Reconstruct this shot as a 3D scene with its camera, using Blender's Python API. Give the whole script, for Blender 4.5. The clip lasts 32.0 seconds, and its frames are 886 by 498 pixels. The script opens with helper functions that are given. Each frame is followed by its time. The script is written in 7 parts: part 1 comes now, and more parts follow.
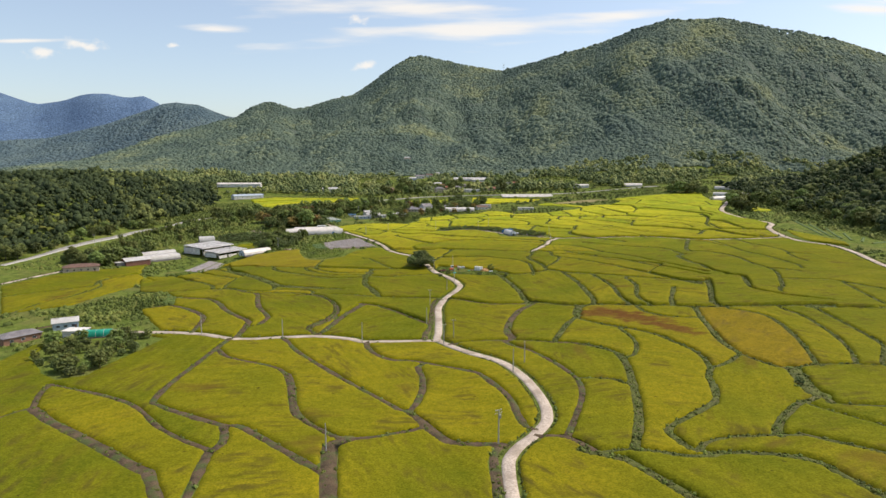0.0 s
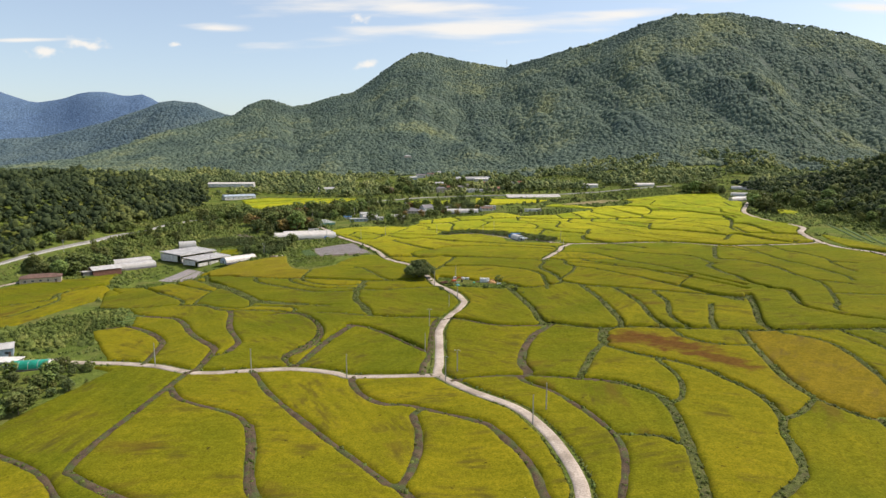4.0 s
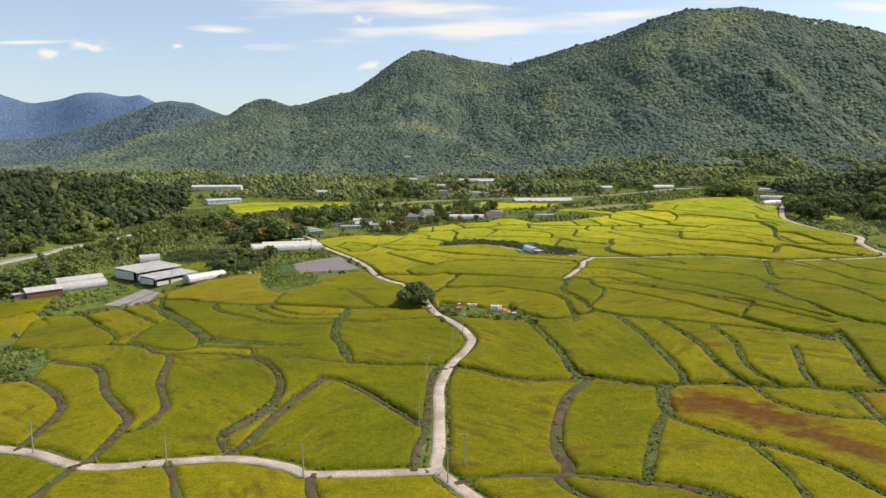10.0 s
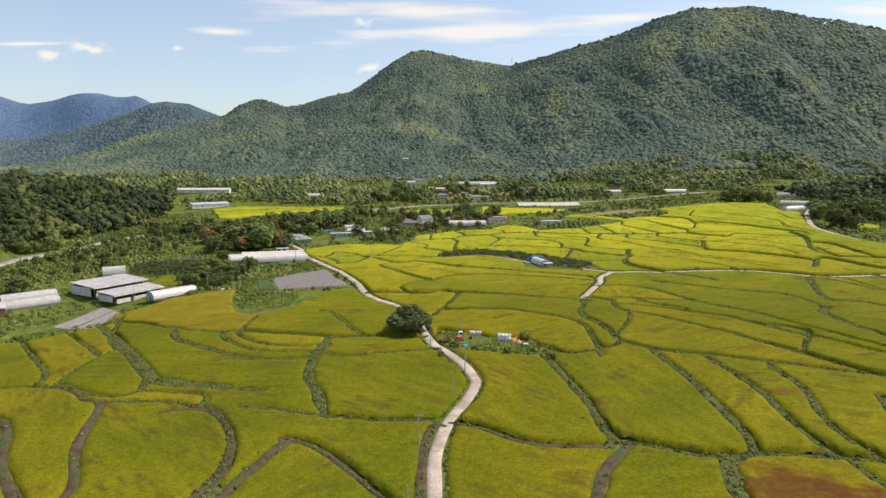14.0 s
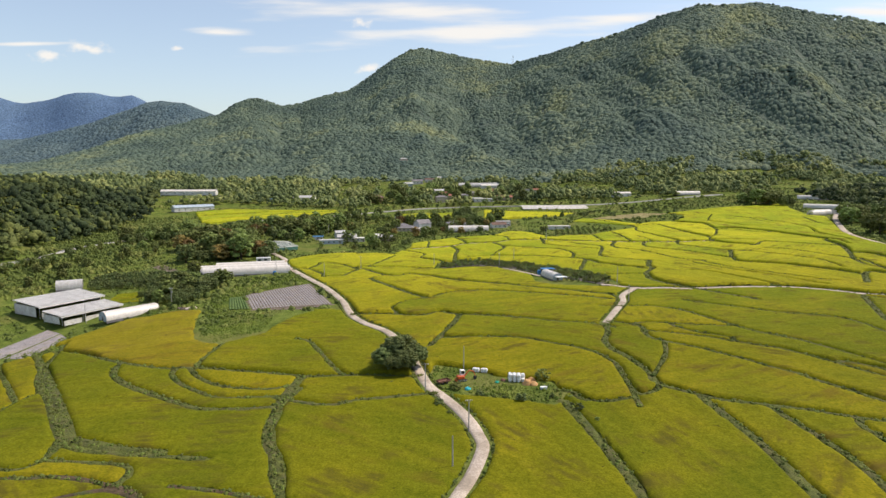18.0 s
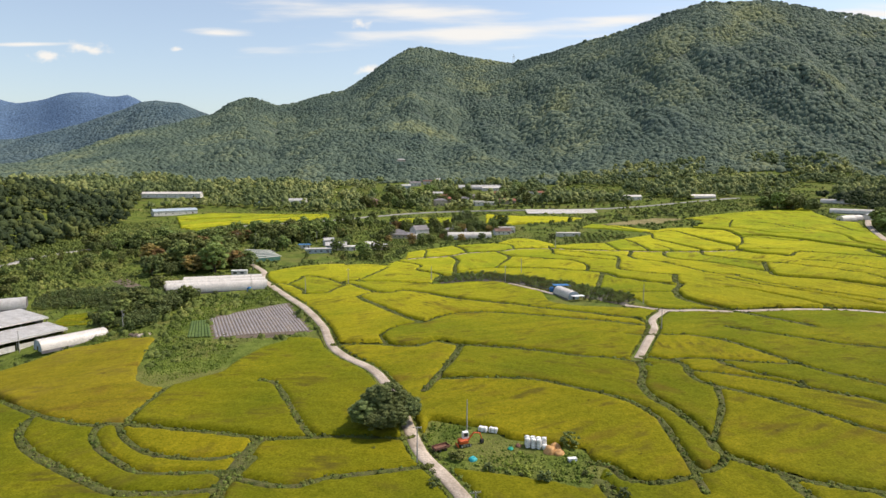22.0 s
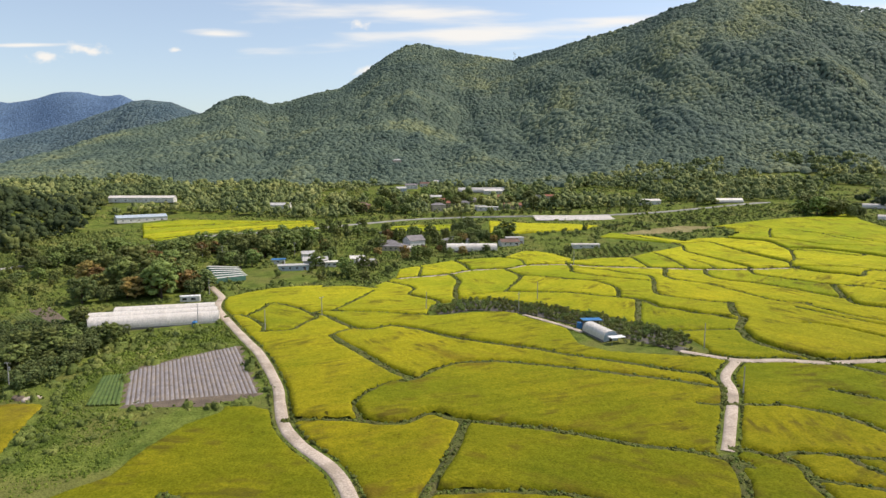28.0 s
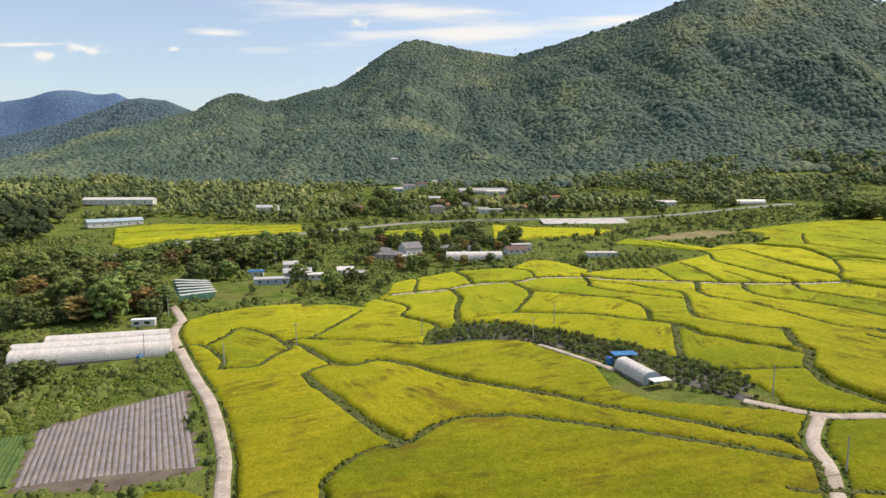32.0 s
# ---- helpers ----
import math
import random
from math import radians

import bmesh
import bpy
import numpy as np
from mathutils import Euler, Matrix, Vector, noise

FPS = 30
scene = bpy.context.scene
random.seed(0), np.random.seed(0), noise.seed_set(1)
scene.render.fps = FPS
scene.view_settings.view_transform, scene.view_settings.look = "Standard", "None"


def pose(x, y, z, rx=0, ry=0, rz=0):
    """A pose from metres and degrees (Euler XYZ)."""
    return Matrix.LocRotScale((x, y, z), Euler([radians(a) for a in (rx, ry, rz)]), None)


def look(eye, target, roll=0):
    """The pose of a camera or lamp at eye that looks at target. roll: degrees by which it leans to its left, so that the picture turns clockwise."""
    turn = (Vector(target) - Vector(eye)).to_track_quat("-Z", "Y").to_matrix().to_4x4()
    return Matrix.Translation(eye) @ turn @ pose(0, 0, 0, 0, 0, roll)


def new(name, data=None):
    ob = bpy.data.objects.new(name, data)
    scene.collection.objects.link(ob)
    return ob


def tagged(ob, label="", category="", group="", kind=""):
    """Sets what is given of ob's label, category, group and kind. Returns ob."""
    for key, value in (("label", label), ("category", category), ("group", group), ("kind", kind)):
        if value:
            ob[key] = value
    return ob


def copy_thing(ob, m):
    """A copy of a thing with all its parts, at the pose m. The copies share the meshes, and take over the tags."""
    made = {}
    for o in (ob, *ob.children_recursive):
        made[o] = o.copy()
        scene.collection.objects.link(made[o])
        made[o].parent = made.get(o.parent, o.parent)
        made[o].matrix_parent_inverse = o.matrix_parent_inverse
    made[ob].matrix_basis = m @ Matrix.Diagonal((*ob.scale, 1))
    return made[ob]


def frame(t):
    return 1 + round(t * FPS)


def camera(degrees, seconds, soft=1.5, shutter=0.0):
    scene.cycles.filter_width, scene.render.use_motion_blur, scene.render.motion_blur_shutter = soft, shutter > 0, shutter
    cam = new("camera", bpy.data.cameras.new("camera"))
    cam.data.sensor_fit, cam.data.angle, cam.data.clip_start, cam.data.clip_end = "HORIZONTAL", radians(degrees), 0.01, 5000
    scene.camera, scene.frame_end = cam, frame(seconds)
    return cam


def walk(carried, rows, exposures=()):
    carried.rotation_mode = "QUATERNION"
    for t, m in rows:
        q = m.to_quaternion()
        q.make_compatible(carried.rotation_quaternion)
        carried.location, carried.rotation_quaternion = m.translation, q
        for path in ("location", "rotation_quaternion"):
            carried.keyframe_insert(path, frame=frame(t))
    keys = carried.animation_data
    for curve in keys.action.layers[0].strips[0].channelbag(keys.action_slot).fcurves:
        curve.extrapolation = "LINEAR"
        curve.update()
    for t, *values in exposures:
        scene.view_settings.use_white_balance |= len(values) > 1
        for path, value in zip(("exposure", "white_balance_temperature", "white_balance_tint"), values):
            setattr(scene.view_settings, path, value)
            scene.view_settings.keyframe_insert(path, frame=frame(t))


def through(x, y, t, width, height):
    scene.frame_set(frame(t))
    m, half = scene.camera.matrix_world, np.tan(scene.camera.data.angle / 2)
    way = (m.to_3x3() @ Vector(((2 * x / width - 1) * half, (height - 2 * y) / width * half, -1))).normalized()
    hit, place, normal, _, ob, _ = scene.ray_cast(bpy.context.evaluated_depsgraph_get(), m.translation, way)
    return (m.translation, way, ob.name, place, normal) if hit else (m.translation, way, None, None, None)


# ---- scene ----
cam = camera(71.0, 32.0)
# seconds, place in metres, then yaw to the left, pitch and roll in degrees
FLIGHT = [
    (0.0, 0.00, 0.00, 66.00, 0.168, -7.744, -0.009),
    (2.0, -0.02, 23.27, 65.83, 0.289, -7.696, 0.011),
    (4.0, -0.04, 46.54, 65.66, 0.337, -7.841, -0.028),
    (6.0, -0.06, 69.82, 65.51, 0.441, -7.786, -0.108),
    (8.0, -0.08, 93.09, 65.37, 0.495, -7.742, -0.127),
    (10.0, -0.08, 116.37, 65.32, 0.547, -7.743, -0.134),
    (12.0, -0.08, 139.65, 65.27, 0.542, -7.581, -0.097),
    (14.0, -0.06, 162.92, 65.33, 0.500, -7.533, -0.001),
    (16.0, -0.03, 186.19, 65.39, 0.469, -7.536, 0.029),
    (18.0, -0.01, 209.44, 65.53, 0.452, -7.498, 0.030),
    (20.0, 0.01, 232.69, 65.67, 0.430, -7.446, 0.042),
    (22.0, 0.02, 255.92, 65.84, 0.376, -7.402, 0.114),
    (24.0, 0.03, 279.16, 66.01, 0.351, -7.361, 0.124),
    (26.0, 0.03, 302.38, 66.20, 0.311, -7.330, 0.113),
    (28.0, 0.02, 325.60, 66.39, 0.265, -7.338, 0.087),
    (30.0, 0.01, 348.80, 66.58, 0.269, -7.487, 0.013),
    (32.0, 0.00, 372.00, 66.76, 0.216, -7.431, 0.012),
]
ROWS = []
for t, x, y, z, yaw, pitch, roll in FLIGHT:
    cy, sy, cp, sp = math.cos(radians(yaw)), math.sin(radians(yaw)), math.cos(radians(pitch)), math.sin(radians(pitch))
    ROWS.append((t, look((x, y, z), (x - 100 * sy * cp, y + 100 * cy * cp, z + 100 * sp), roll)))
walk(cam, ROWS)

# ---- sky and sun ----
SUN_UP, SUN_SIDE = 55.0, 74.0  # degrees above the horizon; compass bearing from +y towards +x
world = bpy.data.worlds.new("sky")
scene.world = world
world.use_nodes = True
wn, wl = world.node_tree.nodes, world.node_tree.links
wn.clear()
w_out, w_bg, w_sky = wn.new("ShaderNodeOutputWorld"), wn.new("ShaderNodeBackground"), wn.new("ShaderNodeTexSky")
w_sky.sky_type, w_sky.sun_disc = "NISHITA", False
w_sky.sun_elevation, w_sky.sun_rotation = radians(SUN_UP), radians(SUN_SIDE)
w_sky.air_density, w_sky.dust_density, w_sky.ozone_density = 1.0, 1.5, 0.9
w_bg.inputs["Strength"].default_value = 0.145
# clouds: each a drift of vapour about a way in the sky (x over y, height over y), with its half width, half height and lean
w_dir = wn.new("ShaderNodeTexCoord").outputs["Generated"]
w_sep = wn.new("ShaderNodeSeparateXYZ")
wl.new(w_dir, w_sep.inputs[0])


def w_math(kind, a, b):
    node = wn.new("ShaderNodeMath")
    node.operation = kind
    for sock, v in zip(node.inputs, (a, b)):
        if isinstance(v, bpy.types.NodeSocket):
            wl.new(v, sock)
        else:
            sock.default_value = v
    return node.outputs[0]


w_ahead = w_math("MAXIMUM", w_sep.outputs["Y"], 0.02)
w_flat = wn.new("ShaderNodeCombineXYZ")
wl.new(w_math("DIVIDE", w_sep.outputs["X"], w_ahead), w_flat.inputs["X"])
wl.new(w_math("DIVIDE", w_sep.outputs["Z"], w_ahead), w_flat.inputs["Y"])


def w_noise(sx, sy, detail):
    mp, tx = wn.new("ShaderNodeMapping"), wn.new("ShaderNodeTexNoise")
    mp.inputs["Scale"].default_value = (sx, sy, 1)
    tx.inputs["Scale"].default_value, tx.inputs["Detail"].default_value = 1.0, detail
    wl.new(w_flat.outputs[0], mp.inputs["Vector"])
    wl.new(mp.outputs[0], tx.inputs["Vector"])
    return tx.outputs["Fac"]


w_streak, w_puff = w_noise(5, 45, 6.0), w_noise(45, 60, 6.0)
w_cover = None
CLOUDS = [(-0.085, 0.241, 0.30, 0.027, -2, 0), (0.05, 0.206, 0.36, 0.025, 4, 0), (0.27, 0.228, 0.18, 0.016, 6, 0), (-0.35, 0.207, 0.085, 0.008, -3, 0), (-0.66, 0.191, 0.11, 0.005, 1, 0), (0.66, 0.236, 0.11, 0.012, -4, 0), (0.78, 0.25, 0.16, 0.015, 0, 0),
          (-0.627, 0.172, 0.032, 0.009, 0, 1), (-0.563, 0.183, 0.042, 0.012, -8, 1), (-0.420, 0.184, 0.015, 0.005, 0, 1), (-0.138, 0.223, 0.021, 0.009, 0, 1), (-0.122, 0.153, 0.026, 0.008, 18, 1)]
for cu, cv, ca, cb, lean, puffy in CLOUDS:
    mp = wn.new("ShaderNodeMapping")
    mp.vector_type = "TEXTURE"
    mp.inputs["Location"].default_value, mp.inputs["Scale"].default_value, mp.inputs["Rotation"].default_value = (cu, cv, 0), (ca, cb, 1), (0, 0, radians(lean))
    wl.new(w_flat.outputs[0], mp.inputs["Vector"])
    ln = wn.new("ShaderNodeVectorMath")
    ln.operation = "LENGTH"
    wl.new(mp.outputs[0], ln.inputs[0])
    body = w_math("SUBTRACT", w_math("MULTIPLY", w_puff if puffy else w_streak, 2.6), w_math("ADD", ln.outputs["Value"], 0.3 if puffy else 0.38))
    w_cover = body if w_cover is None else w_math("MAXIMUM", w_cover, body)
w_ramp = wn.new("ShaderNodeMapRange")
w_ramp.interpolation_type = "SMOOTHSTEP"
w_ramp.inputs["From Min"].default_value, w_ramp.inputs["From Max"].default_value, w_ramp.inputs["To Min"].default_value, w_ramp.inputs["To Max"].default_value = 0.0, 1.0, 0.13, 0.86
wl.new(w_cover, w_ramp.inputs["Value"])
w_mix = wn.new("ShaderNodeMix")
w_mix.data_type = "RGBA"
w_mix.inputs["B"].default_value = (5.9, 5.55, 5.1, 1)
wl.new(w_ramp.outputs[0], w_mix.inputs["Factor"])
wl.new(w_sky.outputs[0], w_mix.inputs["A"])
wl.new(w_mix.outputs["Result"], w_bg.inputs["Color"])
wl.new(w_bg.outputs[0], w_out.inputs["Surface"])
sun = new("sun", bpy.data.lights.new("sun", "SUN"))
sun.data.energy, sun.data.angle, sun.data.color = 3.8, radians(0.6), (1.0, 0.885, 0.75)
sun.matrix_world = look((300 * math.sin(radians(SUN_SIDE)), 300 * math.cos(radians(SUN_SIDE)), 300 * math.tan(radians(SUN_UP))), (0, 0, 0))
scene.view_settings.exposure = 0.25
# ---- materials ----
def shader(name):
    m = bpy.data.materials.new(name)
    m.use_nodes = True
    nt = m.node_tree
    return m, nt.nodes, nt.links, nt.nodes["Principled BSDF"]


def noise_at(n, l, where, size, detail=3.0, stretch=(1, 1, 1)):
    """A noise texture whose marks are about size metres across."""
    mp, tx = n.new("ShaderNodeMapping"), n.new("ShaderNodeTexNoise")
    mp.inputs["Scale"].default_value = [s / size for s in stretch]
    tx.inputs["Scale"].default_value, tx.inputs["Detail"].default_value = 1.0, detail
    l.new(where, mp.inputs["Vector"])
    l.new(mp.outputs[0], tx.inputs["Vector"])
    return tx.outputs["Fac"]


def ramp(n, l, fac, stops):
    r = n.new("ShaderNodeValToRGB")
    while len(r.color_ramp.elements) < len(stops):
        r.color_ramp.elements.new(0.5)
    for e, (p, c) in zip(r.color_ramp.elements, stops):
        e.position, e.color = p, (*c, 1.0)
    l.new(fac, r.inputs["Fac"])
    return r.outputs["Color"]


def blend(n, l, fac, a, b, kind="MIX"):
    x = n.new("ShaderNodeMix")
    x.data_type, x.blend_type = "RGBA", kind
    for sock, v in ((x.inputs["Factor"], fac), (x.inputs["A"], a), (x.inputs["B"], b)):
        if isinstance(v, bpy.types.NodeSocket):
            l.new(v, sock)
        else:
            sock.default_value = v if isinstance(v, float) else (*v, 1.0)
    return x.outputs["Result"]


def surface(name, dark, light, size=2.0, fine=0.2, rough=0.85, bump=0.25, metal=0.0, world=False, vary=0.0, island=False, stain=None, stretch=(1, 1, 1), spec=0.3, through=0.0):
    """A material mottled at two sizes. dark, light: its colours; vary: how far each object or island differs; stain: (colour, size, amount); through: light let through, as leaves do."""
    m, n, l, p = shader(name)
    geo = n.new("ShaderNodeNewGeometry")
    where = geo.outputs["Position"] if world else n.new("ShaderNodeTexCoord").outputs["Object"]
    big, small = noise_at(n, l, where, size, 4.0, stretch), noise_at(n, l, where, fine, 2.0, stretch)
    col = ramp(n, l, big, [(0.32, dark), (0.68, light)])
    grain = ramp(n, l, small, [(0.3, (0.72,) * 3), (0.7, (1.22,) * 3)])
    col = blend(n, l, 1.0, col, grain, "MULTIPLY")
    if stain:
        mask = ramp(n, l, noise_at(n, l, where, stain[1], 5.0), [(0.5, (0, 0, 0)), (0.62, (stain[2],) * 3)])
        col = blend(n, l, mask, col, stain[0])
    if vary:
        hsv = n.new("ShaderNodeHueSaturation")
        rnd = geo.outputs["Random Per Island"] if island else n.new("ShaderNodeObjectInfo").outputs["Random"]
        for sock, low, high in (("Value", 1 - vary, 1 + vary), ("Hue", 0.5 - 0.05 * vary, 0.5 + 0.06 * vary)):
            mr = n.new("ShaderNodeMapRange")
            mr.inputs["To Min"].default_value, mr.inputs["To Max"].default_value = low, high
            l.new(rnd, mr.inputs["Value"])
            l.new(mr.outputs[0], hsv.inputs[sock])
        l.new(col, hsv.inputs["Color"])
        col = hsv.outputs["Color"]
    l.new(col, p.inputs["Base Color"])
    p.inputs["Roughness"].default_value, p.inputs["Metallic"].default_value = rough, metal
    p.inputs["Specular IOR Level"].default_value = spec
    if bump:
        b = n.new("ShaderNodeBump")
        b.inputs["Strength"].default_value, b.inputs["Distance"].default_value = bump, fine
        l.new(small, b.inputs["Height"])
        l.new(b.outputs[0], p.inputs["Normal"])
    if through:
        tr, mixed = n.new("ShaderNodeBsdfTranslucent"), n.new("ShaderNodeMixShader")
        l.new(col, tr.inputs["Color"])
        mixed.inputs["Fac"].default_value = through
        l.new(p.outputs[0], mixed.inputs[1])
        l.new(tr.outputs[0], mixed.inputs[2])
        l.new(mixed.outputs[0], n["Material Output"].inputs["Surface"])
    return m


def rice(name, green, gold, lodged, patches=()):
    """Ripening rice: soft drifts of green and gold, brushed streaks where the stems lean, a grain of ears, dark lodged spots; patches: places of withered plants, as (x, y, half length, half width, turn)."""
    m, n, l, p = shader(name)
    where = n.new("ShaderNodeNewGeometry").outputs["Position"]
    rnd = n.new("ShaderNodeObjectInfo").outputs["Random"]

    def calc(kind, a, b, c=None):
        node = n.new("ShaderNodeMath")
        node.operation = kind
        for sock, v in zip(node.inputs, (a, b, c)):
            if isinstance(v, bpy.types.NodeSocket):
                l.new(v, sock)
            elif v is not None:
                sock.default_value = v
        return node.outputs[0]

    # every paddy was planted in its own direction
    turned = n.new("ShaderNodeVectorRotate")
    turned.rotation_type = "Z_AXIS"
    l.new(where, turned.inputs["Vector"])
    l.new(calc("MULTIPLY", rnd, 40.0), turned.inputs["Angle"])
    along = turned.outputs[0]
    drift = noise_at(n, l, where, 26.0, 3.0)
    tone = calc("ADD", drift, calc("MULTIPLY_ADD", rnd, 0.44, -0.22))
    col = ramp(n, l, tone, [(0.2, green), (0.8, gold)])
    sep, up_valley = n.new("ShaderNodeSeparateXYZ"), n.new("ShaderNodeMapRange")
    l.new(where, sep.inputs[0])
    up_valley.interpolation_type = "SMOOTHSTEP"
    up_valley.inputs["From Min"].default_value, up_valley.inputs["From Max"].default_value = 400.0, 760.0
    l.new(sep.outputs["Y"], up_valley.inputs["Value"])  # the colour grows paler up the valley
    col = blend(n, l, up_valley.outputs[0], col, ramp(n, l, tone, [(0.2, tuple(k * c for k, c in zip(UPPER_GAIN, green))), (0.8, tuple(k * c for k, c in zip(UPPER_GAIN, gold)))]))
    ears, tufts, rows = noise_at(n, l, where, 0.5, 3.0), noise_at(n, l, where, 1.6, 4.0), noise_at(n, l, along, 4.0, 5.0, (0.22, 1.0, 1))
    col = blend(n, l, 1.0, col, ramp(n, l, ears, [(0.3, (0.70, 0.73, 0.66)), (0.7, (1.26, 1.24, 1.20))]), "MULTIPLY")
    col = blend(n, l, 1.0, col, ramp(n, l, tufts, [(0.3, (0.82, 0.85, 0.78)), (0.7, (1.14, 1.12, 1.12))]), "MULTIPLY")
    col = blend(n, l, 1.0, col, ramp(n, l, rows, [(0.3, (0.84, 0.88, 0.84)), (0.7, (1.12, 1.09, 1.07))]), "MULTIPLY")
    # streaks of leaning stems, in some places only
    gate = calc("MULTIPLY", ramp(n, l, noise_at(n, l, where, 13.0, 3.0), [(0.50, (0, 0, 0)), (0.64, (1, 1, 1))]), ramp(n, l, noise_at(n, l, along, 2.2, 5.0, (0.25, 1.0, 1)), [(0.42, (0, 0, 0)), (0.62, (0.75,) * 3)]))
    col = blend(n, l, gate, col, lodged)
    # small dark holes in the stand
    col = blend(n, l, ramp(n, l, noise_at(n, l, where, 2.6, 2.0), [(0.72, (0, 0, 0)), (0.78, (0.85,) * 3)]), col, tuple(0.6 * c for c in lodged))
    # brown, drying plots in some paddies
    some = ramp(n, l, calc("FRACT", calc("MULTIPLY", rnd, 17.3), 0.0), [(0.55, (0, 0, 0)), (0.62, (0.55,) * 3)])
    dry = ramp(n, l, noise_at(n, l, along, 11.0, 6.0, (0.5, 1.1, 1)), [(0.57, (0, 0, 0)), (0.70, (1, 1, 1))])
    col = blend(n, l, calc("MULTIPLY", some, dry), col, (0.105, 0.062, 0.014))
    for px, py, length, across, turn in patches:
        mp, ln = n.new("ShaderNodeMapping"), n.new("ShaderNodeVectorMath")
        mp.vector_type, ln.operation = "TEXTURE", "LENGTH"
        mp.inputs["Location"].default_value, mp.inputs["Scale"].default_value, mp.inputs["Rotation"].default_value = (px, py, 0), (length, across, 1e4), (0, 0, radians(turn))
        l.new(where, mp.inputs["Vector"])
        l.new(mp.outputs[0], ln.inputs[0])
        mask = calc("SUBTRACT", calc("MULTIPLY", noise_at(n, l, where, 4.0, 8.0, (0.6, 1.0, 1)), 3.0), ln.outputs["Value"])
        col = blend(n, l, ramp(n, l, mask, [(0.25, (0, 0, 0)), (1.0, (0.85,) * 3)]), col, blend(n, l, tufts, (0.050, 0.022, 0.008), (0.150, 0.070, 0.016)))
    l.new(col, p.inputs["Base Color"])
    p.inputs["Roughness"].default_value, p.inputs["Specular IOR Level"].default_value = 0.85, 0.03
    b = n.new("ShaderNodeBump")
    b.inputs["Strength"].default_value, b.inputs["Distance"].default_value = 0.35, 0.3
    l.new(ears, b.inputs["Height"])
    b2 = n.new("ShaderNodeBump")
    b2.inputs["Strength"].default_value, b2.inputs["Distance"].default_value = 0.25, 0.6
    l.new(tufts, b2.inputs["Height"])
    l.new(b2.outputs[0], b.inputs["Normal"])
    l.new(b.outputs[0], p.inputs["Normal"])
    return m


def woodland(name, dark, mid, pale, size, grain, scatter=0.34, through=0.25, crown=9.0):
    """Tree crowns seen from afar: each crown its own green, groves of darker and paler trees, a grain of leaves."""
    m, n, l, p = shader(name)
    geo = n.new("ShaderNodeNewGeometry")
    where, one = geo.outputs["Position"], geo.outputs["Random Per Island"]
    grove = noise_at(n, l, where, size, 5.0)
    mix = n.new("ShaderNodeMath")
    mix.operation, mix.inputs[1].default_value = "MULTIPLY_ADD", scatter
    l.new(one, mix.inputs[0])
    l.new(grove, mix.inputs[2])
    col = ramp(n, l, mix.outputs[0], [(0.36, dark), (0.60, mid), (0.80, pale)])
    each = noise_at(n, l, where, crown, 2.0)  # one tree differs from the next
    col = blend(n, l, 1.0, col, ramp(n, l, each, [(0.32, (0.70, 0.74, 0.76)), (0.68, (1.24, 1.2, 1.12))]), "MULTIPLY")
    leaf = noise_at(n, l, where, grain, 3.0)
    col = blend(n, l, 1.0, col, ramp(n, l, leaf, [(0.3, (0.66,) * 3), (0.7, (1.28,) * 3)]), "MULTIPLY")
    l.new(col, p.inputs["Base Color"])
    p.inputs["Roughness"].default_value, p.inputs["Specular IOR Level"].default_value = 0.8, 0.15
    b = n.new("ShaderNodeBump")
    b.inputs["Strength"].default_value, b.inputs["Distance"].default_value = 0.7, grain
    l.new(leaf, b.inputs["Height"])
    l.new(b.outputs[0], p.inputs["Normal"])
    tr, mixed = n.new("ShaderNodeBsdfTranslucent"), n.new("ShaderNodeMixShader")
    l.new(col, tr.inputs["Color"])
    mixed.inputs["Fac"].default_value = through
    l.new(p.outputs[0], mixed.inputs[1])
    l.new(tr.outputs[0], mixed.inputs[2])
    l.new(mixed.outputs[0], n["Material Output"].inputs["Surface"])
    return m


M_GROUND = surface("meadow", (0.066, 0.098, 0.018), (0.145, 0.178, 0.036), 6.0, 0.7, 0.95, 0.7, world=True, stain=((0.17, 0.145, 0.055), 20.0, 0.4), spec=0.05)
UPPER_GAIN = (2.1, 2.3, 2.6)  # how much paler the uppermost paddies are, by channel
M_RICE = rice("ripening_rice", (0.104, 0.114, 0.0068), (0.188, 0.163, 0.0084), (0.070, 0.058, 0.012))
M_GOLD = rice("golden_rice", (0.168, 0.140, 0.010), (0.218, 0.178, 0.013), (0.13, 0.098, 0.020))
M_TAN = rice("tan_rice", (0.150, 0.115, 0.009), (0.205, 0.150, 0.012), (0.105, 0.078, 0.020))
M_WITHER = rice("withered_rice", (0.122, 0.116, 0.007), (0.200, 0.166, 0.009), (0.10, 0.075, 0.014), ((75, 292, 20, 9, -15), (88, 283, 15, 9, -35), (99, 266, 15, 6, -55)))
M_EARTH = surface("earthen_bank", (0.050, 0.035, 0.019), (0.115, 0.080, 0.046), 3.0, 0.35, 0.95, 0.6, world=True, stain=((0.06, 0.085, 0.02), 5.0, 0.8))
M_GRASS = surface("grassy_bank", (0.048, 0.060, 0.012), (0.105, 0.116, 0.024), 2.2, 0.45, 0.95, 0.7, world=True, stain=((0.11, 0.085, 0.045), 6.0, 0.35))
M_TUFT = surface("bank_grass", (0.056, 0.074, 0.013), (0.130, 0.150, 0.028), 5.0, 0.4, 0.9, 0.5, world=True, vary=0.4, island=True)
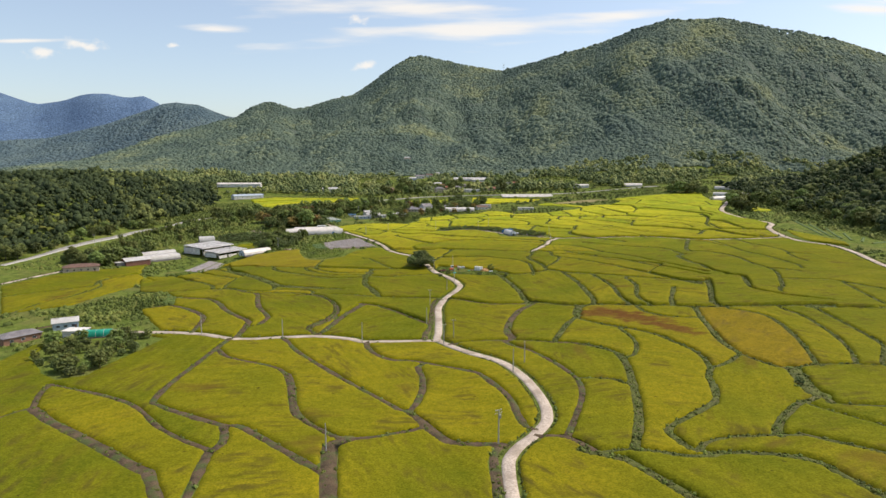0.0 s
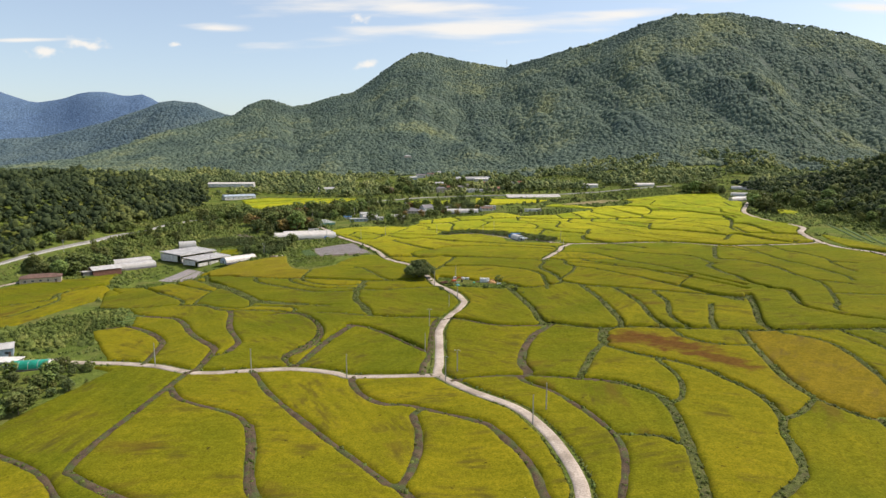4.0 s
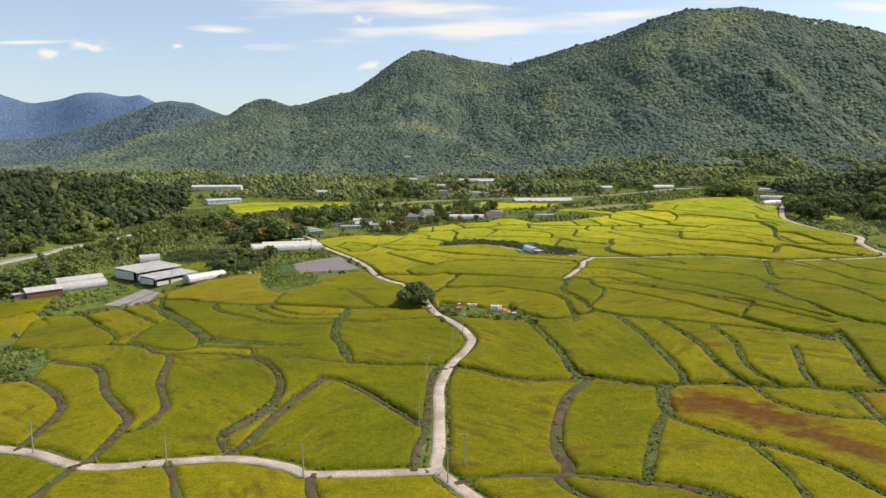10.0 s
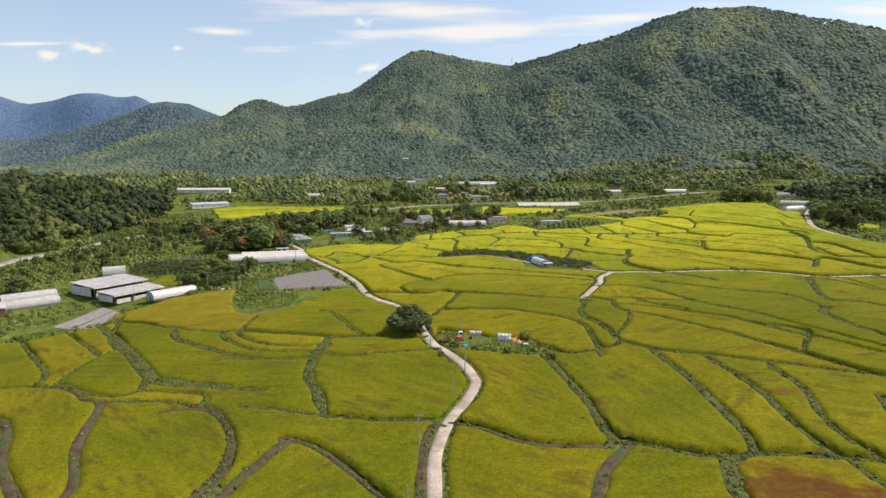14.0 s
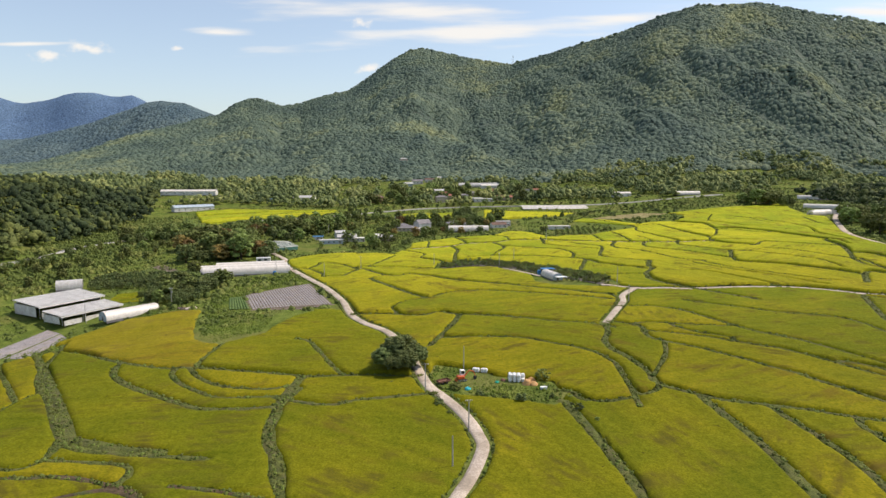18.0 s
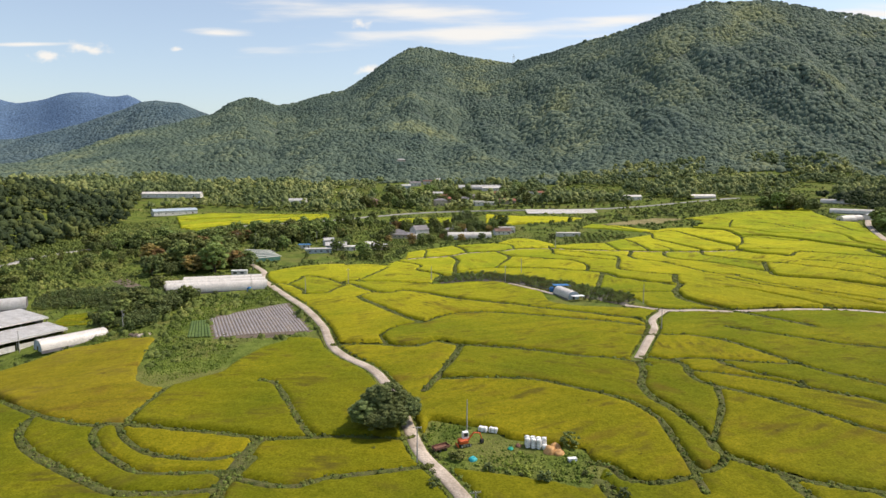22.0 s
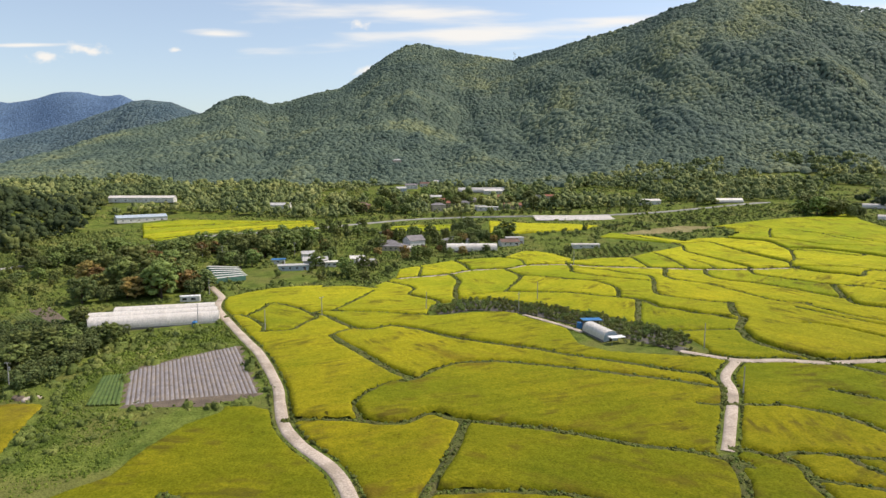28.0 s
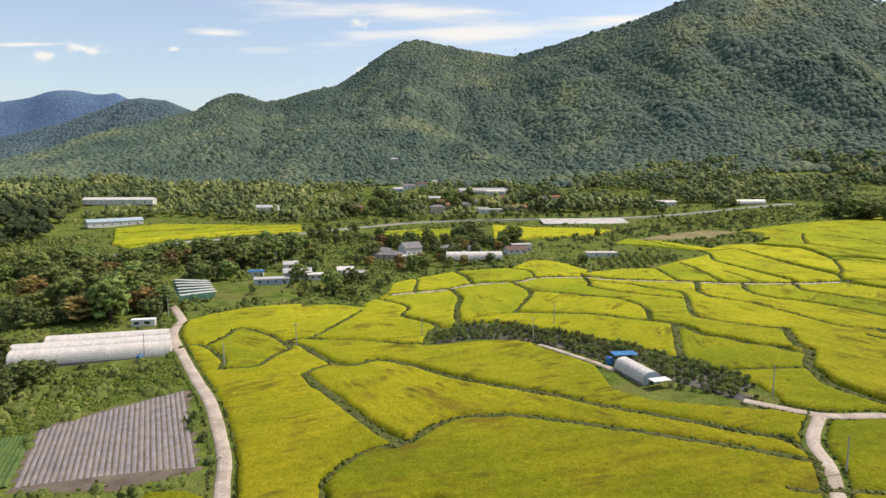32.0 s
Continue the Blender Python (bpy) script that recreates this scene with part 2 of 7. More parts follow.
M_ROAD = surface("farm_road_concrete", (0.36, 0.300, 0.245), (0.48, 0.405, 0.335), 6.0, 0.5, 0.9, 0.2, world=True, stain=((0.21, 0.17, 0.12), 7.0, 0.5))
M_TARMAC = surface("worn_asphalt", (0.20, 0.19, 0.18), (0.32, 0.31, 0.29), 9.0, 0.3, 0.9, 0.2, world=True)
# mountain crowns paler and bluer than near woods: haze mixed into the colour
M_HAZED_WOODS = woodland("mountain_woods", (0.096, 0.140, 0.118), (0.150, 0.200, 0.146), (0.265, 0.295, 0.152), 170.0, 2.2, 0.12, 0.28, 14.0)
# the blue-green here is distance haze put into the forest's colour
M_HAZED_MID = woodland("hazed_middle_woods", (0.062, 0.100, 0.125), (0.085, 0.125, 0.140), (0.110, 0.150, 0.150), 240.0, 6.0, 0.2, 0.0)
# lifted towards the crowns' tone, so haze softens the gaps between them
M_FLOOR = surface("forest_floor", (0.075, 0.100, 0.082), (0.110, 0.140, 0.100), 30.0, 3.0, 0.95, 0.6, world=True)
# haze over the farthest range, painted as a blue base colour
M_HAZED_FAR = woodland("hazed_distant_woods", (0.070, 0.120, 0.215), (0.085, 0.140, 0.240), (0.100, 0.160, 0.255), 260.0, 9.0, 0.2, 0.0)
M_NEARWOODS = woodland("hill_woods", (0.027, 0.042, 0.020), (0.054, 0.075, 0.029), (0.150, 0.170, 0.050), 45.0, 0.9, 0.16, 0.12, 13.0)
M_LEAF = surface("tree_leaves", (0.104, 0.144, 0.037), (0.228, 0.265, 0.068), 2.2, 0.5, 0.75, 0.6, vary=0.35, through=0.22)
M_LEAF_DARK = surface("dark_tree_leaves", (0.087, 0.120, 0.039), (0.181, 0.215, 0.064), 2.2, 0.5, 0.75, 0.6, vary=0.2, through=0.22)
M_LEAF_RUST = surface("turning_tree_leaves", (0.160, 0.133, 0.041), (0.337, 0.203, 0.066), 2.5, 0.5, 0.75, 0.6, vary=0.3, through=0.22)
M_LEAF_PALE = surface("pale_tree_leaves", (0.139, 0.172, 0.043), (0.265, 0.273, 0.071), 2.5, 0.5, 0.75, 0.6, vary=0.3, through=0.22)
M_SCRUB = woodland("valley_scrub", (0.072, 0.100, 0.023), (0.135, 0.170, 0.041), (0.230, 0.240, 0.072), 24.0, 0.5, 0.15, 0.12, 6.0)
M_WEEDS = woodland("waste_ground_weeds", (0.078, 0.118, 0.018), (0.132, 0.180, 0.028), (0.215, 0.255, 0.050), 14.0, 0.4, 0.12, 0.15, 4.0)
M_VALLEY = woodland("valley_trees", (0.086, 0.116, 0.050), (0.165, 0.202, 0.076), (0.335, 0.345, 0.126), 60.0, 0.9, 0.20, 0.12, 11.0)
M_BARK = surface("bark", (0.05, 0.038, 0.028), (0.12, 0.095, 0.07), 0.6, 0.1, 0.95, 0.6)
M_POLE = surface("pole_concrete", (0.30, 0.29, 0.27), (0.42, 0.41, 0.38), 1.2, 0.1, 0.85, 0.2)
M_STEEL = surface("grey_steel", (0.30, 0.31, 0.32), (0.45, 0.46, 0.47), 1.0, 0.1, 0.45, 0.1, metal=0.7)
M_FILM = surface("greenhouse_film", (0.54, 0.50, 0.455), (0.67, 0.625, 0.57), 4.0, 0.4, 0.4, 0.1, spec=0.4, stain=((0.52, 0.48, 0.42), 3.0, 0.4))
M_HOOP = surface("galvanised_hoop", (0.44, 0.42, 0.39), (0.54, 0.52, 0.49), 1.0, 0.1, 0.5, 0.0)
M_TEAL = surface("teal_tarpaulin", (0.01, 0.20, 0.13), (0.02, 0.30, 0.20), 2.0, 0.3, 0.5, 0.2)
M_BLUE = surface("blue_sheet_metal", (0.03, 0.14, 0.34), (0.06, 0.22, 0.45), 2.0, 0.3, 0.45, 0.1)
M_ROOF_PALE = surface("pale_sheet_roof", (0.38, 0.37, 0.36), (0.52, 0.51, 0.49), 5.0, 0.25, 0.55, 0.2, stain=((0.26, 0.23, 0.20), 4.0, 0.4))
M_ROOF_GREY = surface("grey_roof", (0.13, 0.12, 0.125), (0.22, 0.205, 0.21), 3.0, 0.25, 0.7, 0.3)
M_ROOF_BROWN = surface("brown_roof", (0.10, 0.060, 0.045), (0.18, 0.105, 0.08), 3.0, 0.25, 0.7, 0.3)
M_ROOF_RED = surface("red_brown_roof", (0.20, 0.075, 0.045), (0.32, 0.13, 0.08), 3.0, 0.25, 0.7, 0.3)
M_WALL = surface("white_render", (0.55, 0.53, 0.49), (0.72, 0.70, 0.66), 3.0, 0.2, 0.85, 0.1, stain=((0.40, 0.36, 0.30), 2.0, 0.4))
M_WALL_TAN = surface("tan_render", (0.40, 0.33, 0.25), (0.52, 0.44, 0.34), 3.0, 0.2, 0.85, 0.1)
M_WALL_BRICK = surface("brown_brickwork", (0.20, 0.11, 0.075), (0.30, 0.17, 0.11), 2.0, 0.15, 0.85, 0.2)
M_WALL_BLUE = surface("pale_blue_panels", (0.30, 0.36, 0.42), (0.42, 0.48, 0.54), 2.0, 0.2, 0.6, 0.1)
M_GLASS = surface("dark_window_glass", (0.02, 0.025, 0.03), (0.05, 0.055, 0.06), 1.0, 0.3, 0.12, 0.0, spec=0.6)
M_FRAME = surface("window_frame", (0.5, 0.5, 0.5), (0.65, 0.65, 0.65), 1.0, 0.2, 0.5, 0.0)
M_DARK = surface("dark_rubber", (0.015, 0.015, 0.015), (0.04, 0.04, 0.04), 0.6, 0.1, 0.8, 0.2)
M_ORANGE = surface("orange_paint", (0.50, 0.085, 0.020), (0.62, 0.13, 0.035), 0.8, 0.1, 0.45, 0.0)
M_TARP = surface("orange_tarpaulin", (0.46, 0.24, 0.085), (0.62, 0.36, 0.15), 0.8, 0.15, 0.55, 0.4)
M_WRAP = surface("white_bale_wrap", (0.72, 0.72, 0.71), (0.85, 0.85, 0.84), 0.7, 0.15, 0.35, 0.25)
M_RUST = surface("rusty_steel", (0.13, 0.06, 0.04), (0.24, 0.12, 0.085), 0.7, 0.1, 0.8, 0.3)
M_MULCH = surface("grey_mulch_film", (0.175, 0.158, 0.160), (0.29, 0.262, 0.265), 2.5, 0.4, 0.45, 0.4, world=True, stain=((0.30, 0.24, 0.17), 4.0, 0.35))
M_SOIL = surface("tilled_soil", (0.10, 0.078, 0.058), (0.18, 0.142, 0.105), 4.0, 0.3, 0.95, 0.6, world=True)
M_WEED = surface("black_weed_mat", (0.05, 0.045, 0.04), (0.13, 0.115, 0.10), 5.0, 0.4, 0.7, 0.3, world=True)
M_FALLOW = surface("dry_fallow_grass", (0.170, 0.140, 0.055), (0.270, 0.225, 0.100), 9.0, 0.6, 0.95, 0.5, world=True, stain=((0.12, 0.14, 0.04), 12.0, 0.5))
M_CROP = surface("green_crop_leaves", (0.055, 0.100, 0.022), (0.110, 0.160, 0.036), 2.0, 0.4, 0.8, 0.6, world=True)
# ---- the lie of the land ----
def soft(a, b, v):
    s = np.clip((v - a) / (b - a), 0.0, 1.0)
    return s * s * (3 - 2 * s)


def rough(x, y, size, seed=0):
    """Smooth noise from -1 to 1, with hills about size metres across."""
    u, v = np.asarray(x, float) / size, np.asarray(y, float) / size
    i, j = np.floor(u), np.floor(v)
    a, b = u - i, v - j
    a, b = a * a * (3 - 2 * a), b * b * (3 - 2 * b)

    def dot(p, q):
        h = np.sin(p * 127.1 + q * 311.7 + seed * 74.7) * 43758.5453
        return 2 * (h - np.floor(h)) - 1

    low = dot(i, j) * (1 - a) + dot(i + 1, j) * a
    high = dot(i, j + 1) * (1 - a) + dot(i + 1, j + 1) * a
    return low * (1 - b) + high * b


def fractal(x, y, size, steps=4, seed=0):
    return sum(rough(x, y, size / 2**k, seed + k) / 2**k for k in range(steps))


FLOOR_Y = [-200, 150, 260, 315, 375, 410, 490, 560, 620, 770, 860, 920, 1000, 1160, 1300, 1450, 2000]
FLOOR_Z = [-12, -10, -9.3, -7, -5.3, -3.5, -1, 1.5, 3, 7, 12, 17, 24, 40, 55, 70, 120]
# the crest of the mountains: the way it lies (x over y), its distance along y, its height
CREST_W = [-0.7126, -0.6635, -0.5815, -0.4976, -0.4554, -0.414, -0.3726, -0.3307, -0.3178, -0.3049, -0.2796, -0.263, -0.2383, -0.2131, -0.1793, -0.1458, -0.1121, -0.0784, -0.0534, -0.0367, -0.016, 0.0048, 0.0463, 0.0878, 0.1287, 0.1693, 0.2096, 0.2496, 0.2892, 0.3209, 0.3446, 0.3768, 0.4245, 0.4646, 0.5127, 0.5524, 0.5843, 0.6226, 0.681, 0.7817]
CREST_Y = [1700, 1755, 1850, 1945, 1993, 2076, 2166, 2225, 2238, 2250, 2272, 2283, 2300, 2320, 2347, 2391, 2432, 2471, 2500, 2493, 2484, 2464, 2401, 2353, 2263, 2199, 2140, 2086, 2050, 2025, 2011, 2005, 1986, 1956, 1917, 1885, 1861, 1829, 1800, 1799]
CREST_Z = [60, 71, 84, 129, 160, 185, 212, 236, 256, 275, 296, 291, 272, 283, 309, 331, 385, 452, 487, 492, 480, 465, 436, 413, 424, 439, 453, 469, 495, 508, 519, 515, 519, 500, 471, 456, 439, 416, 379, 301]
# two ranges behind: the way, and the height of the crest
MID_W = [-0.7751, -0.687, -0.6345, -0.5815, -0.5285, -0.4975, -0.4711, -0.4446, -0.423, -0.3888, -0.3636, -0.3467, -0.3211, -0.279, -0.2373, -0.21]
MID_Z = [162, 190, 198, 234, 278, 312, 339, 369, 378, 366, 333, 313, 294, 221, 80, 0]
FAR_W = [-0.8249, -0.7554, -0.7126, -0.6874, -0.6451, -0.601, -0.5742, -0.5566, -0.5305, -0.5006, -0.4744, -0.4575, -0.4366, -0.4028, -0.3608, -0.33]
FAR_Z = [604, 596, 567, 527, 468, 493, 529, 540, 539, 510, 524, 491, 433, 363, 234, 0]


def valley_z(x, y):
    z = np.interp(y, FLOOR_Y, FLOOR_Z)
    z = 0.5 * z + 0.25 * np.interp(y - 25, FLOOR_Y, FLOOR_Z) + 0.25 * np.interp(y + 25, FLOOR_Y, FLOOR_Z)
    z = z + 8 * (1 - np.exp(-np.maximum(x, 0) / 160)) + 5 * soft(170, 320, x) * soft(480, 640, y)
    z = z - 9.5 * np.exp(-(((x + 185) / 55) ** 2) - ((y - 465) / 85) ** 2)
    z = z - 4 * soft(-90, -260, x) * soft(700, 450, y)
    return z


def ground_z(x, y):
    """The height of the ground, in metres, anywhere in the place."""
    x, y = np.asarray(x, float), np.asarray(y, float)
    z = valley_z(x, y)
    # wooded hill on the west, and the hill that closes the valley on the east
    z = z + 34 * soft(-300, -420, x + 0.10 * (y - 800)) * soft(420, 620, y) * soft(1000, 840, y) * (1 + 0.15 * fractal(x, y, 120, 3, 5))
    z = z + 85 * soft(365, 640, x - 0.12 * (y - 700)) * soft(380, 520, y) * soft(1000, 760, y)
    z = z + 13 * np.exp(-((x + 505) ** 2 + (y - 975) ** 2) / 75**2) + 7 * np.exp(-((x + 330) ** 2 + (y - 1010) ** 2) / 60**2)
    # the mountains
    w = x / np.maximum(y, 300.0)
    cy, cz = np.interp(w, CREST_W, CREST_Y), np.interp(w, CREST_W, CREST_Z) - 9
    foot = 1120 + 60 * rough(x, 0 * y, 240, 3) + 60 * soft(0.2, -0.1, w)
    s = (y - foot) / (cy - foot)
    power = 1.08 + 0.5 * soft(0.3, 0.0, w) + 0.25 * soft(0.45, 0.6, w)
    up = np.clip(s, 0, 1) ** power
    # rounded spurs with narrow gullies between them, running down the slope
    bend = x + 0.18 * y + 90 * rough(x, y, 330, 12)
    spur = 0.75 * np.abs(rough(bend, y * 0.25, 210, 11)) + 0.45 * np.abs(rough(bend + 40, y * 0.4, 95, 13)) + 0.22 * np.abs(rough(x, y * 0.6, 48, 14)) - 0.62
    swell = 0.5 * rough(x, y, 420, 15)
    rise = (cz - 40) * up + (62 * spur + 30 * swell) * np.clip(4 * s * (1.01 - s), 0, 1) * soft(60, 300, cz)
    behind = np.maximum(y - cy, 0)
    hill = np.where(s > 0, np.minimum(z, 40) + rise - 0.45 * behind, z)
    z = np.where(y > foot, np.where(s < 1, np.maximum(hill, np.minimum(z, 40)), np.maximum(hill, 20)), z)
    # the ranges behind
    fold = np.abs(rough(x + 0.3 * y, y * 0.3, 300, 21)) + 0.5 * np.abs(rough(x, y * 0.4, 130, 22)) - 0.6
    for W, H, at, wide in ((MID_W, MID_Z, 3300, 620), (FAR_W, FAR_Z, 4300, 700)):
        d = (y - at) / wide
        top = np.interp(w, W, H, left=H[0], right=0)
        z = np.where(y > 1700, np.maximum(z, top * np.exp(-d * d) + 70 * fold * np.clip(1 - d * d, 0, 1) * np.minimum(d * d * 4, 1) * (top > 60)), z)
    return z + 0.25 * fractal(x, y, 37, 3, 31)
# ---- plan of the valley: roads, bunds and plots, in metres ----
ROADS, BUNDS = [], []


def road(width, *way):
    ROADS.append((width, way))


def bund(width, *way):
    BUNDS.append((width, way))


road(3.3, (15.6, 128.2), (15.5, 132.9), (16.1, 148.3), (18, 154.6), (20.9, 159.5), (25, 164.6), (29.4, 172.3), (30.8, 178.9), (31.1, 185.3), (30.3, 195.4), (27.8, 210.4), (21.2, 228.2), (8.9, 243), (1.4, 253.6), (-3.2, 262), (-2.8, 272.3), (-3.1, 295.7), (-3.2, 312.7), (0.3, 332), (5.4, 345.5), (8.9, 358.7), (8.4, 365.3), (5.3, 377.9), (-0.4, 390.6), (-6.2, 401.7), (-10.3, 416), (-13.8, 430.3), (-19.5, 447.1), (-25.5, 459.5), (-36.2, 472.3), (-42.9, 483.2), (-48, 498.1), (-52.4, 511.2), (-66, 539.6), (-76.2, 556.1), (-89.8, 578.7), (-104.6, 604.3), (-109, 617.1), (-110.6, 626.5), (-117.7, 639), (-126, 652.5))
road(3.0, (-3, 260.5), (-8.2, 259.6), (-26.3, 258.5), (-35.8, 258.7), (-39.2, 261.5), (-54.3, 265.8), (-69.4, 264), (-89.9, 261), (-108.1, 268.1), (-125.2, 271.8), (-140.1, 273.8), (-155.8, 278.6))
road(2.9, (66, 463.8), (73, 478), (82.7, 498.2), (86.4, 511.1), (96.3, 525.1))
road(2.9, (81.3, 534.7), (96.3, 525.1), (110.7, 524.1), (124.4, 520.7), (154.1, 521.2), (181.3, 517.4), (201.4, 503.5), (220.0, 501.2), (238.6, 502.8), (252.5, 503.1), (275.3, 508.2), (284, 520))
road(2.2, (33.8, 589.9), (47.9, 570.7), (53.7, 561.1))
road(2.4, (-26.2, 672.5), (3.2, 686.5), (16.1, 694.3), (38.3, 695.8), (50.9, 704.5), (78.1, 701.8), (87.2, 694.5), (129.8, 681.9), (171.6, 675.1), (201.6, 675.4))
road(4.2, (372, 806), (350, 772), (334, 742), (314, 704), (304, 682), (297, 660), (294, 635), (294, 606), (301, 588), (301, 570), (288, 550), (281, 514), (283, 488), (294, 469), (292, 441), (284, 410), (279, 385), (276, 350))
road(5, (-320, 440.2), (-313.8, 468.3), (-307.6, 509.3), (-298.4, 554), (-292.3, 605.5), (-285.3, 640.2), (-282, 674.9), (-268, 710))
road(6, (-268, 710), (-238.4, 747.2), (-224.4, 786.5), (-209.5, 811.9), (-196.3, 839.1), (-112.8, 879), (-72.4, 907.1), (-4.2, 935.7), (87.1, 927.9), (162.5, 926.5), (272.5, 946.6), (329.5, 965.2))
road(2.6, (-287.3, 365.1), (-280.4, 384.2), (-273.9, 407), (-266.8, 426.2))

bund(3, (-43.1, 94.4), (-71.1, 141.0), (-78.2, 148.0), (-113.7, 173.3), (-129.7, 186.1))
bund(1.2, (-129.7, 186.1), (-132.4, 183.9), (-158.4, 141.1))
bund(2, (-129.7, 186.1), (-135.1, 198.1), (-137.9, 208.1))
bund(1.5, (-137.9, 208.1), (-102.2, 190.7), (-81.2, 169.9), (-62.3, 156.7))
bund(2.2, (-62.3, 156.7), (-61.1, 161.2), (-62.3, 166.8), (-64.5, 171.9))
bund(2.5, (-62.3, 156.7), (-61.8, 149.2), (-52.4, 88.6))
bund(2.2, (-93.4, 257.2), (-95.4, 216.1), (-94.5, 193.0), (-90.3, 188.0), (-81.0, 181.8), (-64.9, 173.0), (-58.0, 170.8), (-35.9, 149.9))
bund(1.8, (-93.8, 247.8), (-84.9, 236.3), (-65.3, 225.5), (-59.0, 218.8), (-54.2, 208.3), (-47.8, 186.3), (-44.7, 179.4), (-41.7, 176.9))
bund(1.8, (-66.7, 256.6), (-54.6, 236.6), (-14.0, 184.6), (-11.1, 183.5))
bund(2, (-32.9, 253.2), (-27.7, 241.1), (-19.9, 233.5), (-10.4, 231.5), (8.9, 219.5), (14.0, 212.3), (20.6, 193.2), (22.4, 175.4), (24.2, 168.9))
bund(2, (-10.1, 225.2), (-8.1, 214.7), (-7.6, 203.0), (-8.7, 192.2), (-11.1, 183.5))
bund(2.6, (-11.1, 183.5), (-1.6, 166.8), (3.4, 161.8), (16.4, 159.4))
bund(1.4, (-56.9, 217.3), (-52.4, 205.4), (-48.7, 191.4), (-43.8, 179.4), (-36.6, 170.9), (-26.8, 164.0), (-10.3, 169.5), (-6.1, 173.3))
bund(4, (-26.8, 164.0), (-30.3, 160.3), (-30.1, 152.4), (-18.4, 89.0))
bund(2, (-41.5, 155.7), (-29.8, 144.5))
bund(2.5, (12.4, 87.7), (12.4, 141.3), (13.2, 155.3), (15.5, 158.6))
bund(1.6, (26.8, 163.7), (33.6, 162.3), (38.9, 154.9))
bund(1.6, (33.6, 162.3), (41.1, 182.1), (44.7, 194.1), (45.7, 205.6), (43.7, 216.8), (39.2, 229.5), (33.9, 241.0), (27.4, 248.6), (25.5, 254.5))
bund(2.2, (3.3, 254.9), (15.4, 256.2), (28.1, 254.9), (52.3, 248.7), (60.0, 243.5))
bund(1.0, (47.0, 207.0), (57.9, 204.9), (60.5, 200.6))
bund(1.8, (-62.8, 276.9), (-60.2, 280.9), (-55.2, 292.2), (-54.2, 307.9), (-59.1, 322.6), (-68.2, 336.1), (-77.3, 339.6), (-86.5, 336.3))
bund(3, (-55.3, 270.3), (-50.2, 297.3), (-43.4, 318.5))
bund(1.3, (-47.3, 369.0), (-41.0, 346.4), (-34.6, 333.5))
bund(1.5, (66.7, 297.8), (63.5, 282.9), (87.9, 258.9), (93.1, 244.9), (96.4, 234.7), (96.6, 223.7), (94.6, 213.6))
bund(2.2, (94.6, 213.6), (90.3, 204.7), (87.5, 193.5), (83.2, 183.4), (76.4, 177.0), (63.3, 166.5), (61.9, 163.7), (62.3, 158.0), (64.1, 152.6), (67.2, 150.6))
bund(1.4, (77.2, 266.7), (78.5, 255.2), (77.3, 243.0), (72.8, 231.9), (67.3, 226.9))
bund(2.6, (55.6, 246.6), (61.8, 241.6), (67.3, 226.9), (58.8, 180.8), (49.6, 153.8))
bund(2.4, (35.9, 155.1), (44.6, 149.4), (48.3, 144.3), (75.6, 89.7))
bund(2, (40.0, 152.8), (49.5, 153.5), (59.9, 149.6), (66.4, 148.7), (69.8, 149.6), (77.4, 149.4), (83.7, 148.4), (89.3, 146.3), (92.7, 142.1), (94.2, 135.3), (111.6, 85.6))
bund(1.8, (67.1, 154.1), (70.5, 156.6), (78.7, 158.9), (94.7, 158.5), (99.9, 156.4), (145.7, 119.6))
bund(2.5, (89.7, 159.7), (94.3, 166.9), (100.8, 174.1), (107.9, 180.4), (111.1, 181.4))
bund(1.5, (109.0, 179.2), (115.9, 168.9), (150.4, 128.5))
bund(2, (111.1, 181.4), (117.5, 185.9), (117.3, 181.0), (121.3, 177.4), (175.5, 172.1))
bund(5, (122.5, 211.8), (116.2, 188.5), (117.5, 185.9))
bund(1.4, (94.6, 213.6), (101.9, 218.0), (112.0, 228.0))
bund(1.5, (112.0, 228.0), (115.4, 218.8), (120.4, 211.9), (144.9, 213.8), (197.3, 196.3))
bund(2.4, (112.0, 228.0), (111.7, 237.4), (112.9, 249.6), (118.2, 279.4), (121.5, 292.9))
bund(1.6, (137.2, 293.9), (144.4, 287.9), (148.7, 279.6), (147.8, 265.0), (144.5, 249.5), (139.4, 232.1), (133.1, 214.6))
bund(1.6, (162.3, 292.1), (165.0, 279.1), (163.0, 261.8), (160.1, 246.8), (155.0, 231.1), (147.5, 215.3))
bund(1.4, (177.3, 288.1), (176.6, 273.3), (173.0, 242.3), (167.9, 230.6), (156.3, 214.7))
bund(1.4, (46.3, 315.4), (61.0, 308.1), (68.7, 306.7), (76.2, 308.0))
bund(2.6, (74.6, 384.6), (76.8, 368.0), (78.0, 350.5), (77.4, 318.8), (75.5, 308.8))
bund(1.4, (67.4, 302.7), (76.0, 307.4), (103.1, 302.9), (110.7, 302.4), (120.7, 299.3), (129.7, 298.1), (185.2, 296.4))
bund(2, (91.9, 370.2), (94.8, 346.7), (92.5, 320.5), (92.8, 308.7), (94.0, 304.7))
bund(2, (108.0, 364.7), (108.9, 351.5), (106.9, 340.1), (102.4, 326.0), (101.2, 313.8), (103.1, 302.9))
bund(2.2, (127.6, 340.6), (117.4, 315.9), (114.0, 304.8))
bund(2.6, (152.3, 355.1), (146.5, 337.3), (135.5, 308.9), (134.6, 301.3))
bund(3.5, (67.7, 306.8), (63.3, 292.9), (63.7, 288.3))
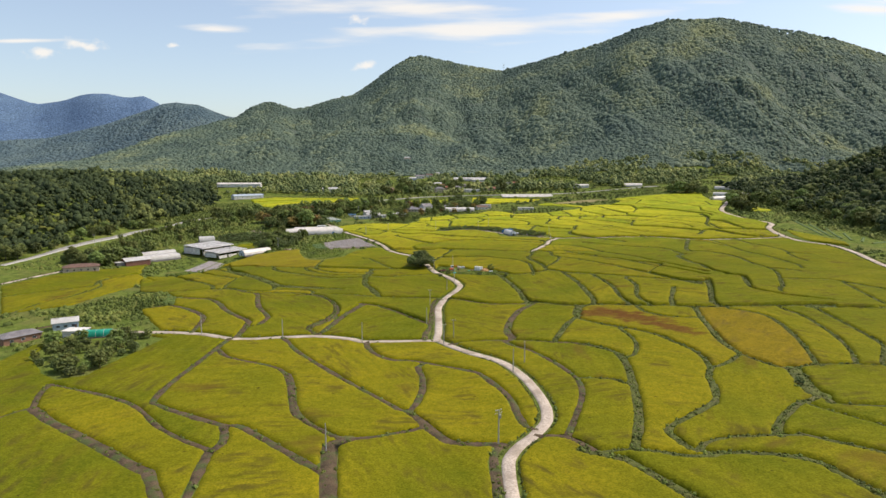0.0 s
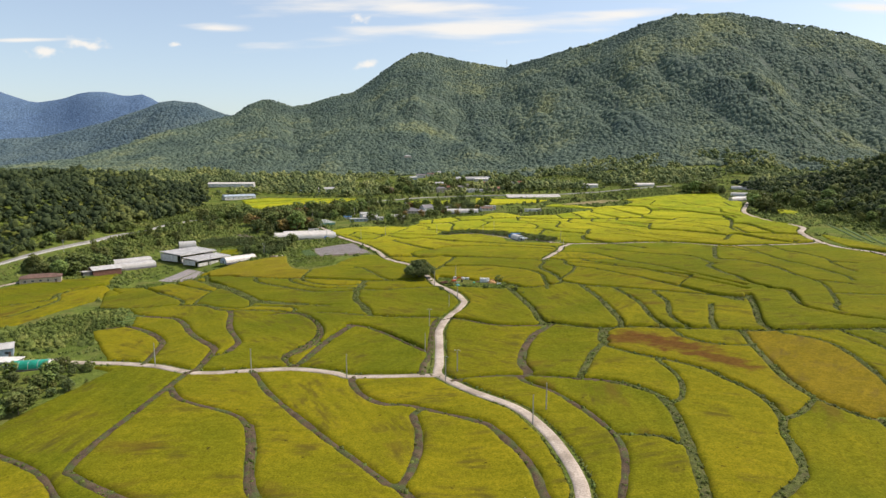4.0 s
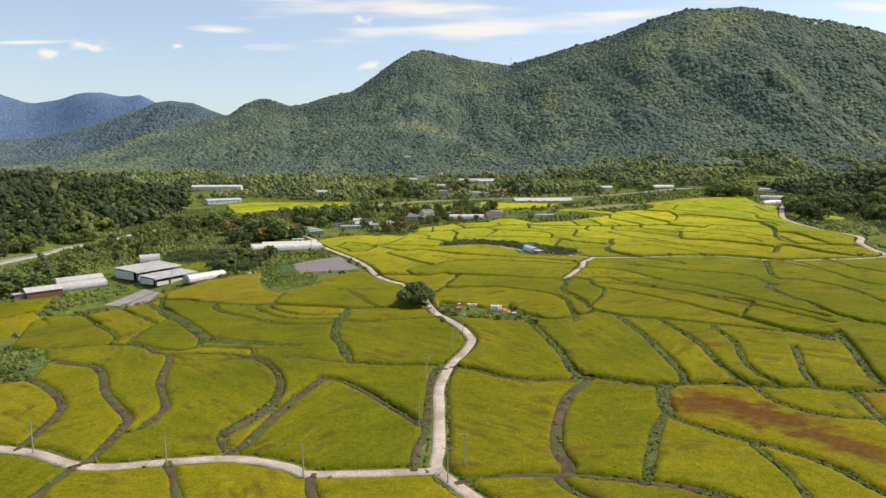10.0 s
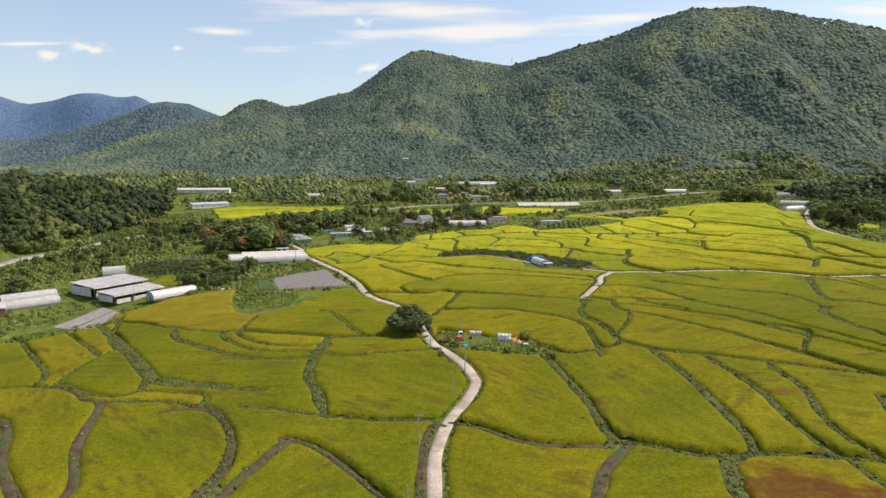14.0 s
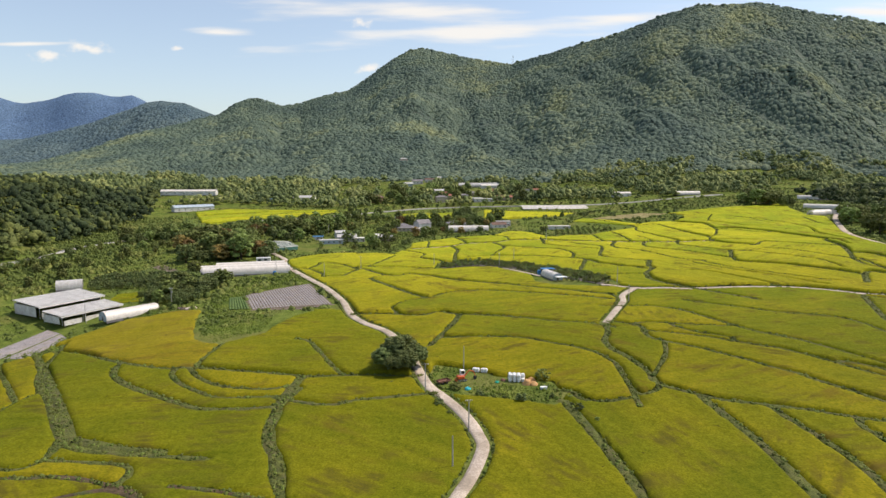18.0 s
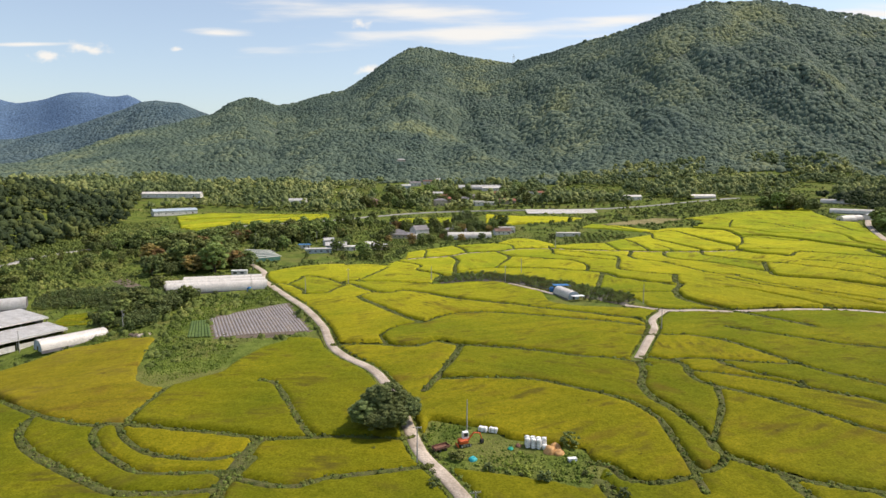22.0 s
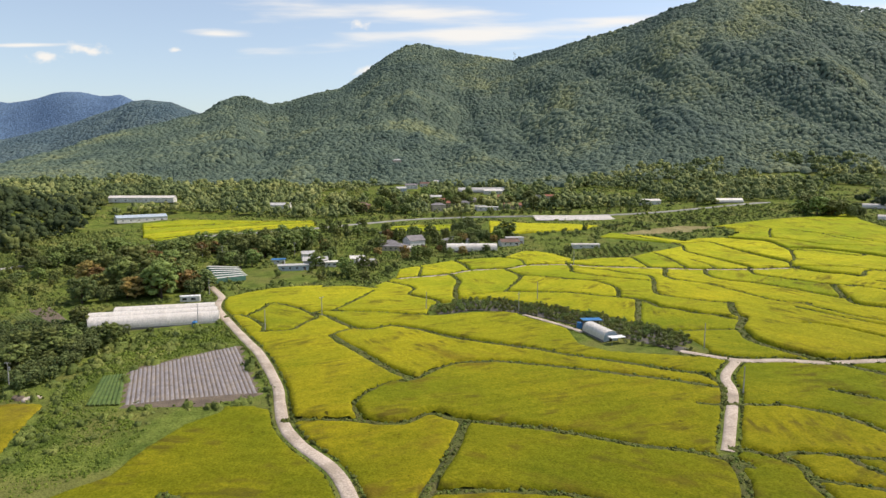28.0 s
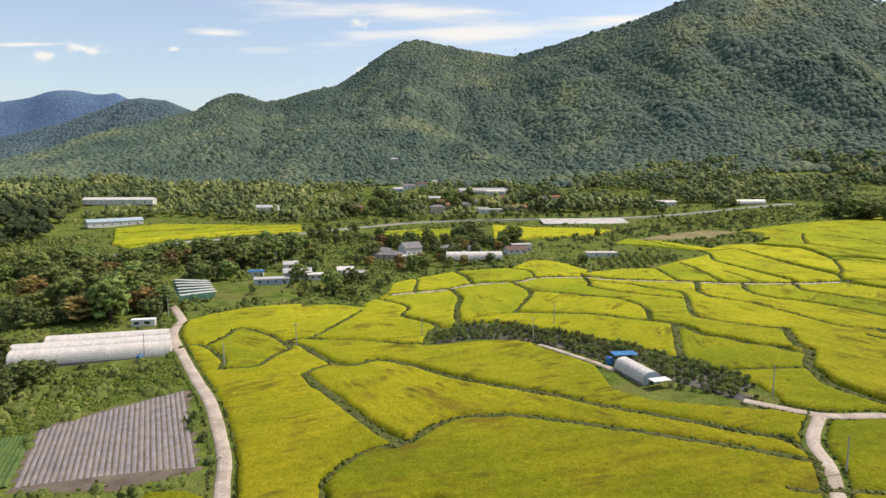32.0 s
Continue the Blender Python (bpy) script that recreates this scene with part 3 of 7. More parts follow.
bund(2.6, (63.7, 288.3), (59.0, 282.1), (54.7, 274.1), (47.5, 256.7))
bund(1.6, (95.4, 303.3), (96.1, 294.5), (99.5, 288.2), (104.1, 283.2), (109.6, 280.5), (116.4, 280.1))
bund(2.5, (-113.6, 272.6), (-116.4, 290.6), (-119.2, 297.9), (-127.4, 307.5), (-138.6, 317.0), (-144.7, 320.7))
bund(2.6, (-90.9, 264.9), (-92.4, 282.4), (-94.3, 289.1), (-105.5, 301.0), (-112.9, 310.5), (-119.3, 321.5), (-126.2, 330.3), (-134.3, 334.6), (-151.6, 340.8))
bund(2.4, (-90.4, 278.3), (-87.0, 280.5), (-86.4, 289.3), (-87.1, 297.6), (-97.0, 316.0), (-104.4, 339.5), (-107.1, 344.4))
bund(1.5, (-144.1, 320.7), (-148.3, 320.2), (-154.5, 318.1), (-193.1, 285.8))
bund(1.8, (-165.1, 359.4), (-151.8, 358.8), (-140.0, 360.8), (-121.7, 355.0), (-111.1, 345.4), (-101.0, 344.4), (-89.2, 345.1), (-75.9, 341.4), (-69.0, 337.8), (-61.5, 327.3), (-57.4, 318.0), (-55.5, 304.4), (-57.4, 293.4), (-62.9, 279.9), (-58.1, 269.2))
bund(1.8, (-189.8, 430.0), (-151.2, 384.8), (-141.3, 371.1), (-138.5, 362.9))
bund(1.5, (-178.2, 445.7), (-133.3, 392.2))
bund(1.4, (-130.6, 358.9), (-133.3, 374.1), (-133.3, 392.2), (-131.2, 400.7))
bund(2, (-129.4, 400.0), (-103.1, 365.9), (-95.4, 359.1), (-87.0, 357.0), (-59.5, 353.8))
bund(2.5, (-167.0, 470.7), (-148.2, 426.9), (-131.2, 400.7))
bund(1.3, (-102.2, 363.6), (-99.4, 352.8), (-103.7, 348.2), (-115.2, 351.9), (-129.7, 361.0))
bund(1.3, (-98.1, 352.8), (-78.8, 350.9), (-74.9, 345.8))
bund(1.4, (-63.3, 341.4), (-51.0, 339.4), (-38.6, 335.6), (-20.9, 331.7), (-3.8, 332.0))
bund(2.4, (-47.1, 398.4), (-49.7, 383.3), (-47.2, 365.0), (-41.3, 352.7), (-36.3, 335.6))
bund(1.8, (1.9, 330.1), (9.6, 325.5), (17.9, 317.9), (28.1, 314.3), (40.5, 313.3))
bund(2.6, (34.5, 385.8), (38.4, 364.2), (41.2, 342.3), (42.1, 321.7), (43.4, 317.2), (40.5, 313.3))
bund(3, (45.1, 312.7), (37.6, 303.0), (32.7, 291.2), (29.2, 278.2), (27.8, 266.7), (29.0, 259.7))
bund(1.2, (-45.0, 321.1), (-35.6, 316.8), (-25.8, 306.6), (-8.6, 284.9))
bund(2.2, (-3.7, 328.6), (-6.2, 317.3), (-6.7, 282.9), (-8.4, 271.2), (-8.8, 262.5))
bund(1.8, (-176.0, 464.3), (-163.3, 460.2), (-147.7, 449.0), (-126.0, 431.9), (-110.0, 421.9), (-97.3, 416.5), (-87.5, 416.9), (-44.6, 407.8))
bund(1.5, (-87.5, 416.9), (-88.3, 423.7), (-87.9, 444.3))
bund(2.2, (-118.2, 423.6), (-115.1, 414.7), (-108.9, 407.0), (-99.9, 399.2), (-81.0, 387.6), (-73.4, 383.7), (-64.6, 382.6), (-51.9, 384.4))
bund(1.4, (-93.6, 411.9), (-87.3, 403.4), (-78.9, 396.7), (-69.7, 391.5), (-50.8, 392.1))
bund(1.4, (-89.5, 416.9), (-82.8, 408.0), (-73.4, 400.9), (-63.4, 398.4), (-55.2, 398.2), (-50.4, 400.6))
bund(3, (-48.4, 407.4), (-50.2, 390.1), (-49.7, 382.5), (-47.9, 366.0), (-43.8, 357.2))
bund(3, (-173.8, 462.1), (-104.2, 370.9), (-98.6, 364.5), (-82.1, 358.9), (-72.1, 357.5))
bund(2, (-104.2, 370.9), (-100.6, 363.0), (-100.0, 356.9))
bund(1.6, (-60.3, 448.5), (-53.7, 444.8), (-39.2, 415.9), (-34.6, 409.6))
bund(1.4, (-49.9, 407.9), (-26.5, 409.4), (-12.2, 408.9))
bund(2, (-52.6, 391.2), (-39.3, 386.1), (-32.6, 386.1), (-28.0, 389.1), (-10.4, 393.7))
bund(1.8, (-40.7, 485.7), (-26.2, 485.9), (-12.9, 483.4), (-3.9, 490.1), (4.1, 485.6), (28.2, 477.2), (45.6, 467.9), (58.2, 463.5), (64.8, 459.6), (68.0, 456.1))
bund(2.5, (5.4, 485.3), (1.4, 467.6), (-7.0, 439.4))
bund(1.4, (-2.1, 449.8), (8.1, 449.8), (19.4, 448.3), (30.4, 445.1), (50.5, 430.0), (56.0, 419.9), (57.4, 410.9), (55.2, 380.4))
bund(1.5, (-22.9, 485.8), (-26.0, 498.5), (-18.6, 512.1), (-11.5, 514.7))
bund(2.2, (65.4, 461.7), (63.5, 450.0), (59.7, 439.8), (59.9, 430.3), (62.8, 422.7), (64.8, 413.1), (65.7, 405.7), (65.1, 397.6), (66.0, 395.2))
bund(1.6, (56.7, 399.2), (56.7, 390.5), (58.1, 388.4), (62.8, 391.0), (65.4, 394.6))
bund(1.4, (33.5, 394.5), (38.3, 392.1), (39.7, 387.2), (45.0, 384.8), (55.5, 386.6))
bund(2, (66.0, 395.2), (76.4, 385.0), (81.6, 382.0), (97.4, 375.9), (149.9, 349.7))
bund(1.6, (71.2, 463.2), (78.6, 456.3), (77.3, 448.7), (78.8, 439.8), (88.3, 431.2), (101.6, 415.9), (107.0, 407.9), (112.6, 401.6), (116.3, 393.4), (142.9, 346.6))
bund(1.4, (80.8, 434.9), (77.1, 423.2), (66.2, 403.3))
bund(1.0, (80.5, 462.2), (109.5, 455.0), (115.4, 455.4))
bund(1.8, (90.6, 489.5), (100.4, 483.7), (106.4, 476.1), (119.3, 447.1), (126.3, 439.5), (136.6, 425.1), (160.2, 374.6))
bund(1.0, (77.9, 450.6), (93.5, 444.0), (113.4, 429.2), (123.5, 420.1), (157.1, 365.9))
bund(1.5, (75.7, 514.8), (80.6, 511.7), (81.9, 503.5), (76.3, 490.4), (69.8, 491.2))
bund(1.5, (76.3, 490.4), (90.2, 488.5))
bund(2.2, (-58.2, 595.7), (-51.5, 590.5), (-37.4, 572.8), (-30.1, 571.4), (-23.6, 576.0), (-17.4, 574.4), (-8.0, 568.6), (-0.1, 562.0), (10.9, 554.4), (31.0, 542.9), (40.6, 535.3), (60.1, 524.2), (71.9, 516.5), (81.3, 512.3))
bund(1.2, (-44.7, 562.5), (-41.5, 568.3), (-37.2, 571.9))
bund(2.8, (-44.7, 562.5), (-39.4, 553.4), (-32.4, 544.6), (-16.0, 520.9), (-11.9, 517.7))
bund(2.2, (-13.0, 513.1), (-8.9, 516.1), (-5.4, 521.8), (-0.1, 528.1), (6.4, 530.9), (14.4, 530.7), (22.2, 529.1), (71.6, 507.0), (78.9, 503.0))
bund(1.4, (-50.8, 599.9), (-37.6, 641.9))
bund(1.6, (-64.7, 648.9), (-58.5, 652.1), (-47.4, 652.2), (-37.1, 648.2))
bund(1.0, (-58.7, 597.5), (-50.8, 599.9), (-27.1, 597.6), (-15.6, 593.7), (-7.9, 594.0))
bund(1.6, (-27.2, 659.5), (-19.6, 652.9), (-16.4, 645.7), (-18.3, 633.0), (-5.1, 620.2), (-3.7, 613.7), (-7.0, 601.4))
bund(2.2, (3.7, 681.7), (7.1, 664.9), (5.3, 647.2), (4.9, 626.4), (6.0, 619.3))
bund(1.8, (6.0, 619.3), (15.1, 627.4), (28.3, 632.9), (36.1, 632.6), (62.1, 627.2))
bund(1.8, (29.6, 632.7), (40.0, 662.2), (41.6, 674.4), (36.0, 691.0))
bund(1.4, (41.6, 674.4), (55.2, 666.8), (69.3, 657.6))
bund(1.2, (-15.5, 681.8), (-15.0, 707.1))
bund(1.4, (14.2, 696.8), (11.6, 713.3), (6.8, 727.4))
bund(1.4, (38.7, 731.9), (48.2, 723.3), (49.2, 706.6))
bund(1.6, (63.6, 658.4), (71.6, 656.2), (79.8, 650.4), (85.1, 640.8), (85.8, 630.8), (81.7, 614.0))
bund(2.2, (57.3, 628.9), (66.3, 624.4), (74.5, 618.2), (88.6, 610.0), (92.9, 602.8), (94.2, 594.8), (100.2, 590.7), (106.1, 582.8), (112.3, 578.7), (115.7, 573.5), (118.6, 571.7))
bund(2.2, (89.5, 609.1), (80.3, 579.6))
bund(1.4, (75.4, 713.3), (74.2, 686.1), (72.6, 678.9), (80.2, 667.7), (92.0, 658.9), (107.1, 650.1))
bund(2, (83.8, 687.1), (94.0, 680.0), (102.3, 668.5), (111.6, 658.3), (102.3, 623.9), (105.7, 614.1), (113.1, 607.0), (120.1, 602.3), (127.7, 599.4))
bund(3, (127.7, 599.4), (122.9, 586.7), (120.4, 576.5), (121.5, 573.1), (114.3, 561.6), (112.1, 553.8), (113.3, 536.3), (145.0, 495.7))
bund(1.2, (92.2, 557.7), (111.6, 557.8))
bund(1.2, (103.4, 729.1), (118.7, 722.6), (119.3, 700.0))
bund(1.4, (-91.1, 592.2), (-83.5, 586.7), (-75.2, 575.4), (-73.1, 566.7))
bund(1.4, (-73.1, 566.7), (-62.3, 569.8), (-59.8, 578.8), (-55.6, 586.9))
bund(1.4, (-84.4, 601.3), (-81.4, 613.2), (-66.5, 602.9), (-56.4, 590.3))
bund(1.4, (-253, 836), (-220, 865), (-174, 890), (-121, 907))
bund(1.4, (-262, 876), (-224, 894), (-181, 910), (-122, 921))
bund(1.2, (-282.6, 326.2), (-242.0, 363.1), (-231.5, 375.1), (-223.4, 387.8), (-227.9, 403.4), (-220.1, 430.2))
bund(1.4, (-229.5, 278.7), (-223.1, 336.6), (-217.8, 354.4), (-217.8, 383.9), (-227.9, 403.4))
bund(1.2, (-41, 880), (6, 892))
bund(1.6, (148.5, 811.7), (157.9, 790.4), (165.3, 777.9), (168.8, 766.8), (162.8, 746.2), (163.3, 735.0))
bund(1.4, (180.3, 776.2), (190.9, 778.3), (194.0, 763.6), (198.9, 715.8), (203.4, 691.1), (200.8, 684.4))
bund(1.8, (164.2, 730.8), (174.4, 683.9), (172.4, 675.8))
bund(1.8, (171.2, 671.0), (168.9, 661.5), (172.4, 654.9), (190.0, 632.2), (196.2, 628.0), (197.8, 624.4))
bund(1.3, (152.5, 708.8), (155.9, 694.0), (155.1, 679.8))
bund(1.6, (196.2, 676.5), (203.6, 659.9), (214.6, 648.7))
bund(2.4, (199.4, 676.9), (206.0, 672.9), (226.2, 665.5))
bund(1.6, (206.0, 692.2), (213.7, 703.9), (224.5, 727.0), (229.4, 727.7), (236.3, 722.2), (249.9, 699.7))
bund(1.5, (224.5, 727.0), (229.8, 767.0), (217.1, 783.9))
bund(1.4, (238.0, 778.7), (245.6, 761.6), (252.5, 737.1), (269.0, 727.2))
bund(1.2, (239.7, 782.4), (249.9, 804.5), (259.1, 820.2))
bund(1.4, (272.5, 800.9), (279.5, 785.9), (279.7, 756.6), (281.1, 744.7))
bund(2.0, (147.7, 675.4), (144.3, 665.7), (144.1, 654.5), (148.7, 646.6), (156.4, 640.4), (164.1, 630.3), (180.1, 604.2))
bund(1.4, (126.4, 645.7), (135.6, 636.0), (147.3, 604.6), (153.2, 598.7), (160.3, 595.3))
bund(2.4, (192.1, 629.6), (182.0, 605.4))
bund(1.2, (139.5, 737.8), (140.7, 712.5), (139.8, 683.2))
bund(2.4, (125.3, 675.9), (120.4, 662.5), (121.7, 651.0), (125.4, 648.4))
bund(1.8, (200.0, 628.2), (223.9, 593.9), (227.3, 584.5), (227.6, 573.2), (224.9, 560.2))
bund(1.8, (182.0, 602.6), (180.8, 590.6), (201.7, 577.7), (220.2, 553.5))
bund(1.6, (158.8, 591.6), (166.8, 574.9), (193.6, 540.8), (204.6, 530.8))
bund(1.4, (151.1, 589.1), (167.0, 563.4), (174.1, 554.9), (192.9, 521.5))
bund(1.8, (140.3, 563.8), (150.0, 558.2), (162.9, 534.3), (167.2, 521.1))
bund(2.0, (214.9, 645.8), (218.8, 647.5), (230.9, 658.2), (253.3, 635.5))
bund(1.4, (216.8, 633.6), (228.5, 623.4), (242.8, 593.7))
bund(1.2, (231.3, 734.0), (249.3, 717.2), (272.0, 653.5), (270.4, 626.4))
bund(1.4, (283.1, 787.1), (288.5, 765.9), (292.9, 733.2), (290.4, 707.6), (280.8, 679.1), (281.9, 643.1))
bund(1.2, (328.1, 784.9), (317.4, 737.0), (320.6, 721.6))
bund(1.1, (91.6, 457.3), (95.8, 448.9), (107.7, 437.9))
bund(1.1, (132.6, 412.3), (141.5, 404.2), (139.0, 397.4))
bund(1.1, (136.3, 393.7), (125.1, 376.6))
bund(1.4, (110.8, 498.8), (140.6, 475.1), (153.4, 469.4), (164.2, 460.8), (167.9, 448.4), (168.0, 436.6))
bund(2.6, (196.8, 500.0), (179.3, 457.3), (180.6, 448.3), (189.9, 445.1), (198.3, 432.3), (200.8, 421.8))
bund(3.0, (170.0, 436.7), (163.8, 431.9), (163.0, 421.8), (163.6, 409.5), (166.4, 398.0), (165.8, 386.0), (167.5, 373.4))
bund(1.8, (201.2, 502.2), (212.2, 498.2), (215.9, 482.8), (215.2, 442.9))
bund(1.6, (236.0, 504.9), (237.1, 474.7))
bund(2.0, (246.5, 586.1), (242.8, 564.9), (244.3, 547.7), (248.7, 536.7), (263.0, 512.4))
bund(2.4, (267.9, 651.5), (262.6, 620.0), (247.1, 585.8))
bund(3.0, (215.6, 525.5), (231.7, 550.3), (239.0, 544.9))
bund(2.2, (201.4, 418.9), (200.8, 401.5), (203.1, 385.6), (201.5, 372.0), (186.1, 336.6))
bund(1.8, (197.7, 499.6), (206.7, 489.8), (211.7, 477.0), (213.0, 468.5))
bund(1.8, (216.9, 439.6), (217.4, 435.6), (222.1, 426.7), (226.6, 396.9), (223.8, 383.9))
bund(1.8, (240.0, 472.5), (245.3, 448.0), (244.6, 436.3), (256.2, 430.8))
bund(1.6, (241.8, 434.6), (239.1, 418.0), (239.5, 406.5))
bund(1.1, (203.1, 385.6), (211.7, 381.1), (218.0, 375.4))
bund(2.6, (169.4, 371.6), (169.4, 366.5), (175.5, 363.0), (174.9, 357.3), (169.9, 342.4))
bund(2.6, (239.9, 541.1), (245.9, 524.2), (256.5, 510.1), (261.5, 510.1))
bund(1.6, (250.4, 585.0), (246.1, 556.1))
bund(1.4, (246.2, 553.8), (282.4, 540.7))
bund(1.2, (255.7, 602.1), (265.5, 592.8), (265.1, 556.4))
bund(2.0, (175.6, 293.4), (208.9, 288.9))
bund(1.8, (169.3, 342.6), (166.8, 329.0), (171.8, 318.3), (181.4, 309.4), (210.1, 290.6))
bund(2.0, (183.2, 334.2), (178.1, 321.9), (184.0, 313.8), (194.1, 305.7))
bund(2.4, (207.1, 354.7), (221.1, 350.9), (229.6, 339.3), (235.8, 327.5))
bund(1.4, (222.5, 335.5), (214.2, 296.5))

bund(1.2, (-238, 830), (-205, 858), (-160, 880), (-118, 894))
bund(1.2, (-268, 858), (-240, 882), (-200, 900), (-150, 911), (-122, 913))
bund(1.2, (-232, 822), (-200, 849), (-150, 873))

WEST_EDGE = [(-95, 110), (-157, 173), (-177, 221), (-176, 237), (-176, 257), (-164, 262), (-154, 275), (-125, 268), (-159, 315), (-144, 321), (-152, 341), (-165, 359), (-185, 368), (-205, 410), (-208, 425), (-190, 430), (-178, 446), (-167, 460), (-167, 472)]
MIDDLE_EDGE = [(-176, 464), (-168, 478), (-160, 486), (-152, 497), (-141, 502), (-131, 505), (-118, 501), (-113, 482), (-107, 464), (-101, 451), (-94, 445), (-88, 444), (-83, 449), (-76, 457), (-75, 466), (-70, 483), (-63, 491), (-64, 495), (-54, 495), (-50, 493), (-54, 508), (-68, 540), (-90, 577), (-103, 600), (-101, 601), (-109, 625), (-102, 635), (-92, 645), (-80, 651), (-67, 654)]
NORTH_EDGE = [(-39, 652), (-29, 675), (-29, 699), (-17, 711), (2, 729), (23, 733), (39, 734), (53, 757), (64, 755), (73, 744), (82, 719), (75, 711), (104, 725), (122, 737), (143, 745), (155, 754), (169, 765), (164, 776), (144, 793), (120, 811), (133, 828), (152, 817), (164, 803), (177, 784), (192, 795), (216, 793), (234, 829), (224, 846), (274, 862), (329, 873), (365, 887)]
EAST_EDGE = [(352, 850), (342, 806), (352, 790), (331, 742), (311, 704), (300, 682), (293, 660), (290, 635), (290, 606), (297, 588), (297, 570), (284, 550), (277, 514), (279, 488), (290, 469), (288, 441), (280, 410), (275, 385), (272, 350), (285, 300), (250, 110)]
RICE_E = [(298, 543), (305, 527), (311, 508), (312, 480), (304, 462), (298, 474), (289, 492), (292, 520)]
RICE_E2 = [(322, 668), (334, 690), (352, 700), (356, 676), (340, 655)]
RICE_NW = [(-276, 378), (-263, 420), (-241, 444), (-228, 472), (-216, 432), (-195, 409), (-201, 363), (-202, 330), (-230, 313)]
FAR1 = [(-246, 825), (-282, 898), (-252, 923), (-180, 917), (-127, 920), (-116, 882), (-155, 870), (-196, 849), (-220, 831), (-226, 812)]
FAR2 = [(-54.4, 884.0), (-27.8, 895.0), (8.1, 896.6), (5.1, 868.3), (-47.0, 860.3)]
FAR3 = [(40.4, 909.6), (73.3, 888.3), (112.4, 879.2), (133.8, 867.4), (117.2, 850.4), (75.0, 840.2), (35.3, 829.9)]
FALLOW = [(137.1, 823.7), (167.5, 843.8), (199.9, 857.8), (224.8, 846.3), (201.1, 826.8), (168.3, 820.0)]
PLOT1 = [(-93, 496), (-105, 525), (-77, 549), (-56, 504), (-68, 496)]
PLOT2 = [(-197, 464), (-196, 497), (-177, 490), (-175, 474), (-182, 463)]
VEG1 = [(-110, 506), (-113, 522), (-106, 523), (-93, 496), (-103, 496)]
ORCHARD = [(-8, 592), (-6, 612), (5, 617), (15, 620), (29, 614), (38, 607), (46, 598), (54, 593), (62, 586), (74, 571), (84, 557), (89, 547), (91, 537), (89, 530), (83, 529), (70, 533), (58, 537), (50, 546), (49, 570), (42, 579), (34, 591), (27, 596), (13, 596), (3, 594)]
ORCHARD2 = [(95, 770), (102, 781), (149, 766), (151, 757), (135, 739), (117, 722), (84, 722)]
YARD = [(-6, 408), (-4, 419), (10, 413), (15, 407), (33, 400), (35, 391), (31, 384), (23, 388), (14, 391), (1, 395), (-0, 390)]
WOODS1 = [(-168, 243), (-168, 256), (-159, 265), (-142, 272), (-123, 262), (-129, 232), (-131, 217), (-138, 213), (-147, 220)]
GROVE_A = [(-176, 616), (-120, 631), (-125, 647), (-155, 695), (-191, 695), (-197, 648)]
GROVE_B = [(-149, 515), (-130, 517), (-127, 537), (-125, 566), (-136, 584), (-153, 582), (-158, 556), (-167, 540)]
TREELINE_C = [(-204, 702), (-171, 752), (-124, 737), (-101, 781), (-110, 817), (-186, 786), (-208, 725)]
VILLAGE_D = [(-80, 676), (-39, 657), (-28, 675), (-29, 726), (40, 765), (46, 826), (-107, 884), (-103, 791)]
HEDGE_E = [(46, 821), (100, 846), (178, 883), (265, 909), (254, 881), (180, 851), (113, 825), (67, 795)]
SLOPE_W = [(-290, 617), (-227, 603), (-197, 684), (-244, 762), (-286, 746), (-311, 646)]
SCRUB_G = [(-100, 451), (-121, 515), (-95, 495), (-78, 480), (-77, 460), (-92, 447)]
RICE_LAND = [WEST_EDGE + MIDDLE_EDGE + NORTH_EDGE + EAST_EDGE, RICE_NW, FAR1, FAR2, FAR3, RICE_E, RICE_E2]
NO_RICE = [PLOT1, PLOT2, VEG1, ORCHARD, ORCHARD2, YARD, WOODS1]
# ---- meshes from arrays ----
def mesh_of(name, verts, faces, material, smooth=True, sides=4):
    """A mesh from an array of vertices and one of faces with an even number of sides."""
    me = bpy.data.meshes.new(name)
    verts, faces = np.ascontiguousarray(verts, dtype=np.float32), np.ascontiguousarray(faces, dtype=np.int32)
    me.vertices.add(len(verts))
    me.vertices.foreach_set("co", verts.ravel())
    me.loops.add(faces.size)
    me.loops.foreach_set("vertex_index", faces.ravel())
    me.polygons.add(len(faces))
    me.polygons.foreach_set("loop_start", np.arange(len(faces), dtype=np.int32) * faces.shape[1])
    me.polygons.foreach_set("use_smooth", np.full(len(faces), smooth))
    me.update(calc_edges=True)
    me.materials.append(material)
    return me


def spaced(low, core0, core1, high, step, grow=1.05, most=45.0):
    v, s = list(np.arange(core0, core1 + 0.1, step)), step
    while v[-1] < high:
        s = min(s * grow, most)
        v.append(v[-1] + s)
    s = step
    while v[0] > low:
        s = min(s * grow, most)
        v.insert(0, v[0] - s)
    return np.array(v)


def sheet(name, xs, ys, height, material):
    X, Y = np.meshgrid(xs, ys)
    n, m = len(xs), len(ys)
    i = (np.arange(m - 1)[:, None] * n + np.arange(n - 1)).ravel()
    return mesh_of(name, np.stack([X, Y, height(X, Y)], -1).reshape(-1, 3), np.stack([i, i + 1, i + n + 1, i + n], 1), material)


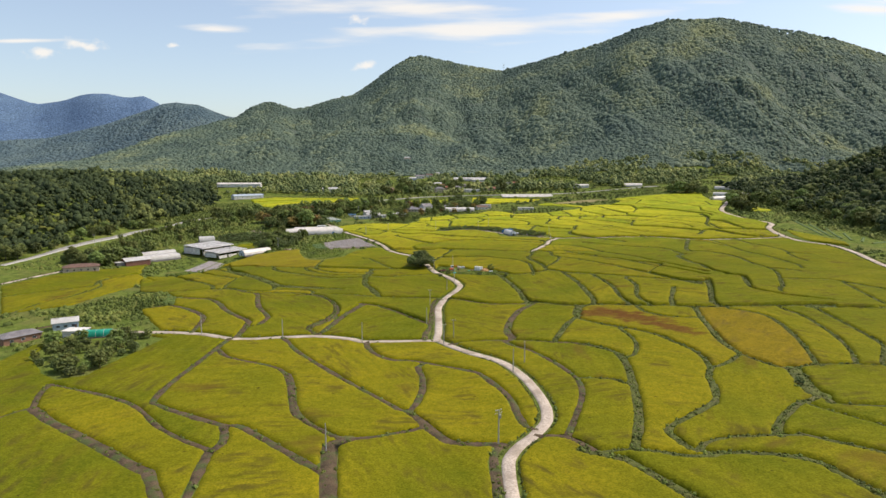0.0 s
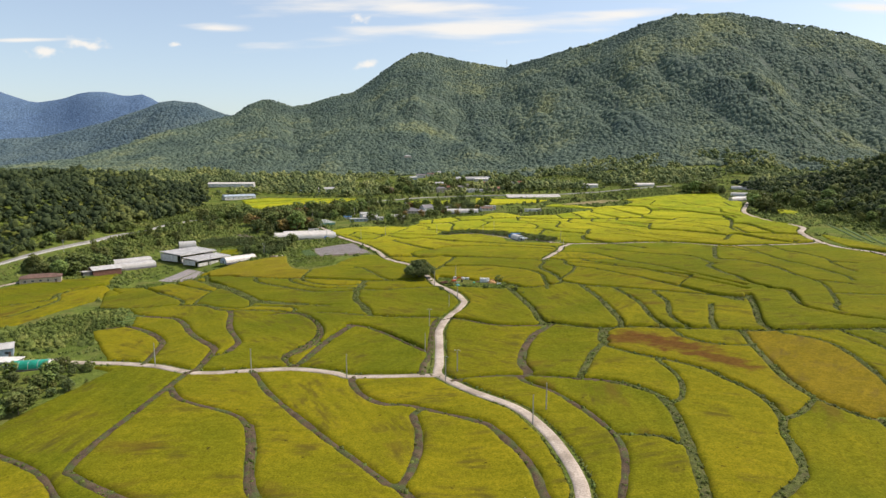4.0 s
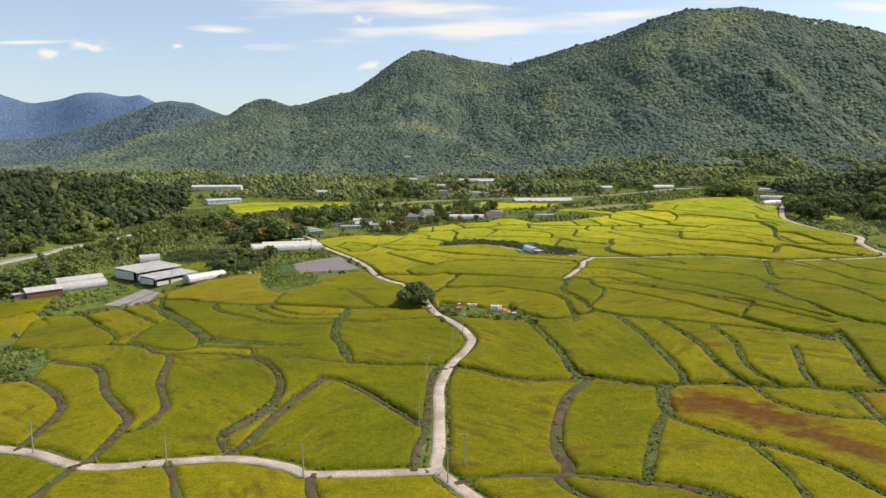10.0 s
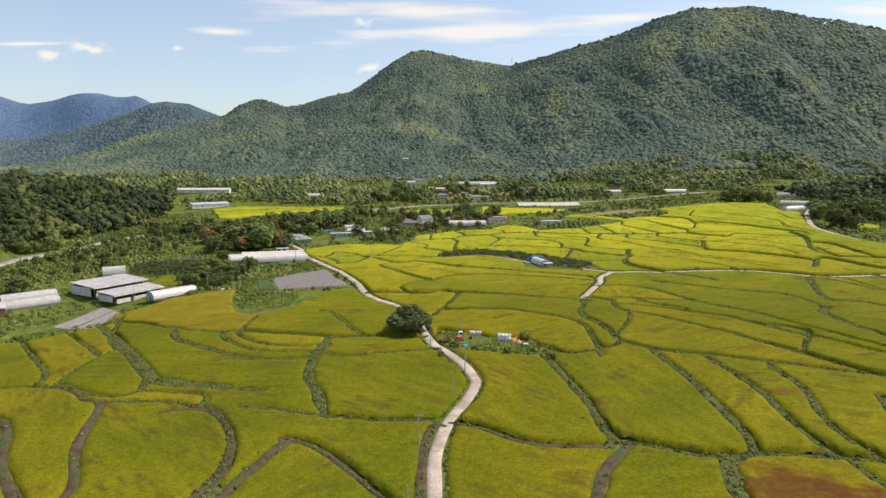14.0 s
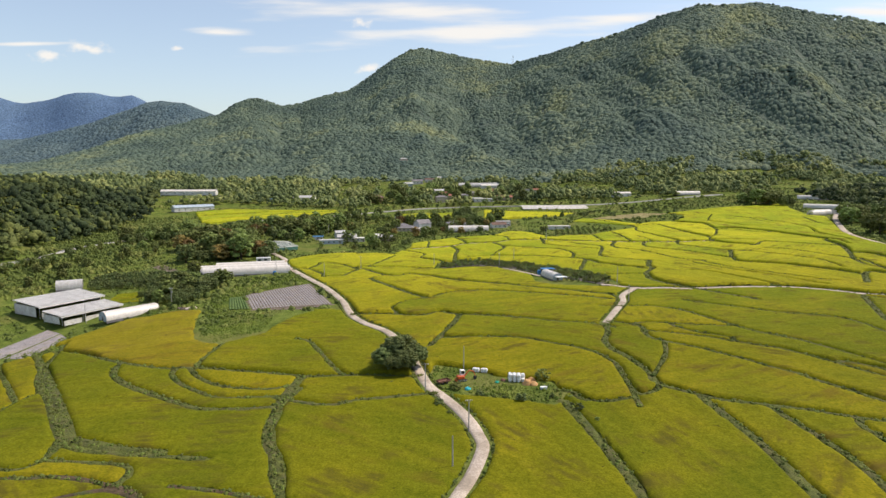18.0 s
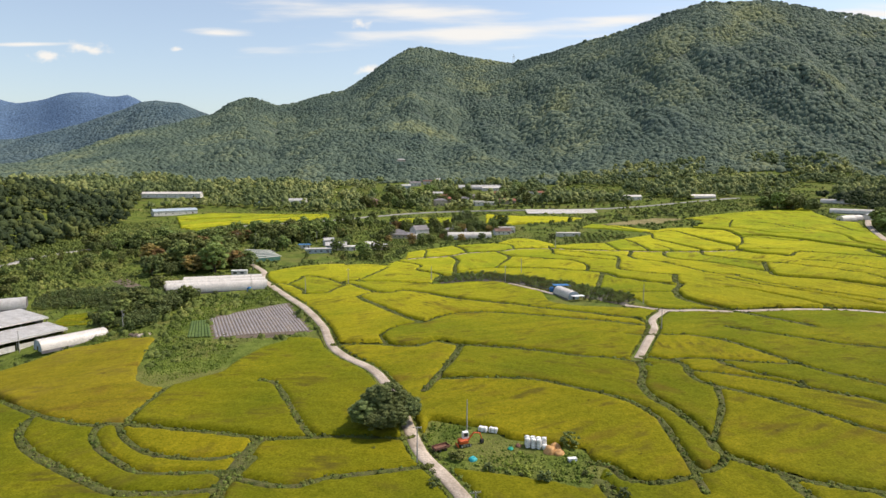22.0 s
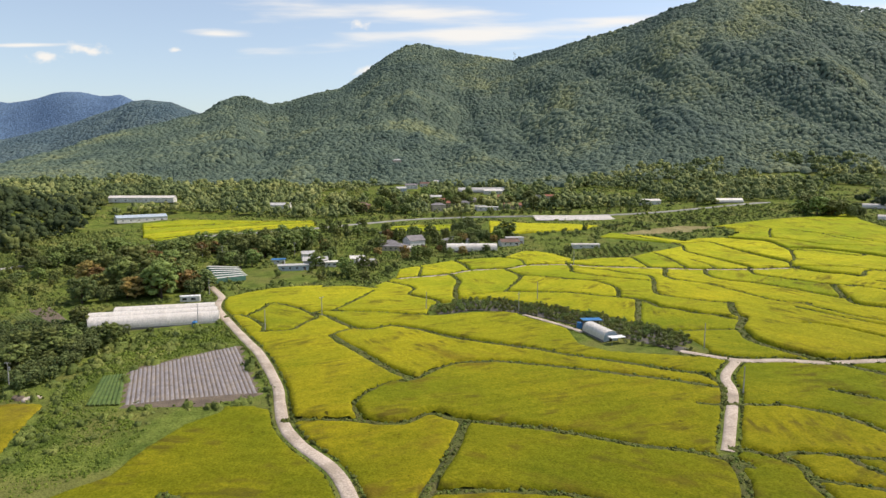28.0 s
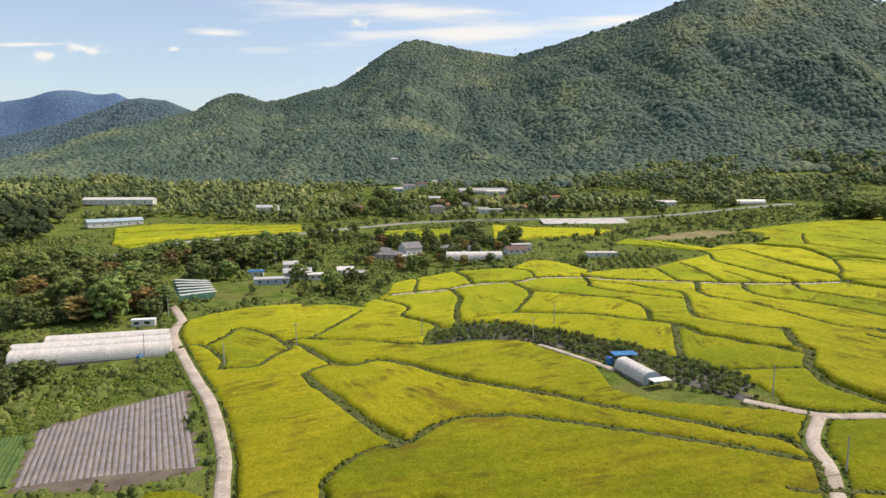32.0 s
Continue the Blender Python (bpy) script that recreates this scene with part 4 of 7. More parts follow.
def curve_through(way, step=2.0):
    """Points about step metres apart on a smooth line through the way's points."""
    P = np.array(way, float)
    if len(P) < 3:
        k = max(2, int(np.linalg.norm(P[-1] - P[0]) / step) + 1)
        return P[0] + (P[-1] - P[0]) * np.linspace(0, 1, k)[:, None]
    Q = np.vstack([2 * P[0] - P[1], P, 2 * P[-1] - P[-2]])
    out = []
    for a, b, c, d in zip(Q, Q[1:], Q[2:], Q[3:]):
        k = max(1, int(np.linalg.norm(c - b) / step))
        u = (np.arange(k) / k)[:, None]
        out.append(0.5 * (2 * b + (c - a) * u + (2 * a - 5 * b + 4 * c - d) * u**2 + (3 * b - a - 3 * c + d) * u**3))
    return np.vstack(out + [P[-1:]])


def inside(poly, X, Y):
    odd = np.zeros(np.shape(X), bool)
    for (x0, y0), (x1, y1) in zip(poly, poly[1:] + poly[:1]):
        if y0 != y1:
            odd ^= ((y0 > Y) != (y1 > Y)) & (X < (x1 - x0) * (Y - y0) / (y1 - y0) + x0)
    return odd


def ribbon(name, way, width, rows, material, wobble=0.0, seed=0):
    """A strip along a way. rows: (place across from -1 to 1, height over the ground)."""
    P = curve_through(way, 1.6 if width < 4 else 3.0)
    D = np.gradient(P, axis=0)
    D /= np.linalg.norm(D, axis=1)[:, None] + 1e-9
    N = np.stack([-D[:, 1], D[:, 0]], 1)
    w = width / 2 * (1 + wobble * rough(P[:, 0], P[:, 1], 7.0, seed + 3))
    lines = []
    for across, up in rows:
        q = P + N * (across * w + (wobble * 0.35 * rough(P[:, 0] + 50 * across, P[:, 1], 3.0, seed)))[:, None]
        lines.append(np.c_[q, ground_z(q[:, 0], q[:, 1]) + up + (wobble * 0.3 * np.abs(rough(q[:, 0], q[:, 1], 2.2, seed + 9)) if up > 0 else 0)])
    V = np.stack(lines, 1)
    k, m = len(P), len(rows)
    i = (np.arange(k - 1)[:, None] * m + np.arange(m - 1)).ravel()
    return mesh_of(name, V.reshape(-1, 3), np.stack([i, i + m, i + m + 1, i + 1], 1), material)


# ---- the ground, one sheet out to the far hills ----
land_mesh = sheet("ground", spaced(-3700, -360, 360, 3000, 4.0), spaced(-400, 60, 1000, 5200, 4.0), ground_z, M_GROUND)
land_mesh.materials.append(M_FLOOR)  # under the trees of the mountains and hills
# the ranges behind, with distance haze in their base colour
land_mesh.materials.append(M_HAZED_MID)
land_mesh.materials.append(M_HAZED_FAR)
mid = np.zeros(len(land_mesh.polygons) * 3, np.float32)
land_mesh.polygons.foreach_get("center", mid)
mid = mid.reshape(-1, 3)
wooded = (mid[:, 1] > 1195 + 60 * rough(mid[:, 0], 0 * mid[:, 1], 240, 3) + 60 * soft(0.2, -0.1, mid[:, 0] / np.maximum(mid[:, 1], 300)))
wooded |= (np.abs(mid[:, 0] + 20) > 370) & (mid[:, 1] > 430) & (mid[:, 1] < 1000) & (mid[:, 0] - 0.12 * (mid[:, 1] - 700) > 425)
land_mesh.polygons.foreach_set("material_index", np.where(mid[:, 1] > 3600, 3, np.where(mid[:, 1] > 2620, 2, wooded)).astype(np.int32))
tagged(new("ground", land_mesh), "grassy valley floor with scrub and bare earth", "ground", kind="structure")

# ---- roads and bunds ----
for width, way in ROADS:
    wide = width > 4.5
    me = ribbon("road", way, width, [(-1.12, -0.3), (-1.0, 0.16), (-0.4, 0.22), (0.4, 0.22), (1.0, 0.16), (1.12, -0.3)], M_TARMAC if wide else M_ROAD, 0.05)
    tagged(new("road", me), "grey asphalt country road along the hill" if wide else "pale worn concrete farm road between paddies", "road", kind="structure")
    if wide:  # a pale concrete barrier along the valley side
        C = curve_through(way, 6.0)
        D = np.gradient(C, axis=0)
        D /= np.linalg.norm(D, axis=1)[:, None] + 1e-9
        edge_way = [tuple(p) for p in C + np.stack([D[:, 1], -D[:, 0]], 1) * (width / 2 + 0.9)]
        me = ribbon("road_barrier", edge_way, 0.5, [(-1.0, -0.9), (-0.9, 0.95), (0.9, 0.95), (1.0, -0.9)], M_POLE)
        tagged(new("road_barrier", me), "low pale concrete barrier wall along the road", "barrier", kind="structure")


def snapped(way, reach=6.0):
    """A bund's line, its loose ends carried on to the nearest other line."""
    P = [tuple(p) for p in way]
    for end in (0, -1):
        e, best = np.array(P[end]), (reach, None)
        for Q in LINES:
            if Q is way:
                continue
            A, B = np.array(Q[:-1]), np.array(Q[1:])
            u = np.clip(((e - A) * (B - A)).sum(1) / (((B - A) ** 2).sum(1) + 1e-9), 0, 1)
            F = A + (B - A) * u[:, None]
            d = np.linalg.norm(F - e, axis=1)
            if d.min() < best[0]:
                best = (d.min(), tuple(F[d.argmin()]))
        if best[1] is None:  # carried straight on to the next line, where one is near
            d = e - np.array(P[1] if end == 0 else P[-2])
            d, far = d / (np.linalg.norm(d) + 1e-9), 16.0
            for Q in LINES:
                if Q is way:
                    continue
                A, D = np.array(Q[:-1]), np.diff(np.array(Q, float), axis=0)
                det = D[:, 0] * d[1] - D[:, 1] * d[0]
                det = np.where(np.abs(det) < 1e-9, 1e-9, det)
                r = A - e
                s, u = (D[:, 0] * r[:, 1] - D[:, 1] * r[:, 0]) / det, (d[0] * r[:, 1] - d[1] * r[:, 0]) / det
                ok = (u >= 0) & (u <= 1) & (s > 0.5)
                if ok.any():
                    far = min(far, s[ok].min() + 0.01)
            if far < 16.0:
                best = (far, tuple(e + d * far))
        if best[1] and best[0] > 0.3:
            P = [best[1]] + P if end == 0 else P + [best[1]]
    return P


LINES = [way for _, way in BUNDS] + [way for _, way in ROADS]
LINES += [tuple(p + p[:1]) for p in RICE_LAND + NO_RICE]
BUNDS = [(width, snapped(way)) for width, way in BUNDS]
for k, (width, way) in enumerate(BUNDS):
    P = np.array(way)
    earthy = P[:, 1].mean() < 335 and P[:, 0].mean() < 40
    me = ribbon("paddy_bund", way, width + (1.1 if P[:, 1].mean() > 400 else 0.7), [(-1.25, -0.25), (-0.7, 0.14), (-0.2, 0.3), (0.3, 0.27), (0.7, 0.12), (1.25, -0.25)], M_EARTH if earthy else M_GRASS, 0.3, k)
    tagged(new("paddy_bund", me), "low earthen bund of bare brown soil between paddies" if earthy else "low grass-grown bund between rice paddies", "bund", kind="structure")

# ---- rice paddies: the land between the bunds, one object each ----
GX, GY = np.arange(-292.0, 372.0, 1.0), np.arange(108.0, 932.0, 1.0)
X, Y = np.meshgrid(GX, GY)
land = np.zeros(X.shape, bool)
for poly in RICE_LAND:
    land |= inside(poly, X, Y)
for poly in NO_RICE:
    land &= ~inside(poly, X, Y)
gap = np.full(X.shape, 6.0)


def cut(P, half, reach=7.0):
    """Lowers gap to the distance from a line, less its half width."""
    for a, b in zip(P, P[1:]):
        x0, x1 = sorted((a[0], b[0]))
        y0, y1 = sorted((a[1], b[1]))
        i0, i1 = np.searchsorted(GX, (x0 - reach, x1 + reach))
        j0, j1 = np.searchsorted(GY, (y0 - reach, y1 + reach))
        if i0 == i1 or j0 == j1:
            continue
        sx, sy = X[j0:j1, i0:i1] - a[0], Y[j0:j1, i0:i1] - a[1]
        dx, dy = b[0] - a[0], b[1] - a[1]
        u = np.clip((sx * dx + sy * dy) / (dx * dx + dy * dy + 1e-9), 0, 1)
        np.minimum(gap[j0:j1, i0:i1], np.hypot(sx - u * dx, sy - u * dy) - half, out=gap[j0:j1, i0:i1])


for width, way in BUNDS:
    cut(curve_through(way), max(width / 2, 0.8))
for width, way in ROADS:
    cut(curve_through(way), width / 2 + 1.1)
for poly in RICE_LAND:
    cut(poly + poly[:1], 0.4)
for poly in NO_RICE:
    cut(poly + poly[:1], 0.8)
gap = gap + 0.28 * rough(X, Y, 5.0, 41) * (gap < 3) + 0.15 * rough(X, Y, 2.1, 42) * (gap < 2)
gap[~land] = np.minimum(gap[~land], -0.5)
gap[0], gap[-1], gap[:, 0], gap[:, -1] = -1, -1, -1, -1


def regions(mask):
    """Numbers the connected parts of a mask, by runs along the rows."""
    label, parent, last = np.zeros(mask.shape, int), [0], []

    def root(a):
        while parent[a] != a:
            parent[a] = parent[parent[a]]
            a = parent[a]
        return a

    for j, row in enumerate(mask):
        edges = np.flatnonzero(np.diff(np.r_[0, row.astype(int), 0]))
        runs = []
        for a, b in zip(edges[::2], edges[1::2]):
            k = None
            for c, d, q in last:
                if c < b and d > a:
                    k, q = (root(q) if k is None else k), root(q)
                    if k != q:
                        parent[max(k, q)] = min(k, q)
                        k = min(k, q)
            if k is None:
                k = len(parent)
                parent.append(k)
            label[j, a:b] = k
            runs.append((a, b, k))
        last = runs
    return np.array([root(a) for a in range(len(parent))])[label]


label = regions(gap > 0.25)
gy, gx = np.gradient(gap)
size = np.hypot(gx, gy) + 1e-6
gx, gy = gx / size, gy / size
base = ground_z(X, Y)
SPECIAL = [(M_GOLD, (-132, 462)), (M_WITHER, (86, 290)), (M_WITHER, (98, 274)), (M_TAN, (127, 246)), (M_TAN, (159, 245))]
special = {int(label[int(y - 108), int(x + 292)]): m for m, (x, y) in SPECIAL}
flat = label.ravel()
order = np.argsort(flat, kind="stable")
cuts = np.searchsorted(flat[order], np.unique(flat))
for k, cells in zip(np.unique(flat), np.split(order, cuts[1:])):
    if k == 0 or len(cells) < 25:
        continue
    j, i = np.divmod(cells, len(GX))
    j0, j1, i0, i1 = j.min() - 2, j.max() + 3, i.min() - 2, i.max() + 3
    j0, i0 = max(j0, 0), max(i0, 0)
    core = label[j0:j1, i0:i1] == k
    own = core.copy()
    own[1:] |= core[:-1]
    own[:-1] |= core[1:]
    own[:, 1:] |= core[:, :-1]
    own[:, :-1] |= core[:, 1:]
    d = np.where(own, gap[j0:j1, i0:i1], -0.3)
    quad = own[:-1, :-1] & own[1:, :-1] & own[:-1, 1:] & own[1:, 1:]
    x, y = X[j0:j1, i0:i1], Y[j0:j1, i0:i1]
    x2, y2 = x + gx[j0:j1, i0:i1] * np.where(d < 0, -d, 0), y + gy[j0:j1, i0:i1] * np.where(d < 0, -d, 0)
    g = base[j0:j1, i0:i1]
    level = g[own].mean()
    top = np.maximum(g + np.clip(0.7 * (level - g), -0.2, 1.15 if y.mean() > 320 else 0.4), g + 0.1)
    lift = np.clip(d / 0.7, 0, 1) ** 0.6
    crop = 0.64 + 0.10 * fractal(x, y, 6.0, 3, 51) + 0.05 * rough(x, y, 1.7, 52)
    z = g - 0.1 + (top - g + crop + 0.1) * lift
    if not quad.any():
        continue
    idx = (np.cumsum(own.ravel()) - 1).reshape(own.shape)
    V = np.stack([x2, y2, z], -1)[own]
    ring = [(own[:-1, :-1], idx[:-1, :-1]), (own[:-1, 1:], idx[:-1, 1:]), (own[1:, 1:], idx[1:, 1:]), (own[1:, :-1], idx[1:, :-1])]
    F = [np.stack([ring[a][1][quad] for a in order3], 1) for order3 in ((0, 1, 2), (0, 2, 3))]
    for miss in range(4):  # cells with one corner outside give a triangle
        a, b, c = [(miss + s) % 4 for s in (1, 2, 3)]
        tri = ring[a][0] & ring[b][0] & ring[c][0] & ~ring[miss][0]
        F.append(np.stack([ring[q][1][tri] for q in (a, b, c)], 1))
    F = np.vstack(F)
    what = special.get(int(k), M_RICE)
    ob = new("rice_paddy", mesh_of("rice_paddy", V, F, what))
    tagged(ob, {"tan_rice": "terraced paddy of dull tan-yellow ripe rice", "golden_rice": "terraced paddy of ripe golden-orange rice", "withered_rice": "yellow-green rice paddy with withered red-brown patches"}.get(what.name, "terraced paddy of dense yellow-green ripening rice"), "rice field", "rice paddies in the valley")

# ---- grass along the bunds and roads ----
rng = np.random.default_rng(7)


def lump(segments, rings, low, seed, uneven=0.25):
    """An uneven round clump of unit size, open underneath: vertices and triangles."""
    r, pts, tri = np.random.default_rng(seed), [(0, 0, 1.0)], []
    for a in range(1, rings + 1):
        th = a / rings * math.acos(low)
        for b in range(segments):
            ph = 2 * math.pi * (b + 0.5 * (a % 2)) / segments
            k = 1 + uneven * (r.random() - 0.5) * 2
            pts.append((math.sin(th) * math.cos(ph) * k, math.sin(th) * math.sin(ph) * k, math.cos(th) * k))
    for b in range(segments):
        tri.append((0, 1 + b, 1 + (b + 1) % segments))
    for a in range(rings - 1):
        for b in range(segments):
            p, q = 1 + a * segments + b, 1 + a * segments + (b + 1) % segments
            s, t = p + segments, q + segments
            tri += [(p, s, q), (q, s, t)] if a % 2 else [(p, s, t), (p, t, q)]
    return np.array(pts), np.array(tri)


def spray(seed, leaves=13):
    """A clump with loose leaf sprays about it."""
    v, f = lump(5, 2, -0.3, seed, 0.5)
    r = np.random.default_rng(900 + seed)
    d = r.normal(size=(leaves, 3))
    d[:, 2] = np.abs(d[:, 2]) - 0.25
    d *= (0.8 + 0.5 * r.random((leaves, 1))) / np.linalg.norm(d, axis=1)[:, None]
    t = (d[:, None] + r.normal(size=(leaves, 3, 3)) * (0.28, 0.28, 0.2)).reshape(-1, 3)
    return np.vstack([v * 0.9, t]), np.vstack([f, np.arange(leaves * 3).reshape(-1, 3) + len(v)])


def scatter(name, kinds, places, sizes, material, label, category, smooth=True, flatten=None, lean=None):
    """Many clumps in one mesh of kind stuff. places: x, y, z rows; sizes: their radii."""
    V, F, base_i = [], [], 0
    pick = rng.integers(0, len(kinds), len(places))
    for k, (v, f) in enumerate(kinds):
        sel = np.flatnonzero(pick == k)
        if not len(sel):
            continue
        a = rng.random(len(sel)) * 6.283
        c, s = np.cos(a)[:, None], np.sin(a)[:, None]
        R = sizes[sel][:, None]
        tall = (flatten[sel] if flatten is not None else 0.8 + 0.5 * rng.random(len(sel)))[:, None]
        x, y, z = (v[:, 0] * c - v[:, 1] * s) * R, (v[:, 0] * s + v[:, 1] * c) * R, v[:, 2] * R * tall
        if lean is not None:  # lies along the slope
            z = z + x * lean[sel, 0][:, None] + y * lean[sel, 1][:, None]
        V.append((np.stack([x, y, z], -1) + places[sel][:, None, :]).reshape(-1, 3))
        F.append((f[None] + (base_i + np.arange(len(sel)) * len(v))[:, None, None]).reshape(-1, 3))
        base_i += len(sel) * len(v)
    ob = new(name, mesh_of(name, np.vstack(V), np.vstack(F), material, smooth))
    return tagged(ob, label, category, kind="stuff")


SPRAYS = [spray(s) for s in range(8)]
TUFTS = [lump(6, 2, -0.3, 40 + s, 0.42) for s in range(8)]
spots = []
for width, way in BUNDS + [(w + 1.6, p) for w, p in ROADS if w < 4.5]:
    P = curve_through(way, 0.8)
    D = np.gradient(P, axis=0)
    D /= np.linalg.norm(D, axis=1)[:, None] + 1e-9
    onroad = (width, way) not in BUNDS
    for _ in range(2):
        keep = rng.random(len(P)) < (0.8 if P[:, 1].mean() > 330 or P[:, 0].mean() > 40 else 0.2)
        a = (rng.random(keep.sum()) * 2 - 1) * (width / 2)
        if onroad:
            a = np.sign(a) * (width / 2 + 0.1 + 0.5 * rng.random(len(a)))
        spots.append(P[keep] + np.stack([-D[keep, 1], D[keep, 0]], 1) * a[:, None])
spots = np.vstack(spots)
spots = np.c_[spots, ground_z(spots[:, 0], spots[:, 1]) + 0.15]
scatter("bank_grass", SPRAYS, spots, 0.25 + 0.5 * rng.random(len(spots)) ** 2.3, M_TUFT, "coarse green grass tufts growing on the paddy bunds", "grass")

# ---- woods on the mountains and hills ----
CROWNS = [lump(6, 2, -0.15, s, 0.22) for s in range(8)]
BOUGHS = [lump(6, 3, -0.45, 60 + s, 0.42) for s in range(3)] + SPRAYS[:5]


def planted(x0, x1, y0, y1, step, keep):
    gx_, gy_ = np.meshgrid(np.arange(x0, x1, step), np.arange(y0, y1, step))
    p = np.stack([gx_.ravel(), gy_.ravel()], 1) + (rng.random((gx_.size, 2)) - 0.5) * step * 0.95
    return p[keep(p[:, 0], p[:, 1])]


def on_mountain(x, y):
    w = x / y
    cy = np.interp(w, CREST_W, CREST_Y)
    foot = 1185 + 60 * rough(x, 0 * y, 240, 3) + 60 * soft(0.2, -0.1, w)
    return (np.abs(w) < 0.745) & (y > foot) & (y < cy + 30)


P1 = planted(-1300, 1300, 1120, 1560, 6.4, on_mountain)
P2 = planted(-1700, 1750, 1560, 2560, 7.8, on_mountain)
P = np.vstack([P1, P2])
size = np.r_[3.5 + 3.4 * rng.random(len(P1)) ** 1.8, 4.4 + 3.8 * rng.random(len(P2)) ** 1.8] * (1 + 0.25 * rough(P[:, 0], P[:, 1], 60, 16))


def slopes(P):
    z = ground_z(P[:, 0], P[:, 1])
    return np.stack([ground_z(P[:, 0] + 6, P[:, 1]) - z, ground_z(P[:, 0], P[:, 1] + 6) - z], 1).clip(-6, 6) / 6


fall = slopes(P)
P = np.c_[P, ground_z(P[:, 0], P[:, 1]) + 0.1 * size + 2.2 * rng.random(len(P))]
scatter("mountain_woods", CROWNS, P, size, M_HAZED_WOODS, "dense mixed dark green forest on the mountainside, tinted paler for haze", "forest", flatten=0.42 + 0.32 * rng.random(len(P)), lean=0.9 * fall)
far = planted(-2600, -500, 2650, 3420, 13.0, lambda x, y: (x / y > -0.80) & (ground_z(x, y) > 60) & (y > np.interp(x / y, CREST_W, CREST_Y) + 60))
scatter("middle_woods", CROWNS, np.c_[far, ground_z(far[:, 0], far[:, 1])], 9 + 4 * rng.random(len(far)), M_HAZED_MID, "forest on the range behind, tinted blue-green for haze", "forest", flatten=0.3 + 0.2 * rng.random(len(far)), lean=slopes(far))


def on_hills(x, y):
    edge = np.interp(y, [440, 605, 675, 712, 770, 850, 900, 1010], [-328, -306, -300, -298, -304, -312, -335, -365])
    west = (x < edge) & (y > 430) & (y < 1010) & (x > -0.78 * y - 40)
    for hx, hy, far in ((-505, 960, 36), (-478, 918, 28), (-452, 876, 20), (-330, 1000, 34)):  # clearings round two sheds
        west = west & ((x - hx) ** 2 + (y - hy) ** 2 > far**2)
    east = (x - 0.12 * (y - 700) > 388) & (y > 430) & (y < 960) & (x < 0.85 * y + 60)
    return west | east


def off_roads(P, gap):
    """Which of the places keep the gap in metres from every road."""
    free = np.ones(len(P), bool)
    for width, way in ROADS:
        C = curve_through(way, 4.0)
        for a in range(0, len(C), 60):
            free &= (((P[:, None] - C[None, a : a + 60]) ** 2).sum(-1) > (width / 2 + gap) ** 2).all(1)
    return free


P = planted(-900, 900, 420, 1020, 9.6, on_hills)
P = P[off_roads(P, 3.5)]
hub = np.c_[P, ground_z(P[:, 0], P[:, 1])]
R = 3.2 + 4.6 * rng.random(len(P)) ** 1.6
parts, sizes = [], []
for k in range(9):
    a, out = rng.random(len(P)) * 6.28, (0.0 if k == 0 else 0.45 + 0.6 * rng.random(len(P)))
    up = 1.1 * R if k == 0 else (0.3 + 0.6 * rng.random(len(P))) * R
    parts.append(hub + np.stack([np.cos(a) * R * out, np.sin(a) * R * out, up + 1.6], 1))
    sizes.append(R * (0.55 + 0 * R if k == 0 else 0.24 + 0.26 * rng.random(len(P))))
scatter("hill_woods", BOUGHS, np.vstack(parts), np.concatenate(sizes), M_NEARWOODS, "dense leafy green trees covering the low hill", "forest")
# ---- helpers for things ----
def gz(x, y):
    return float(ground_z(x, y))


def part(name, bm, material, parent, label=""):
    """Links a bmesh, or a mesh that is made already, as one mesh object under a thing or a part."""
    if isinstance(bm, bpy.types.Mesh):
        me = bm
    else:
        me = bpy.data.meshes.new(name)
        bmesh.ops.recalc_face_normals(bm, faces=bm.faces)
        bm.to_mesh(me)
        bm.free()
        me.materials.append(material)
    ob = new(name, me)
    ob.parent = parent
    return tagged(ob, label)


def thing(name, x, y, turn, label, category, group="", z=None):
    ob = new(name)
    ob.matrix_world = pose(x, y, gz(x, y) if z is None else z, 0, 0, turn)
    ob.empty_display_size = 0.5
    return tagged(ob, label, category, group)


def box(bm, x, y, z, sx, sy, sz, bevel=0.0, turn=0.0):
    """A box, its centre and sizes given, with bevelled edges."""
    r = bmesh.ops.create_cube(bm, size=1.0, matrix=pose(x, y, z, 0, 0, turn) @ Matrix.Diagonal((sx, sy, sz, 1)))
    if bevel:
        es = {e for v in r["verts"] for e in v.link_edges}
        bmesh.ops.bevel(bm, geom=list(es), offset=bevel, segments=1, affect="EDGES")
    return bm


def rod(bm, a, b, r0, r1, n=8):
    """A tapered rod from a to b."""
    a, b = Vector(a), Vector(b)
    m = Matrix.Translation((a + b) / 2) @ (b - a).to_track_quat("Z", "Y").to_matrix().to_4x4()
    bmesh.ops.create_cone(bm, cap_ends=True, segments=n, radius1=r0, radius2=r1, depth=(b - a).length, matrix=m)
    return bm


def B():
    return bmesh.new()


def prism(bm, profile, length):
    """A solid with the given (x, z) outline, drawn out along y about the middle."""
    a = [bm.verts.new((x, -length / 2, z)) for x, z in profile]
    b = [bm.verts.new((x, length / 2, z)) for x, z in profile]
    bm.faces.new(a)
    bm.faces.new(b[::-1])
    for i in range(len(a)):
        j = (i + 1) % len(a)
        bm.faces.new((a[i], a[j], b[j], b[i]))
    return bm


def arch(w, h, n=14, k=0.0):
    """Points of a tunnel's section, from one foot to the other, k metres inside it."""
    pts = []
    for i in range(n + 1):
        a = math.pi * i / n
        pts.append((-(w / 2 - k) * math.copysign(abs(math.cos(a)) ** 0.75, math.cos(a)), (h - k) * math.sin(a) ** 0.8))
    return pts


def shell(outer, inner, length):
    return prism(B(), outer + inner[::-1], length)


